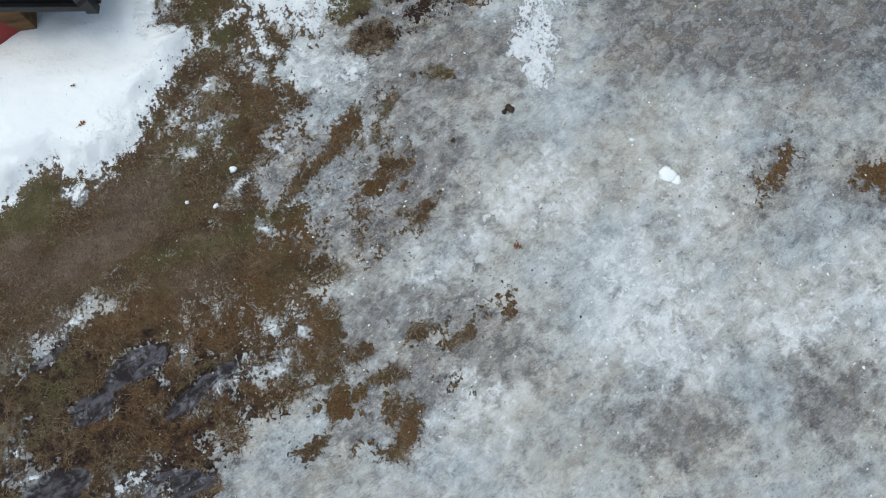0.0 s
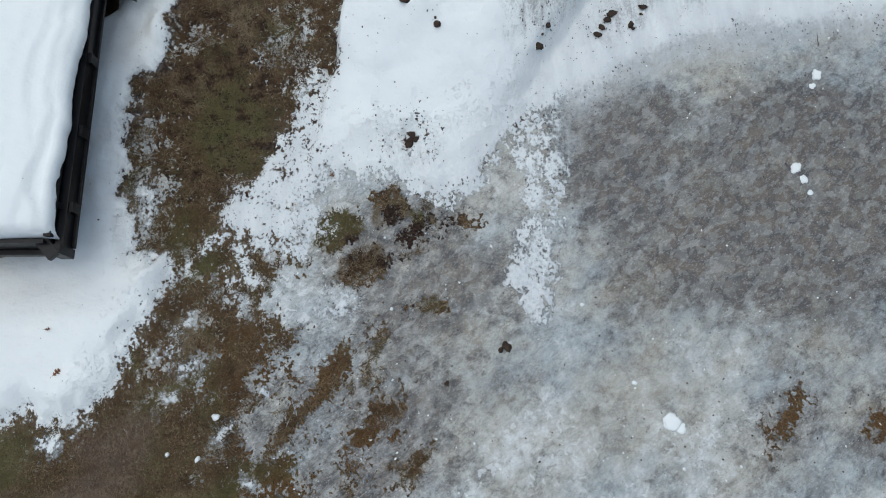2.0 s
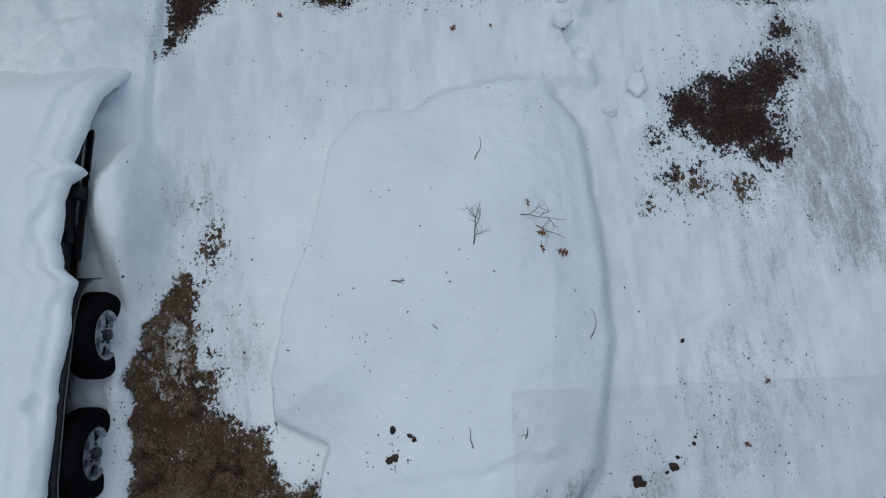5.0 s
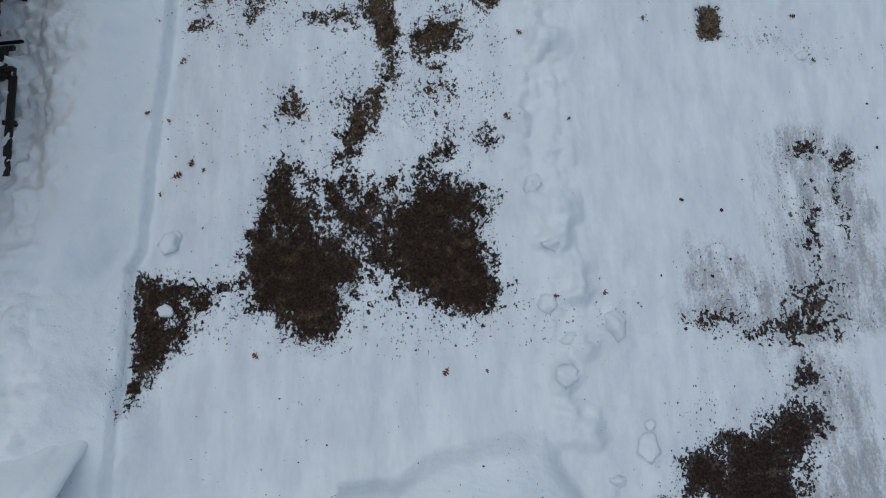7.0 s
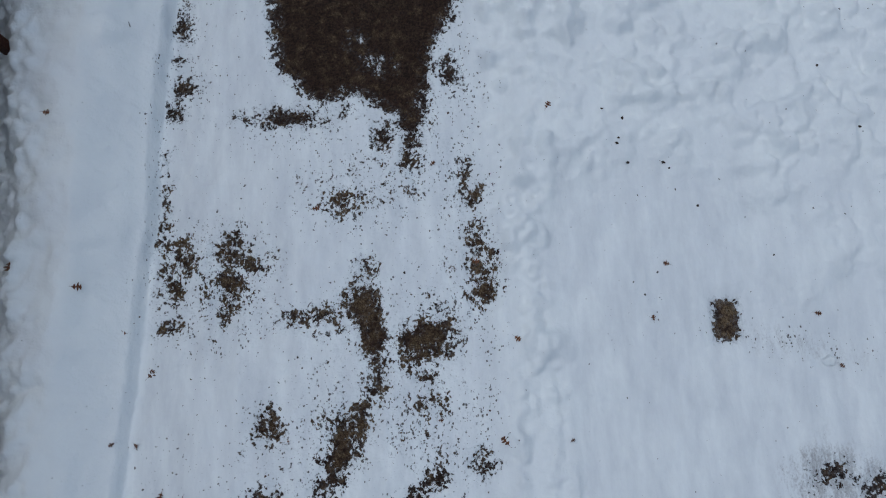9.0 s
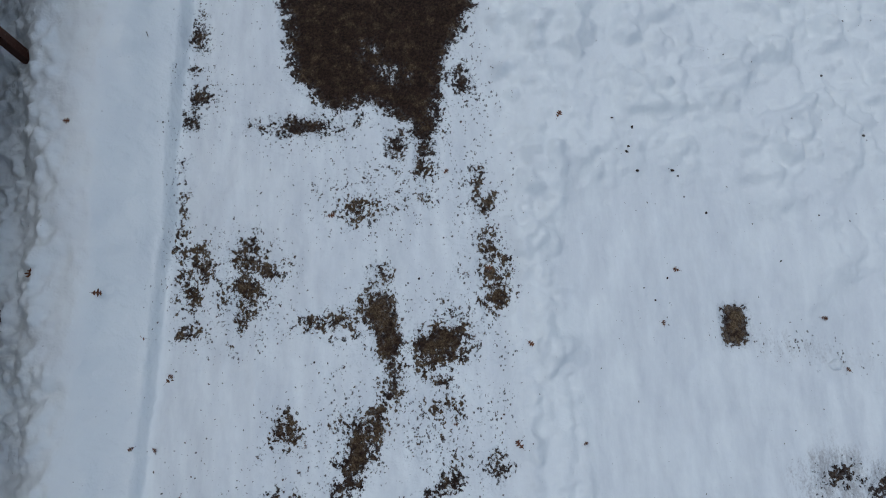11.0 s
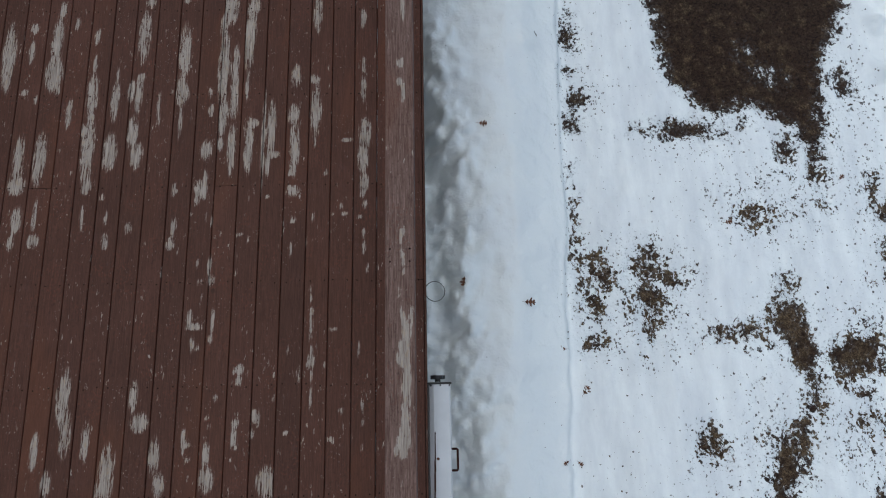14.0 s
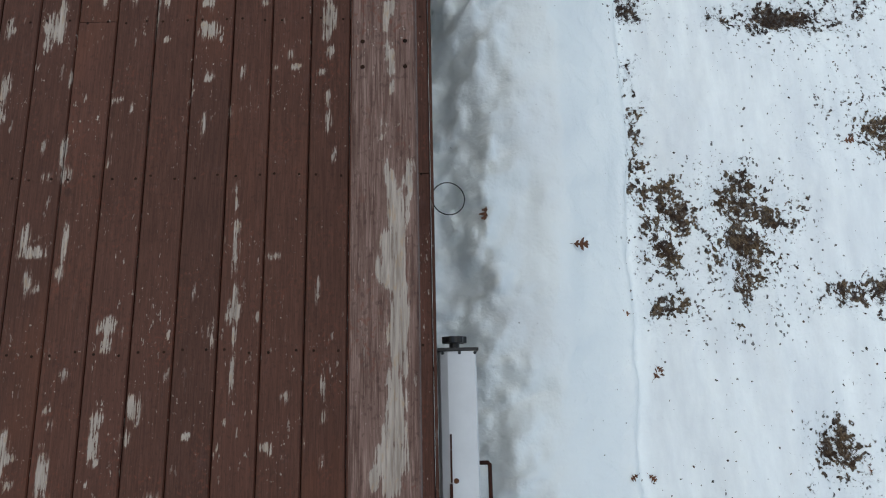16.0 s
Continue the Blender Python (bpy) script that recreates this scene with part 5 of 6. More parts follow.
WORN_CAP = [(-0.03, -0.158, 0.005, 0.021), (-0.006, -0.143, 0.003, 0.014), (-0.025, -0.259, 0.006, 0.033), (-0.015, -0.288, 0.011, 0.033), (0.02, -0.269, 0.009, 0.046), (-0.001, -0.349, 0.02, 0.049), (-0.01, -0.412, 0.025, 0.047), (-0.015, -0.46, 0.029, 0.039), (0.001, -0.494, 0.019, 0.023), (-0.001, -0.551, 0.02, 0.049), (-0.001, -0.611, 0.019, 0.034), (-0.014, 0.128, 0.013, 0.022), (-0.022, 0.092, 0.004, 0.029), (-0.024, 0.022, 0.004, 0.021), (-0.013, 0.012, 0.003, 0.014), (-0.014, -0.027, 0.009, 0.019), (-0.011, -0.066, 0.004, 0.012), (-0.005, -0.083, 0.006, 0.005), (-0.03, -0.15, 0.006, 0.019), (-0.019, -0.134, 0.002, 0.024), (-0.005, -0.15, 0.003, 0.013), (-0.033, -0.179, 0.004, 0.012)]
WORN_CAP_B = [(-0.006, -0.597, 0.018, 0.044), (0.006, -0.642, 0.012, 0.025), (-0.009, -0.678, 0.018, 0.031), (-0.008, -0.726, 0.019, 0.042), (-0.01, -0.768, 0.021, 0.036), (-0.016, -0.822, 0.032, 0.041), (-0.049, -0.856, 0.009, 0.023), (-0.016, -0.868, 0.018, 0.023), (-0.011, 1.291, 0.01, 0.075), (-0.024, 0.986, 0.017, 0.029), (-0.028, 0.883, 0.015, 0.021), (-0.009, 0.832, 0.009, 0.056)]


BOARD_WEAR = WORN_FAR + WORN_FAR_B + WORN_FAR_C + WORN_FAR_D + WORN_FAR_E + WORN_NEAR + WORN_NEAR_B + WORN_NEAR_C + WORN_NEAR_D + WORN_NEAR_E
CAP_WEAR = WORN_CAP + WORN_CAP_B


def plank(name, u0, u1, v0, v1, z0, z1, worn=(), step=0.02, parent=None, mat="deck"):
    """A board with eased edges; its top carries how far the stain is worn through."""
    bm = bmesh.new()
    us = [u0, *(u0 + 0.004 + (u1 - u0 - 0.008) * k / 11 for k in range(12)), u1]
    last = len(us) - 1
    rows = max(2, int((v1 - v0) / step))
    layer = bm.verts.layers.float.new("worn")
    top = []
    for r in range(rows + 1):
        v = v0 + (v1 - v0) * r / rows
        line = []
        for k, u in enumerate(us):
            vert = bm.verts.new((u, v, z1 - (0.004 if k in (0, last) else 0.0)))
            best = 0.0
            for cu, cv, ru, rv in worn:
                d = ((u - cu) / ru) ** 2 + ((v - cv) / rv) ** 2
                best = max(best, 1.1 - 0.5 * d)
            vert[layer] = best
            line.append(vert)
        top.append(line)
    low = [[bm.verts.new((u, v, z0)) for u in (u0, u1)] for v in (v0, v1)]
    for a, b in zip(top, top[1:]):
        for k in range(last):
            bm.faces.new((a[k], a[k + 1], b[k + 1], b[k]))
    bm.faces.new((low[0][0], low[0][1], *reversed(top[0])))
    bm.faces.new((low[1][1], low[1][0], *top[-1]))
    bm.faces.new((low[0][0], *[line[0] for line in top], low[1][0]))
    bm.faces.new((low[1][1], *[line[last] for line in reversed(top)], low[0][1]))
    bm.faces.new((low[0][1], low[0][0], low[1][0], low[1][1]))
    bmesh.ops.recalc_face_normals(bm, faces=bm.faces)
    return part(name, bm, MAT[mat], parent)


deck = holder("deck_floor", DECK, "red-brown stained timber deck with worn flaking boards", "deck", kind="structure")
JOISTS = [0.055 + 0.605 * k for k in range(-4, 7)]
rng = random.Random(4)
for n in range(28):
    u1 = 0.063 - PITCH * n
    u0 = u1 - BOARD
    joint = rng.choice(JOISTS[1:-1])
    ends = [(-2.6, 4.6)] if n % 4 else [(-2.6, joint - 0.0015), (joint + 0.0015, 4.6)]
    for v0, v1 in ends:
        near = [w for w in BOARD_WEAR if u0 - 0.02 < w[0] < u1 + 0.02]
        plank("board", u0, u1, v0, v1, DECK_TOP - 0.026, DECK_TOP + rng.uniform(-0.0015, 0.0015), near, parent=deck)
heads = bmesh.new()
for n in range(28):
    mid = 0.063 - PITCH * n - BOARD / 2
    for v in JOISTS:
        for off in (-0.042, 0.042):
            hole = Matrix.Translation((mid + off + rng.uniform(-0.006, 0.006), v + rng.uniform(-0.008, 0.008), DECK_TOP + 0.002))
            bmesh.ops.create_circle(heads, cap_ends=True, radius=0.005, segments=8, matrix=hole)
tagged(part("screw_heads", heads, MAT["screw"], deck, "rusty screw heads"), kind="stuff")
for v in JOISTS:
    part("joist", a_box(-3.9, 0.024, v - 0.019, v + 0.019, DECK_TOP - 0.22, DECK_TOP - 0.027), MAT["deck"], deck)
part("rim_board", a_box(0.026, 0.064, -2.6, 4.6, DECK_TOP - 0.225, DECK_TOP - 0.0275), MAT["deck"], deck, "red-brown rim board along the edge")
part("fascia", a_box(0.0655, 0.0765, -2.6, 4.6, DECK_TOP - 0.21, DECK_TOP - 0.002), MAT["deck"], deck)

rail = holder("deck_railing", DECK, "red-brown deck railing with a wide flaking cap board", "railing")
CAP = 2.64
plank("cap_board", -0.098, 0.039, -2.6, 4.6, CAP - 0.038, CAP, CAP_WEAR, 0.015, rail, "cap")
heads = bmesh.new()
for v in [k for j in (-2.33, 0.012, 2.35) for k in (j - 0.03, j + 0.03)]:
    for u in (-0.075, 0.016):
        bmesh.ops.create_circle(heads, cap_ends=True, radius=0.005, segments=8, matrix=Matrix.Translation((u, v + 0.004 * u, CAP + 0.0012)))
tagged(part("cap_screws", heads, MAT["screw"], rail, "dark screw heads"), kind="stuff")
part("mid_rail", a_box(-0.038, 0.0, -2.6, 4.6, 2.06, 2.15), MAT["deck"], rail)
part("under_rail", a_box(0.0015, 0.039, -2.6, 4.6, CAP - 0.13, CAP - 0.039), MAT["deck"], rail)
for v in (-2.4, -0.07, 2.27, 4.4):
    part("rail_post", a_box(-0.094, -0.0395, v - 0.045, v + 0.045, DECK_TOP + 0.004, CAP - 0.039), MAT["deck"], rail)

for v in (-2.4, -0.07, 2.27, 4.4):
    foot = DECK @ Vector((0.0, v, 0))
    post = part("support_post", a_box(-0.045, 0.045, -0.045, 0.045, -0.05, DECK_TOP - 0.228, bevel=0.006), MAT["deck"])
    post.matrix_world = DECK @ pose(0.0, v, 0)
    tagged(post, "red-brown square timber post standing in the snow", "post", "posts under the deck")


# ---- the trailer, half buried in snow ----
TRAILER = Matrix.Translation((-3.21, 5.6, 0)) @ pose(0, 0, 0, 0, 0, -1.6)


def trailer():
    t = holder("utility_trailer", TRAILER, "black steel tandem-axle utility trailer buried in snow", "trailer")
    steel = MAT["black_steel"]
    part("side_rail", a_box(-0.06, 0.0, 0.0, 5.5, 0.42, 0.56, bevel=0.006), steel, t)
    part("rub_rail", a_box(0.0015, 0.026, 0.06, 2.25, 0.43, 0.455, bevel=0.003), steel, t)
    part("rub_rail", a_box(0.0015, 0.05, 4.25, 5.4, 0.36, 0.385, bevel=0.003), steel, t)
    part("top_rail", a_box(-0.085, -0.035, 0.1, 5.5, 0.62, 0.67, bevel=0.006), steel, t)
    part("side_rail", a_box(-2.1, -2.04, 0.0, 5.5, 0.40, 0.56, bevel=0.006), steel, t)
    for v in (0.35, 0.95, 1.55, 2.15, 4.4, 4.95):
        part("stake_pocket", a_box(0.002, 0.03, v - 0.04, v + 0.04, 0.456, 0.55, bevel=0.003), steel, t)
        part("upright", a_box(-0.084, -0.036, v - 0.02, v + 0.02, 0.561, 0.6195, bevel=0.003), steel, t)
    part("deck_plate", a_box(-2.04, -0.061, 0.07, 5.5, 0.50, 0.53), steel, t)
    part("rear_beam", a_box(-2.04, -0.095, 0.012, 0.0545, 0.40, 0.46, bevel=0.005), steel, t)
    # black sheet added to fill the dark gap between the rear beams
    part("rear_panel", a_box(-2.04, -0.095, 0.056, 0.068, 0.39, 0.608, bevel=0.002), steel, t)
    part("top_beam", a_box(-2.04, -0.09, 0.055, 0.085, 0.612, 0.65, bevel=0.005), steel, t)
    bm = bmesh.new()
    box(bm, -0.045, 0.045, -0.14, 0.13, 0.56, 0.605, 0.004, Matrix.Translation((-0.125, 0.075, 0)) @ pose(0, 0, 0, 0, 0, 42))
    part("gusset", bm, steel, t)
    part("corner_plate", a_box(-0.09, 0.004, -0.01, 0.06, 0.40, 0.60, bevel=0.004), steel, t)
    # tandem fender: a flat-topped arch with a rolled lip
    bm = bmesh.new()
    outline = [(2.24, 0.28), (2.26, 0.40), (2.32, 0.5), (2.44, 0.58), (2.62, 0.618), (3.2, 0.635), (3.75, 0.618), (3.92, 0.58), (4.04, 0.5), (4.1, 0.4), (4.12, 0.3)]
    rows = []
    for u, drop in ((0.005, 0.0), (0.13, 0.0), (0.165, -0.006), (0.18, -0.03), (0.172, -0.034), (0.155, -0.012), (0.13, -0.006), (0.005, -0.006)):
        rows.append([bm.verts.new((u, y, z + drop)) for y, z in outline])
    for a, b in zip(rows, rows[1:] + rows[:1]):
        for k in range(len(outline) - 1):
            bm.faces.new((a[k], a[k + 1], b[k + 1], b[k]))
    bmesh.ops.recalc_face_normals(bm, faces=bm.faces)
    part("fender", bm, steel, t, "black tandem fender with a rolled lip", True)
    # thin paler tube: the bright highlight along the lip, as colour
    part("fender_lip", tube(bmesh.new(), [(0.176, y, z - 0.028) for y, z in outline], 0.007, 6), MAT["highlight_steel"], t, "pale steel edge painting the highlight along the fender lip")
    for v in (2.775, 3.67):
        wheel = part("tyre", lathe(bmesh.new(), [(0.20, 0.06), (0.23, 0.035), (0.30, 0.03), (0.33, 0.05), (0.342, 0.08), (0.342, 0.19), (0.33, 0.22), (0.30, 0.24), (0.23, 0.236), (0.198, 0.222), (0.196, 0.14)], 40), MAT["rubber"], t, "black rubber tyre", True)
        wheel.location = (0.035, v, 0.24)
        rim = bmesh.new()
        lathe(rim, [(0.197, 0.14), (0.197, 0.218), (0.185, 0.222), (0.172, 0.205), (0.168, 0.15)], 40)
        for k in range(5):
            spoke = bmesh.new()
            box(spoke, 0.168, 0.192, -0.036, 0.036, 0.05, 0.184, 0.008, pose(0, 0, 0, 72 * k, 0, 0))
            mesh = bpy.data.meshes.new("spoke_shape")
            spoke.to_mesh(mesh)
            spoke.free()
            rim.from_mesh(mesh)
            bpy.data.meshes.remove(mesh)
        lathe(rim, [(0.085, 0.16), (0.085, 0.195), (0.06, 0.2)], 24)
        part("rim", rim, MAT["white_steel"], wheel, "white spoked steel rim")
        # black disc added to darken the gaps behind the spokes
        part("brake_drum", lathe(bmesh.new(), [(0.188, 0.143), (0.188, 0.152), (0.12, 0.156)], 32), MAT["plastic"], wheel)
        part("hub_cap", lathe(bmesh.new(), [(0.045, 0.19), (0.045, 0.232), (0.036, 0.245), (0.02, 0.25)], 20), MAT["hub"], wheel, "dark metal hub")
        for k in range(5):
            nut = lathe(bmesh.new(), [(0.011, 0.19), (0.011, 0.212), (0.007, 0.218)], 6)
            bmesh.ops.translate(nut, vec=(0, 0.066 * math.cos(k * 1.2566), 0.066 * math.sin(k * 1.2566)), verts=nut.verts)
            part("wheel_nut", nut, MAT["hub"], wheel)
    part("marker_lamp", a_box(0.002, 0.08, 4.72, 4.82, 0.44, 0.53, bevel=0.006), MAT["plastic"], t)
    part("axle_beam", a_box(-2.04, 0.03, 3.22, 3.32, 0.3, 0.39), steel, t)
    return t


trailer()


def trailer_snow():
    """Snow lying on the trailer: a rounded slab, stepped where it settled, that sags over the edges."""
    ys = np.arange(5.7, 11.8, 0.025)
    line = np.interp(ys, [5.6, 5.72, 5.92, 6.76, 7.49, 7.72, 7.84, 7.95, 8.07, 8.36, 8.94, 9.49, 9.62, 9.72, 9.92, 10.25, 10.4, 10.48, 10.56, 10.82, 11.2], [-3.26, -3.25, -3.24, -3.19, -3.14, -3.12, -3.06, -2.97, -2.99, -2.98, -2.96, -2.93, -2.9, -3.02, -3.06, -3.03, -3.0, -2.88, -3.0, -2.9, -2.8])
    line = line + 0.03 * fbm(ys * 0, ys, 2.6, 4, 131) + 0.012 * fbm(ys * 0, ys, 14.0, 2, 132)
    down = [(-0.05, -0.17), (-0.02, -0.14), (0.0, -0.10), (0.005, -0.07), (0.0, -0.045), (-0.015, -0.02), (-0.04, -0.005)]
    ins = np.concatenate([np.arange(0.06, 1.0, 0.025), np.arange(1.0, 3.4, 0.12)])
    bm = bmesh.new()
    rows = []
    for y, ex in zip(ys, line):
        near = min(1.0, (y - 5.7) / 0.12)
        drop = 0.14 * (1 - math.sqrt(max(0.0, 1 - (1 - near) ** 2))) if near < 1 else 0.0
        wob = float(fbm(np.array([0.0]), np.array([y]), 1.6, 3, 141)[0])
        row = []
        for dx, dz in down:
            row.append((ex + dx, y, 0.745 + dz - drop - 0.6 * float(smooth(np.array(y), 11.0, 11.8))))
        d = ins
        x = ex - d
        yy = np.full(x.shape, y)
        z = 0.745 + (0.026 + 0.03 * wob) * smooth(d + 0.12 * fbm(x * 0.3, yy, 2.6, 4, 143), 0.08, 0.125) + (0.024 - 0.04 * wob) * smooth(d + 0.14 * fbm(x * 0.3, yy, 2.1, 4, 147) + 0.1 * wob, 0.2, 0.25) + 0.012 * smooth(d + 0.2 * wob + 0.1 * fbm(x * 0.3, yy, 1.2, 3, 149), 0.36, 0.46)
        for at, wide in ((0.085, 0.02), (0.19, 0.022), (0.35, 0.03)):
            z = z - 0.003 * np.exp(-((d + 0.07 * fbm(x * 0.3, yy, 2.0, 3, 143) + (0.06 * wob if at > 0.1 else 0) - at) / wide) ** 2)
        z = z + 0.035 * fbm(x, yy, 1.4, 4, 133) + 0.012 * fbm(x, yy, 6.0, 3, 135) - drop - 0.11 * smooth(patches(x, yy, [(-3.07, 8.73, 0.07, 0.06, 0)]), -0.02, 0.04)
        z = z - 0.6 * smooth(yy, 11.0, 11.8)
        row += list(zip(x, yy, z))
        rows.append([bm.verts.new(p) for p in row])
    for a, b in zip(rows, rows[1:]):
        for k in range(len(a) - 1):
            bm.faces.new((a[k + 1], a[k], b[k], b[k + 1]))
    base = [bm.verts.new((v.co.x - 0.02, v.co.y + 0.02, 0.545)) for v in rows[0]]
    for k in range(len(base) - 1):
        bm.faces.new((rows[0][k + 1], base[k + 1], base[k], rows[0][k]))
    bmesh.ops.recalc_face_normals(bm, faces=bm.faces)
    return bm


tagged(part("snow_on_trailer", trailer_snow(), MAT["snow"], None, "", True), "thick white snow lying on the black trailer", "snow")

# ---- the white case hung on the rim of the deck ----
case = holder("white_case", DECK @ Matrix.Translation((0.078, -0.56, 1.585)), "long white metal case with a black knob, rust streaked", "case")
bm = bmesh.new()
profile = [(0.0, -0.03), (0.0, 0.04), (0.01, 0.066), (0.035, 0.08), (0.127, 0.083), (0.132, 0.078), (0.136, 0.02), (0.132, -0.03)]
ends = [[bm.verts.new((u, v, z)) for u, z in profile] for v in (-1.35, 0.0)]
for k in range(len(profile)):
    bm.faces.new((ends[0][k], ends[0][(k + 1) % len(profile)], ends[1][(k + 1) % len(profile)], ends[1][k]))
bm.faces.new(ends[0][::-1])
bm.faces.new(ends[1])
bmesh.ops.recalc_face_normals(bm, faces=bm.faces)
part("shell", bm, MAT["white_paint"], case, "chalky white metal shell")
part("end_cap", a_box(0.0, 0.141, 0.0015, 0.012, -0.034, 0.087, bevel=0.003), MAT["plastic"], case)
part("shaft", tube(bmesh.new(), [(0.06, 0.0145, 0.03), (0.06, 0.03, 0.03)], 0.018, 12), MAT["plastic"], case)
knob = bmesh.new()
for k in range(28):
    a, r = 2 * math.pi * k / 28, 0.044 if k % 4 < 2 else 0.038
    knob.verts.new((0.06 + r * math.cos(a), 0.0305, 0.03 + r * math.sin(a)))
face = knob.faces.new(knob.verts)
out = bmesh.ops.extrude_face_region(knob, geom=[face])["geom"]
bmesh.ops.translate(knob, vec=(0, 0.022, 0), verts=[g for g in out if isinstance(g, bmesh.types.BMVert)])
bmesh.ops.recalc_face_normals(knob, faces=knob.faces)
part("knob", knob, MAT["plastic"], case, "ribbed black plastic knob")
part("handle", tube(bmesh.new(), [(0.135, -0.37, 0.03), (0.165, -0.37, 0.03), (0.17, -0.375, 0.03), (0.17, -0.485, 0.03), (0.165, -0.49, 0.03), (0.135, -0.49, 0.03)], 0.007, 8), MAT["dark_rust"], case, "dark brown bail handle")
# rust: a broken streak that wanders along the shell, and a flaked spot beside it
bm = bmesh.new()
rr = random.Random(31)
v, u = -0.27, 0.04
while v > -0.95:
    long = rr.uniform(0.05, 0.13)
    wide = rr.uniform(0.0028, 0.006)
    box(bm, u - wide, u + wide, v - long, v - 0.002, 0.0832, 0.0842, 0.0003)
    v, u = v - long, u + rr.uniform(-0.002, 0.0018)
part("rust_streak", bm, MAT["dark_rust"], case, "dark brown rust streak along the shell")
bm = bmesh.new()
bmesh.ops.create_circle(bm, cap_ends=True, radius=0.009, segments=9, matrix=Matrix.Translation((0.055, -0.42, 0.0846)))
part("rust_spot", bm, MAT["rust"], case, "brown rust spot")
for u, z in ((0.018, 0.07), (0.075, 0.086), (0.128, 0.07)):
    part("rivet", lathe(bmesh.new(), [(0.0055, 0.0), (0.0055, 0.003), (0.003, 0.005)], 10, "Z"), MAT["plastic"], case).location = (u, -0.006, z + 0.012)


# ---- loose things ----
def from_arrays(name, verts, faces, mat, label, category, kind=""):
    mesh = bpy.data.meshes.new(name)
    mesh.from_pydata(verts, [], faces)
    mesh.materials.append(mat)
    return tagged(new(name, mesh), label, category, kind=kind)


def blades(name, count, x0, x1, y0, y1, seed, label, mat, limit=-0.02, size=1.0):
    """Matted grass: thin bent blades lying every way on the bare turf."""
    r = np.random.default_rng(seed)
    x, y = r.uniform(x0, x1, count), r.uniform(y0, y1, count)
    z, snow, ice, rag, _, _, green, soil, _, _, _, _, russet, mauve, glaze = cover(x, y)
    torn = fbm(x, y, 8.0, 4, 333)
    keep = (snow + 0.9 * rag * torn < limit) & (ice + 0.25 * torn < 0.0) & ((soil + 0.9 * torn < 0.62) | (y > 11.6)) & (glaze < 0.5)
    x, y, z = x[keep], y[keep], z[keep]
    tints = {"green": green[keep], "russet": russet[keep], "mauve": mauve[keep]}
    n = len(x)
    turn, long, wide = r.uniform(0, 2 * np.pi, n), size * r.uniform(0.014, 0.045, n), size * r.uniform(0.0008, 0.0019, n)
    bend = turn + r.uniform(-0.6, 0.6, n)
    lift = r.uniform(0.001, 0.012, n)
    ax, ay = np.cos(turn), np.sin(turn)
    bx, by = x + ax * long * 0.55, y + ay * long * 0.55
    tip_x, tip_y = bx + np.cos(bend) * long * 0.5, by + np.sin(bend) * long * 0.5
    root = np.stack([np.stack([x - ay * wide, y + ax * wide, z], -1), np.stack([x + ay * wide, y - ax * wide, z], -1),
                     np.stack([bx + ay * wide * 0.8, by - ax * wide * 0.8, z + lift + 0.004], -1), np.stack([bx - ay * wide * 0.8, by + ax * wide * 0.8, z + lift + 0.004], -1),
                     np.stack([tip_x, tip_y, z + lift * 0.7 + 0.002], -1)], 1)
    verts = root.reshape(-1, 3)
    start = np.arange(n)[:, None] * 5
    quads = (start + np.array([[0, 1, 2, 3]])).tolist()
    tris = (start + np.array([[3, 2, 4]])).tolist()
    ob = from_arrays(name, verts.tolist(), quads + tris, MAT[mat], label, "grass", "stuff")
    for key, tint in tints.items():
        ob.data.attributes.new(key, "FLOAT", "POINT").data.foreach_set("value", np.repeat(tint, 5).astype(np.float32))
    return ob


blades("lawn_grass", 300000, -4.4, -0.4, 1.6, 10.0, 11, "flattened brown winter grass of the lawn", "grass", size=1.45)
blades("far_lawn_grass", 130000, -2.7, 0.9, 11.7, 19.2, 12, "dark brown grass showing where the snow has melted", "dark_grass")


def crumbs(name, count, x0, x1, y0, y1, seed, label, weight, mat="crumbs", big=1.0):
    """Bits of bark, leaf and soil strewn on snow."""
    r = np.random.default_rng(seed)
    x, y = r.uniform(x0, x1, count), r.uniform(y0, y1, count)
    keep = r.uniform(0, 1, count) < weight(x, y)
    x, y = x[keep], y[keep]
    z = cover(x, y)[0]
    n = len(x)
    size = big * (0.0028 + 0.010 * r.uniform(0, 1, n) ** 4)
    verts, faces = [], []
    for k in range(n):
        sides = int(r.integers(4, 7))
        turn = r.uniform(0, 6.28)
        stretch = r.uniform(0.35, 1.0)
        base = len(verts)
        for s in range(sides):
            a, q = 6.283 * s / sides, size[k] * r.uniform(0.55, 1.3)
            u, v = q * math.cos(a), q * math.sin(a) * stretch
            verts.append((x[k] + u * math.cos(turn) - v * math.sin(turn), y[k] + u * math.sin(turn) + v * math.cos(turn), z[k] - 0.001))
        verts.append((x[k], y[k], z[k] + 0.004 + 0.4 * size[k]))
        faces += [(base + s, base + (s + 1) % sides, base + sides) for s in range(sides)]
    return from_arrays(name, verts, faces, MAT[mat], label, "debris", "stuff")


def near_density(x, y):
    clot = np.clip(fbm(x, y, 1.3, 4, 401) * 2.2 + 0.12, 0, 1)
    return np.clip(clot, 0.03, 1) * (0.25 + 0.75 * smooth(y, 5.8, 7.2))


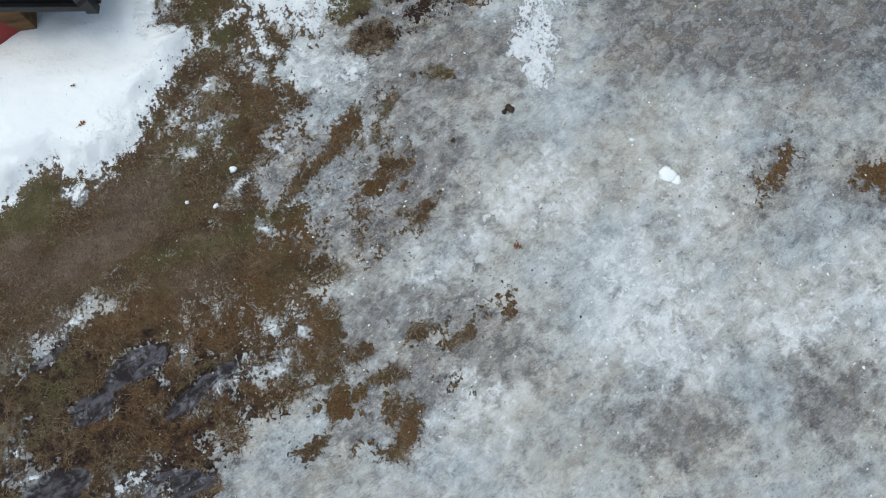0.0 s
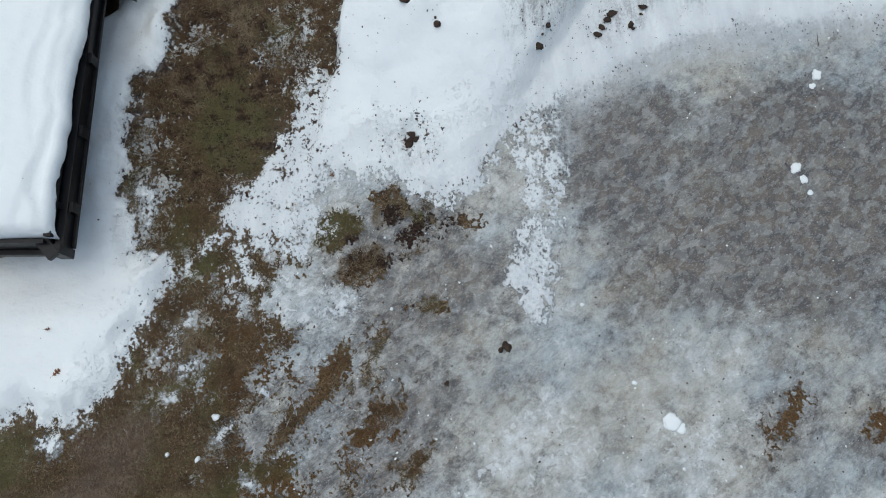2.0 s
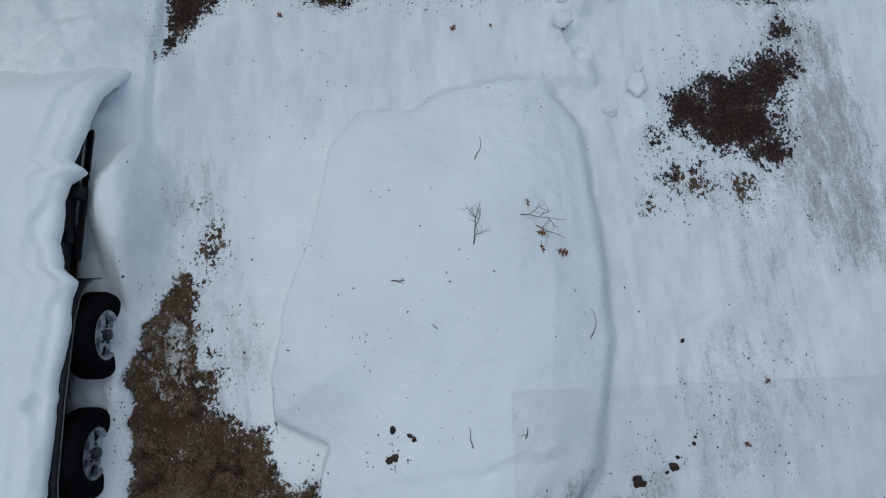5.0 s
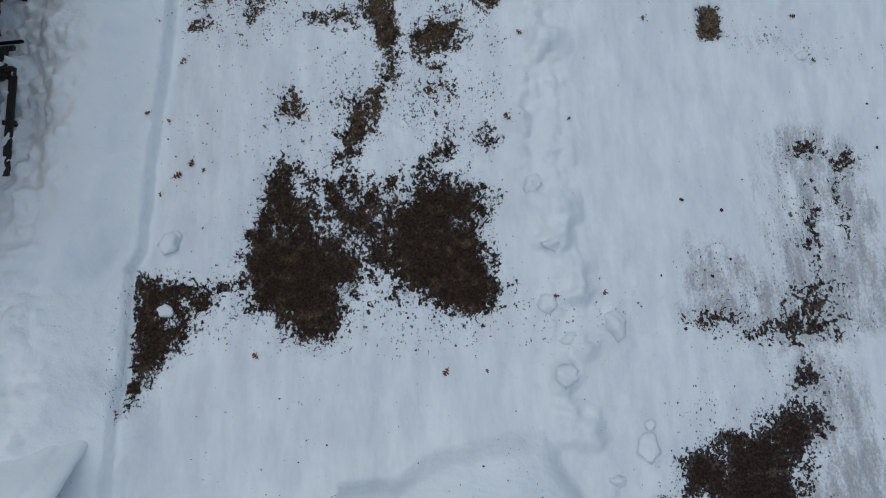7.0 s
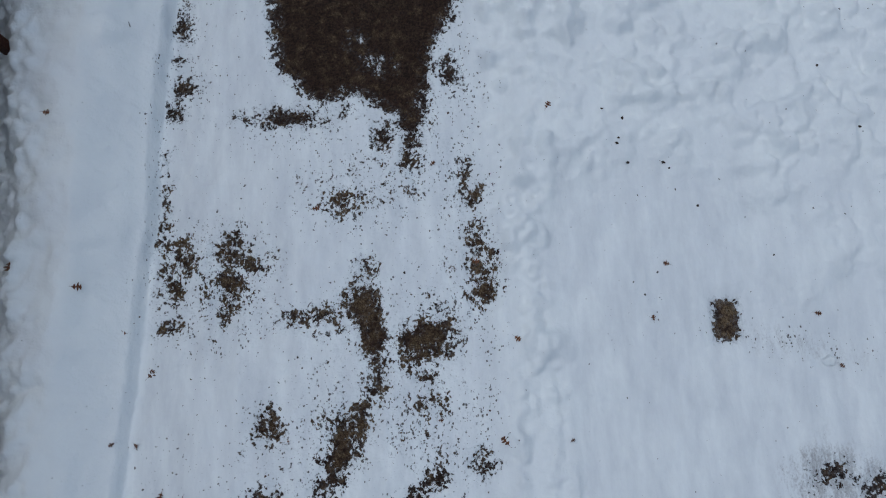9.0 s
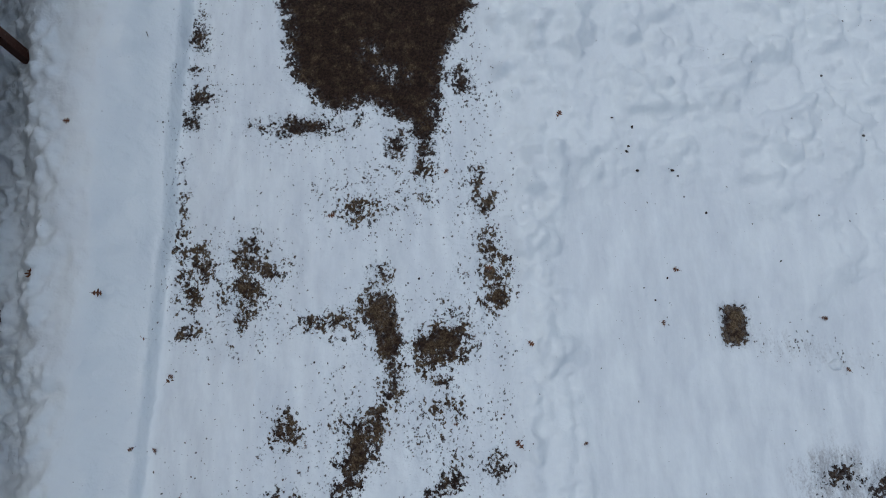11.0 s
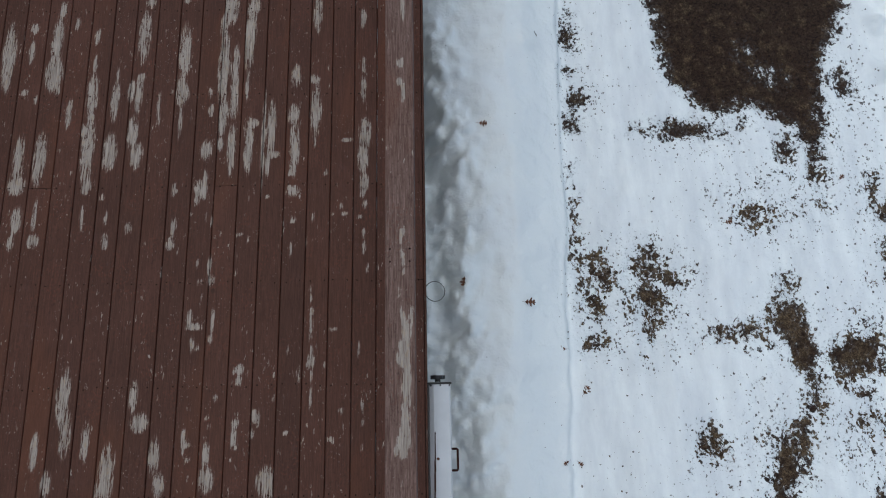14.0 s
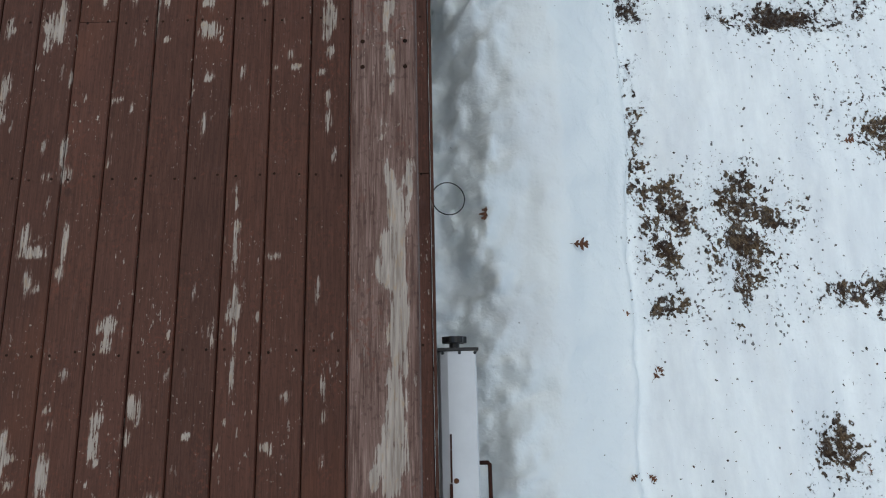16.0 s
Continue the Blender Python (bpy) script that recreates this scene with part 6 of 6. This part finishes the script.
def far_density(x, y):
    thin = smooth(patches(x, y, THIN), -0.3, 0.1)
    clot = np.clip(fbm(x, y, 1.7, 4, 403) * 2.0 + 0.1, 0, 1)
    lane = smooth(x, -2.5, -2.3) * smooth(x, 0.9, 0.6)
    return np.clip(0.05 + 0.5 * clot + 0.45 * thin, 0, 1) * (0.18 + 0.82 * np.maximum(lane, thin)) * np.where(x < -2.5, 0.12, 1.0)


def on_ice(x, y):
    _, snow, ice, _, _, stain, *_ = cover(x, y)
    return np.where((ice > 0.0) & (snow < 0.02), np.clip(0.12 + 1.6 * fbm(x, y, 1.5, 4, 411) + 0.5 * stain, 0, 1), 0)


def chips_on_ice(x, y):
    _, snow, ice, *_ = cover(x, y)
    return np.where((ice > -0.15) & (snow < 0.02), np.clip(0.06 + 2.2 * fbm(x, y, 1.1, 4, 421) + 0.35 * smooth(ice, 0.5, 0.0), 0, 1), 0)


crumbs("ice_crumbs", 9000, -2.6, 4.2, 1.5, 7.6, 31, "bark, leaf and soil crumbs frozen on the ice", on_ice)
crumbs("ice_chips", 4500, -2.8, 4.2, 1.5, 7.6, 32, "white chips and crumbs of ice", chips_on_ice, "snow", 1.25)
crumbs("near_crumbs", 7500, -4.2, 4.0, 2.0, 10.8, 21, "bark crumbs and soil strewn on snow and ice", near_density)
crumbs("far_crumbs", 20000, -3.5, 4.6, 10.8, 18.9, 22, "dark leaf crumbs strewn over thin snow", far_density)


def oak_leaf(name, length, curl, seed):
    """A dry oak leaf: deep rounded lobes either side of a stalk, cupped and curled."""
    r = random.Random(seed)
    bm = bmesh.new()
    half = [(0.02, 0.03), (0.14, 0.06), (0.24, 0.22), (0.34, 0.25), (0.34, 0.08), (0.42, 0.06), (0.55, 0.38), (0.68, 0.44), (0.60, 0.12), (0.68, 0.07), (0.84, 0.26), (0.93, 0.24), (0.86, 0.07), (0.96, 0.05)]
    spine = [bm.verts.new((t * length, 0, 0.02 * length + curl * length * (t - 0.5) ** 2)) for t, _ in half]
    tip = bm.verts.new((1.02 * length, 0, 0.02 * length + curl * length * 0.27))
    for side in (-1, 1):
        rim = [bm.verts.new((t * length + r.uniform(-0.02, 0.02) * length, side * w * length * r.uniform(0.8, 1.15), 0.02 * length + curl * length * ((t - 0.5) ** 2 + 1.6 * w * w * r.uniform(0.5, 1.5)))) for t, w in half]
        for k in range(len(half) - 1):
            bm.faces.new((spine[k], spine[k + 1], rim[k + 1], rim[k]))
        bm.faces.new((spine[-1], tip, rim[-1]))
    bmesh.ops.recalc_face_normals(bm, faces=bm.faces)
    tube(bm, [(0.02 * length, 0, 0.03 * length), (-0.18 * length, 0.02 * length, 0.05 * length), (-0.36 * length, -0.02 * length, 0.02 * length)], 0.012 * length, 5)
    return part(name, bm, MAT["leaf"])


LEAVES_NEAR = [(-3.42, 4.76), (-3.51, 5.11), (0.01, 3.69), (2.37, 8.66), (2.18, 8.18), (-2.65, 11.67), (-1.55, 12.13), (0.99, 12.56), (1.37, 12.56), (0.98, 11.81), (-2.31, 14.9), (-2.33, 14.83), (-2.17, 13.91), (-2.08, 13.78), (-2.34, 13.74), (-2.44, 13.56), (1.97, 15.12), (0.77, 15.04), (0.03, 12.0), (0.36, 11.94)]
LEAVES_FAR = [(1.18, 17.05), (2.16, 15.6), (1.18, 14.16), (0.67, 14.16), (0.1, 14.38), (3.53, 14.66), (3.34, 15.13), (-2.42, 14.3), (-2.82, 15.57), (-3.11, 17.05), (-2.47, 15.2), (-2.52, 14.32), (-3.29, 15.78), (-1.35, 6.3), (0.12, 16.6), (-0.95, 16.25), (0.45, 15.72), (-1.15, 14.25), (-0.55, 13.6), (0.56, 9.76), (0.48, 10.05), (0.69, 9.72), (0.53, 9.85)]
rng = random.Random(8)
kinds = [oak_leaf("oak_leaf", 0.085, 0.35, 1), oak_leaf("oak_leaf", 0.07, 0.7, 2), oak_leaf("oak_leaf", 0.10, 0.2, 3)]
for n, (x, y) in enumerate(LEAVES_NEAR + LEAVES_FAR):
    m = pose(x, y, height(x, y) + 0.004, rng.uniform(-12, 12), rng.uniform(-12, 12), rng.uniform(0, 360))
    leaf = kinds[n] if n < 3 else copy_thing(kinds[n % 3], m)
    leaf.matrix_basis = m
    leaf.scale = [1.25 if (x, y) == (-2.82, 15.57) else rng.uniform(0.58, 0.9)] * 3
    tagged(leaf, "curled dry brown oak leaf lying on the snow", "leaf", "fallen oak leaves")


def twig(name, length, forks, seed, label):
    """A bare twig with side shoots."""
    r = random.Random(seed)
    bm = bmesh.new()

    def shoot(at, turn, reach, thick, level):
        pts, p = [Vector(at)], Vector(at)
        for _ in range(5):
            turn += r.uniform(-0.35, 0.35)
            p = p + Vector((math.cos(turn), math.sin(turn), r.uniform(-0.12, 0.16))) * reach / 5
            p.z = max(p.z, 0.002)
            pts.append(p.copy())
        tube(bm, pts, [thick * (1 - 0.14 * k) for k in range(6)], 6)
        if level:
            for k in range(forks):
                shoot(pts[1 + k % 4], turn + r.choice((-1, 1)) * r.uniform(0.5, 1.1), reach * r.uniform(0.35, 0.6), thick * 0.7, level - 1)

    shoot((0, 0, 0.006), 0.0, length, 0.0042, 1 if forks < 3 else 2)
    return part(name, bm, MAT["twig"], None, "", True)


for n, (x, y, turn, long, forks) in enumerate([(0.04, 9.74, 80, 0.34, 3), (0.5, 7.96, 115, 0.26, 3), (0.92, 9.06, 38, 0.25, 0), (-1.38, 9.06, -20, 0.2, 0), (-0.57, 9.51, -25, 0.18, 2), (0.41, 9.98, 10, 0.34, 3), (0.53, 9.9, -50, 0.24, 2), (0.09, 10.43, 88, 0.2, 0), (-0.03, 8.3, 100, 0.15, 0), (0.35, 8.35, 70, 0.12, 1), (-0.25, 9.15, 150, 0.07, 1), (2.85, 7.35, 80, 0.15, 0), (-2.53, 17.95, 95, 0.25, 0)]):
    t = twig("twig", long, forks, 50 + n, "")
    t.matrix_world = pose(x, y, height(x, y) + 0.003, 0, 0, turn)
    tagged(t, "bare forked brown twig on the snow" if forks else "thin straight brown stem on the snow", "twig", "fallen twigs")


def lump(name, size, mat, seed, flat=0.6, detail=2):
    r = random.Random(seed)
    bm = bmesh.new()
    bmesh.ops.create_icosphere(bm, subdivisions=detail, radius=size)
    off = Vector((r.uniform(0, 90), r.uniform(0, 90), 0))
    for v in bm.verts:
        k = 1 + 0.55 * noise.noise(v.co / size * 1.1 + off) + 0.25 * noise.noise(v.co / size * 2.9 + off)
        v.co = Vector((v.co.x * k, v.co.y * k * 0.8, v.co.z * k * flat))
    return part(name, bm, mat, None, "", True)


CLODS = [(1.75, 9.03), (1.75, 8.27), (1.73, 8.22), (1.6, 8.12), (1.56, 8.05), (1.51, 8.01), (1.3, 7.94), (1.26, 7.96), (1.35, 7.76), (1.33, 7.69), (1.22, 7.58), (1.24, 7.55), (1.07, 7.7), (1.03, 7.64), (0.97, 7.57), (0.93, 7.5), (-0.01, 4.86), (-0.06, 4.84), (-0.73, 5.21), (-0.49, 4.6)]
CLODS_HEAP = [(-0.59, 8.26), (-0.63, 8.24), (-0.48, 8.41), (-0.45, 8.38), (-0.47, 7.51), (-0.46, 7.46), (-0.7, 7.73), (-0.71, 7.65), (-0.69, 7.68), (-0.6, 8.45), (-0.8, 7.93), (-0.7, 6.62), (-0.67, 6.58), (-0.72, 6.55), (0.42, 7.42), (0.47, 7.5), (0.38, 7.33)]
CLODS_FAR = [(1.81, 16.75), (1.79, 16.7), (1.88, 16.53), (2.2, 16.52), (3.94, 16.74), (3.68, 17.36), (1.67, 17.01), (1.85, 16.92), (2.46, 16.11), (2.13, 13.38), (1.88, 12.71), (2.04, 12.25), (2.47, 13.27), (2.49, 12.83), (2.32, 12.69), (3.93, 14.23), (4.01, 14.09), (3.96, 13.81)]
rng = random.Random(15)
shapes = [lump("dirt_clod", 0.03, MAT["clod"], k, 0.4) for k in range(4)]
for n, (x, y) in enumerate(CLODS + CLODS_HEAP + CLODS_FAR):
    k = rng.uniform(0.3, 0.6) if y > 8.5 else rng.uniform(0.5, 1.3) ** 1.3
    m = pose(x, y, height(x, y) + 0.008 * k, rng.uniform(-20, 20), rng.uniform(-20, 20), rng.uniform(0, 360))
    clod = shapes[n] if n < 4 else copy_thing(shapes[n % 4], m)
    clod.matrix_basis = m
    clod.scale = (k * rng.uniform(0.8, 1.3), k, k)
    tagged(clod, "dark clod of frozen soil on the snow", "clod", "scattered soil clods")

BLOCKS = [(1.62, 11.31, 0.1), (1.66, 11.48, 0.05), (1.35, 11.06, 0.06), (-2.33, 13.14, 0.09), (-2.28, 13.2, 0.06), (1.45, 12.3, 0.11), (-2.35, 12.56, 0.06), (0.88, 12.5, 0.09), (0.95, 13.0, 0.08), (0.82, 13.55, 0.08), (0.98, 11.9, 0.1), (1.05, 12.2, 0.07), (3.4, 14.72, 0.05)]
shapes = [lump("snow_block", 1.0, MAT["snow"], 60 + k, 0.55, 3) for k in range(3)]
for n, (x, y, size) in enumerate(BLOCKS):
    m = pose(x, y, height(x, y) + 0.15 * size, 0, 0, rng.uniform(0, 360))
    block = shapes[n] if n < 3 else copy_thing(shapes[n % 3], m)
    block.matrix_basis = m
    block.scale = (size, size, size)
    tagged(block, "rounded block of white snow", "snow block", "tumbled snow blocks")

for n, (x, y, size) in enumerate([(-2.246, 4.417, 0.032), (-2.369, 4.117, 0.024), (-2.60, 4.16, 0.018), (-0.90, 5.19, 0.015), (0.95, 4.55, 0.02), (0.60, 5.17, 0.017)]):
    nugget = lump("ice_nugget", size, MAT["snow"], 80 + n, 0.8)
    nugget.matrix_world = pose(x, y, height(x, y) + 0.4 * size, 0, 0, 40 * n)
    tagged(nugget, "small white lump of ice on the grass", "ice lump", "ice lumps on the lawn")


# crusts of white ice frozen to the drive
for n, (x, y, size, turn) in enumerate([(1.2, 4.25, 0.075, 20), (1.27, 4.2, 0.045, 60), (2.79, 7.08, 0.05, 60), (2.74, 6.98, 0.03, 10), (2.47, 6.24, 0.05, 40), (2.52, 6.14, 0.035, 80), (2.55, 6.02, 0.025, 0)]):
    crust = lump("ice_crust", size, MAT["snow"], 120 + n, 0.16, 3)
    crust.matrix_world = pose(x, y, height(x, y) + 0.004, 0, 0, turn)
    tagged(crust, "thin jagged crust of white ice on the grey ice", "ice crust", "ice crusts on the drive")


# ---- under the deck ----
def log(name, radius, length, seed, split):
    """A firewood log with rough bark and pale ends, some split to a wedge."""
    r = random.Random(seed)
    bm = bmesh.new()
    sides = 14
    rings = []
    for k in range(5):
        ring = []
        for s in range(sides):
            a = 2 * math.pi * s / sides
            q = radius * (1 + 0.14 * noise.noise(Vector((math.cos(a) * 1.5 + seed, math.sin(a) * 1.5, k * 0.5))))
            if split and 0.2 < a < 2.9:
                q = radius * 0.25 / max(0.25, abs(math.sin(a)))
            ring.append(bm.verts.new((-length * k / 4, q * math.cos(a), q * math.sin(a))))
        rings.append(ring)
    for a, b in zip(rings, rings[1:]):
        for s in range(sides):
            bm.faces.new((a[s], a[(s + 1) % sides], b[(s + 1) % sides], b[s]))
    bm.faces.new(rings[-1])
    bmesh.ops.recalc_face_normals(bm, faces=bm.faces)
    body = part(name, bm, MAT["log_bark"])
    cut = bmesh.new()
    face = cut.faces.new([cut.verts.new(v) for v in [(0.001, 0.985 * radius * math.cos(2 * math.pi * s / sides) * (0.97 if not split else 0.8), 0.93 * radius * math.sin(2 * math.pi * s / sides) * (1 if not split or s > 6 else 0.3)) for s in range(sides)]])
    out = bmesh.ops.extrude_face_region(cut, geom=[face])["geom"]
    bmesh.ops.translate(cut, vec=(0.006, 0, 0), verts=[g for g in out if isinstance(g, bmesh.types.BMVert)])
    bmesh.ops.recalc_face_normals(cut, faces=cut.faces)
    part("cut_end", cut, MAT["log_wood"], body, "pale sawn end")
    return body


for n, (x, y, z, radius, turn, split) in enumerate([(-3.84, 16.12, 0.36, 0.11, -6, True), (-3.92, 15.86, 0.34, 0.10, 5, False), (-3.9, 15.64, 0.36, 0.09, -20, True), (-3.86, 15.36, 0.28, 0.13, 3, False), (-4.0, 15.98, 0.17, 0.10, 2, False), (-4.0, 15.74, 0.15, 0.11, -4, False), (-3.98, 15.5, 0.14, 0.1, 0, False), (-4.02, 16.25, 0.16, 0.1, 0, False), (-3.95, 15.17, 0.2, 0.11, 8, False)]):
    piece = log("firewood_log", radius, 0.5, 200 + n, split)
    piece.matrix_world = pose(x + (-0.09, 0.05, -0.02, 0.0, 0.06, -0.05, 0.03, 0.0, 0.04)[n], y, z, 67 * n, 4 - 3 * (n % 4), turn + 7 * (n % 3) - 7)
    tagged(piece, "dark-barked firewood log with a pale end under the deck" if not split else "split firewood log showing orange wood under the deck", "firewood", "firewood stack")

plank_piece = part("loose_board", a_box(-4.6, -3.78, -0.05, 0.05, 0, 0.03), MAT["grey_wood"])
plank_piece.matrix_world = pose(0, 15.12, 0.36, 0, -4, 0)
tagged(plank_piece, "grey weathered board lying on the firewood", "board")
label = part("tag", a_box(-0.035, 0.035, -0.02, 0.02, 0.0305, 0.0315, bevel=0.0004), MAT["white_paint"], plank_piece, "small white paper tag")
label.location = (-3.98, 0.0, 0)
sled = part("red_board", a_box(-4.5, -3.82, -0.06, 0.06, 0, 0.025), MAT["red"])
sled.matrix_world = pose(0, 14.93, 0.33, 12, -6, 0)
tagged(sled, "faded red painted board sticking out of the snow", "board")

# a pallet leaning under the deck's edge: long boards with snow between them, a cross board at its head
pallet = holder("wooden_pallet", pose(-4.02, 14.2, 0.26, 0, -5, 2), "weathered grey wooden pallet with snow in its gaps", "pallet")
for u0, u1, v1 in ((-0.47, -0.36, 0.40), (-0.33, -0.22, 0.41), (-0.19, -0.04, 0.40), (0.13, 0.21, 0.39), (0.33, 0.40, 0.42)):
    part("board", a_box(u0, u1, -0.5, v1, 0.001, 0.02), MAT["grey_wood"], pallet)
part("head_board", a_box(-0.5, 0.39, 0.425, 0.495, 0.004, 0.024), MAT["grey_wood"], pallet)
for v in (-0.45, 0.0, 0.43):
    part("stringer", a_box(-0.48, 0.38, v - 0.02, v + 0.02, -0.09, 0.0), MAT["grey_wood"], pallet)
for k, (u0, u1, v1) in enumerate(((-0.035, 0.125, 0.36), (0.215, 0.325, 0.2))):
    clump = bmesh.new()
    bmesh.ops.create_icosphere(clump, subdivisions=4, radius=1.0)
    for v in clump.verts:
        q = 1 + 0.16 * noise.noise(v.co * 2.2 + Vector((3.0 * k, 1, 0)))
        taper = 1.0 if k == 0 else 0.62 - 0.38 * v.co.y
        v.co = Vector(((u0 + u1) / 2 + v.co.x * q * taper * (u1 - u0) / 2, (v1 - 0.55) / 2 + v.co.y * q * (v1 + 0.55) / 2, -0.03 + 0.05 * v.co.z * q))
    lump_of_snow = part("snow_in_gap", clump, MAT["snow"], None, "", True)
    lump_of_snow.matrix_world = pallet.matrix_world
    tagged(lump_of_snow, "white snow lying between the boards of the pallet", "snow", "snow in the pallet")
crate = holder("slatted_crate", pose(-4.02, 14.78, 0.31, 0, -4, 2), "dark slatted wooden crate under the deck edge", "crate")
for u0, u1 in ((-0.42, -0.3), (-0.28, -0.16), (-0.08, 0.09), (0.19, 0.31)):
    part("slat", a_box(u0, u1, -0.11, 0.11, 0.001, 0.016), MAT["grey_wood"], crate)
for v in (-0.1, 0.1):
    part("batten", a_box(-0.42, 0.35, v - 0.022, v + 0.022, -0.028, -0.0005), MAT["grey_wood"], crate)
part("base_board", a_box(-0.42, 0.33, -0.1, 0.1, -0.15, -0.13), MAT["grey_wood"], crate)
bar = part("angle_iron", a_box(-0.7, 0.0, -0.012, 0.012, 0, 0.024), MAT["black_steel"])
bar.matrix_world = pose(-3.58, 14.93, 0.345, 0, -3, 2)
tagged(bar, "black iron bar poking out over the snow", "bar")

hoop = bmesh.new()
ring = [(0.062 * math.cos(2 * math.pi * k / 28), 0.062 * math.sin(2 * math.pi * k / 28), 0) for k in range(29)]
tube(hoop, ring, 0.0022, 6, False)
tube(hoop, [(-0.06, 0.0, 0.0), (-0.10, 0.01, -0.01)], 0.003, 6)
bracket = part("wire_hoop", hoop, MAT["plastic"])
bracket.matrix_world = pose(-3.53, 15.5, 1.6, 0, 12, 0)
tagged(bracket, "thin black wire hoop bracketed to the deck rim", "wire hoop")

# ---- beside the trailer's tail: a timber block and a red panel ----
timber = part("timber_block", a_box(-0.16, 0.16, -0.14, 0.14, 0.0, 0.28, bevel=0.02), MAT["log_wood"])
timber.matrix_world = pose(-4.1, 5.84, 0.02, 0, 0, 8)
tagged(timber, "pale cracked timber block beside the trailer", "timber")
panel = part("red_sheet", a_box(-0.3, 0.3, -0.02, 0.02, 0.0, 0.3, bevel=0.006), MAT["red"])
panel.matrix_world = pose(-4.2, 5.6, 0.0, -12, 0, 42)
tagged(panel, "dark red painted metal sheet standing in the snow", "metal sheet")

# ---- an unseen wall added behind the deck to block the sky and shade it ----
shade_wall = new("house_wall", bpy.data.meshes.new("house_wall"))
bm = a_box(-8.0, -7.7, 10.0, 23.0, -0.1, 2.9, bevel=0.01)
bm.to_mesh(shade_wall.data)
bm.free()
shade_wall.data.materials.append(MAT["grey_wood"])
tagged(shade_wall, "plain unseen wall added behind the deck to shade it", "wall", kind="structure")
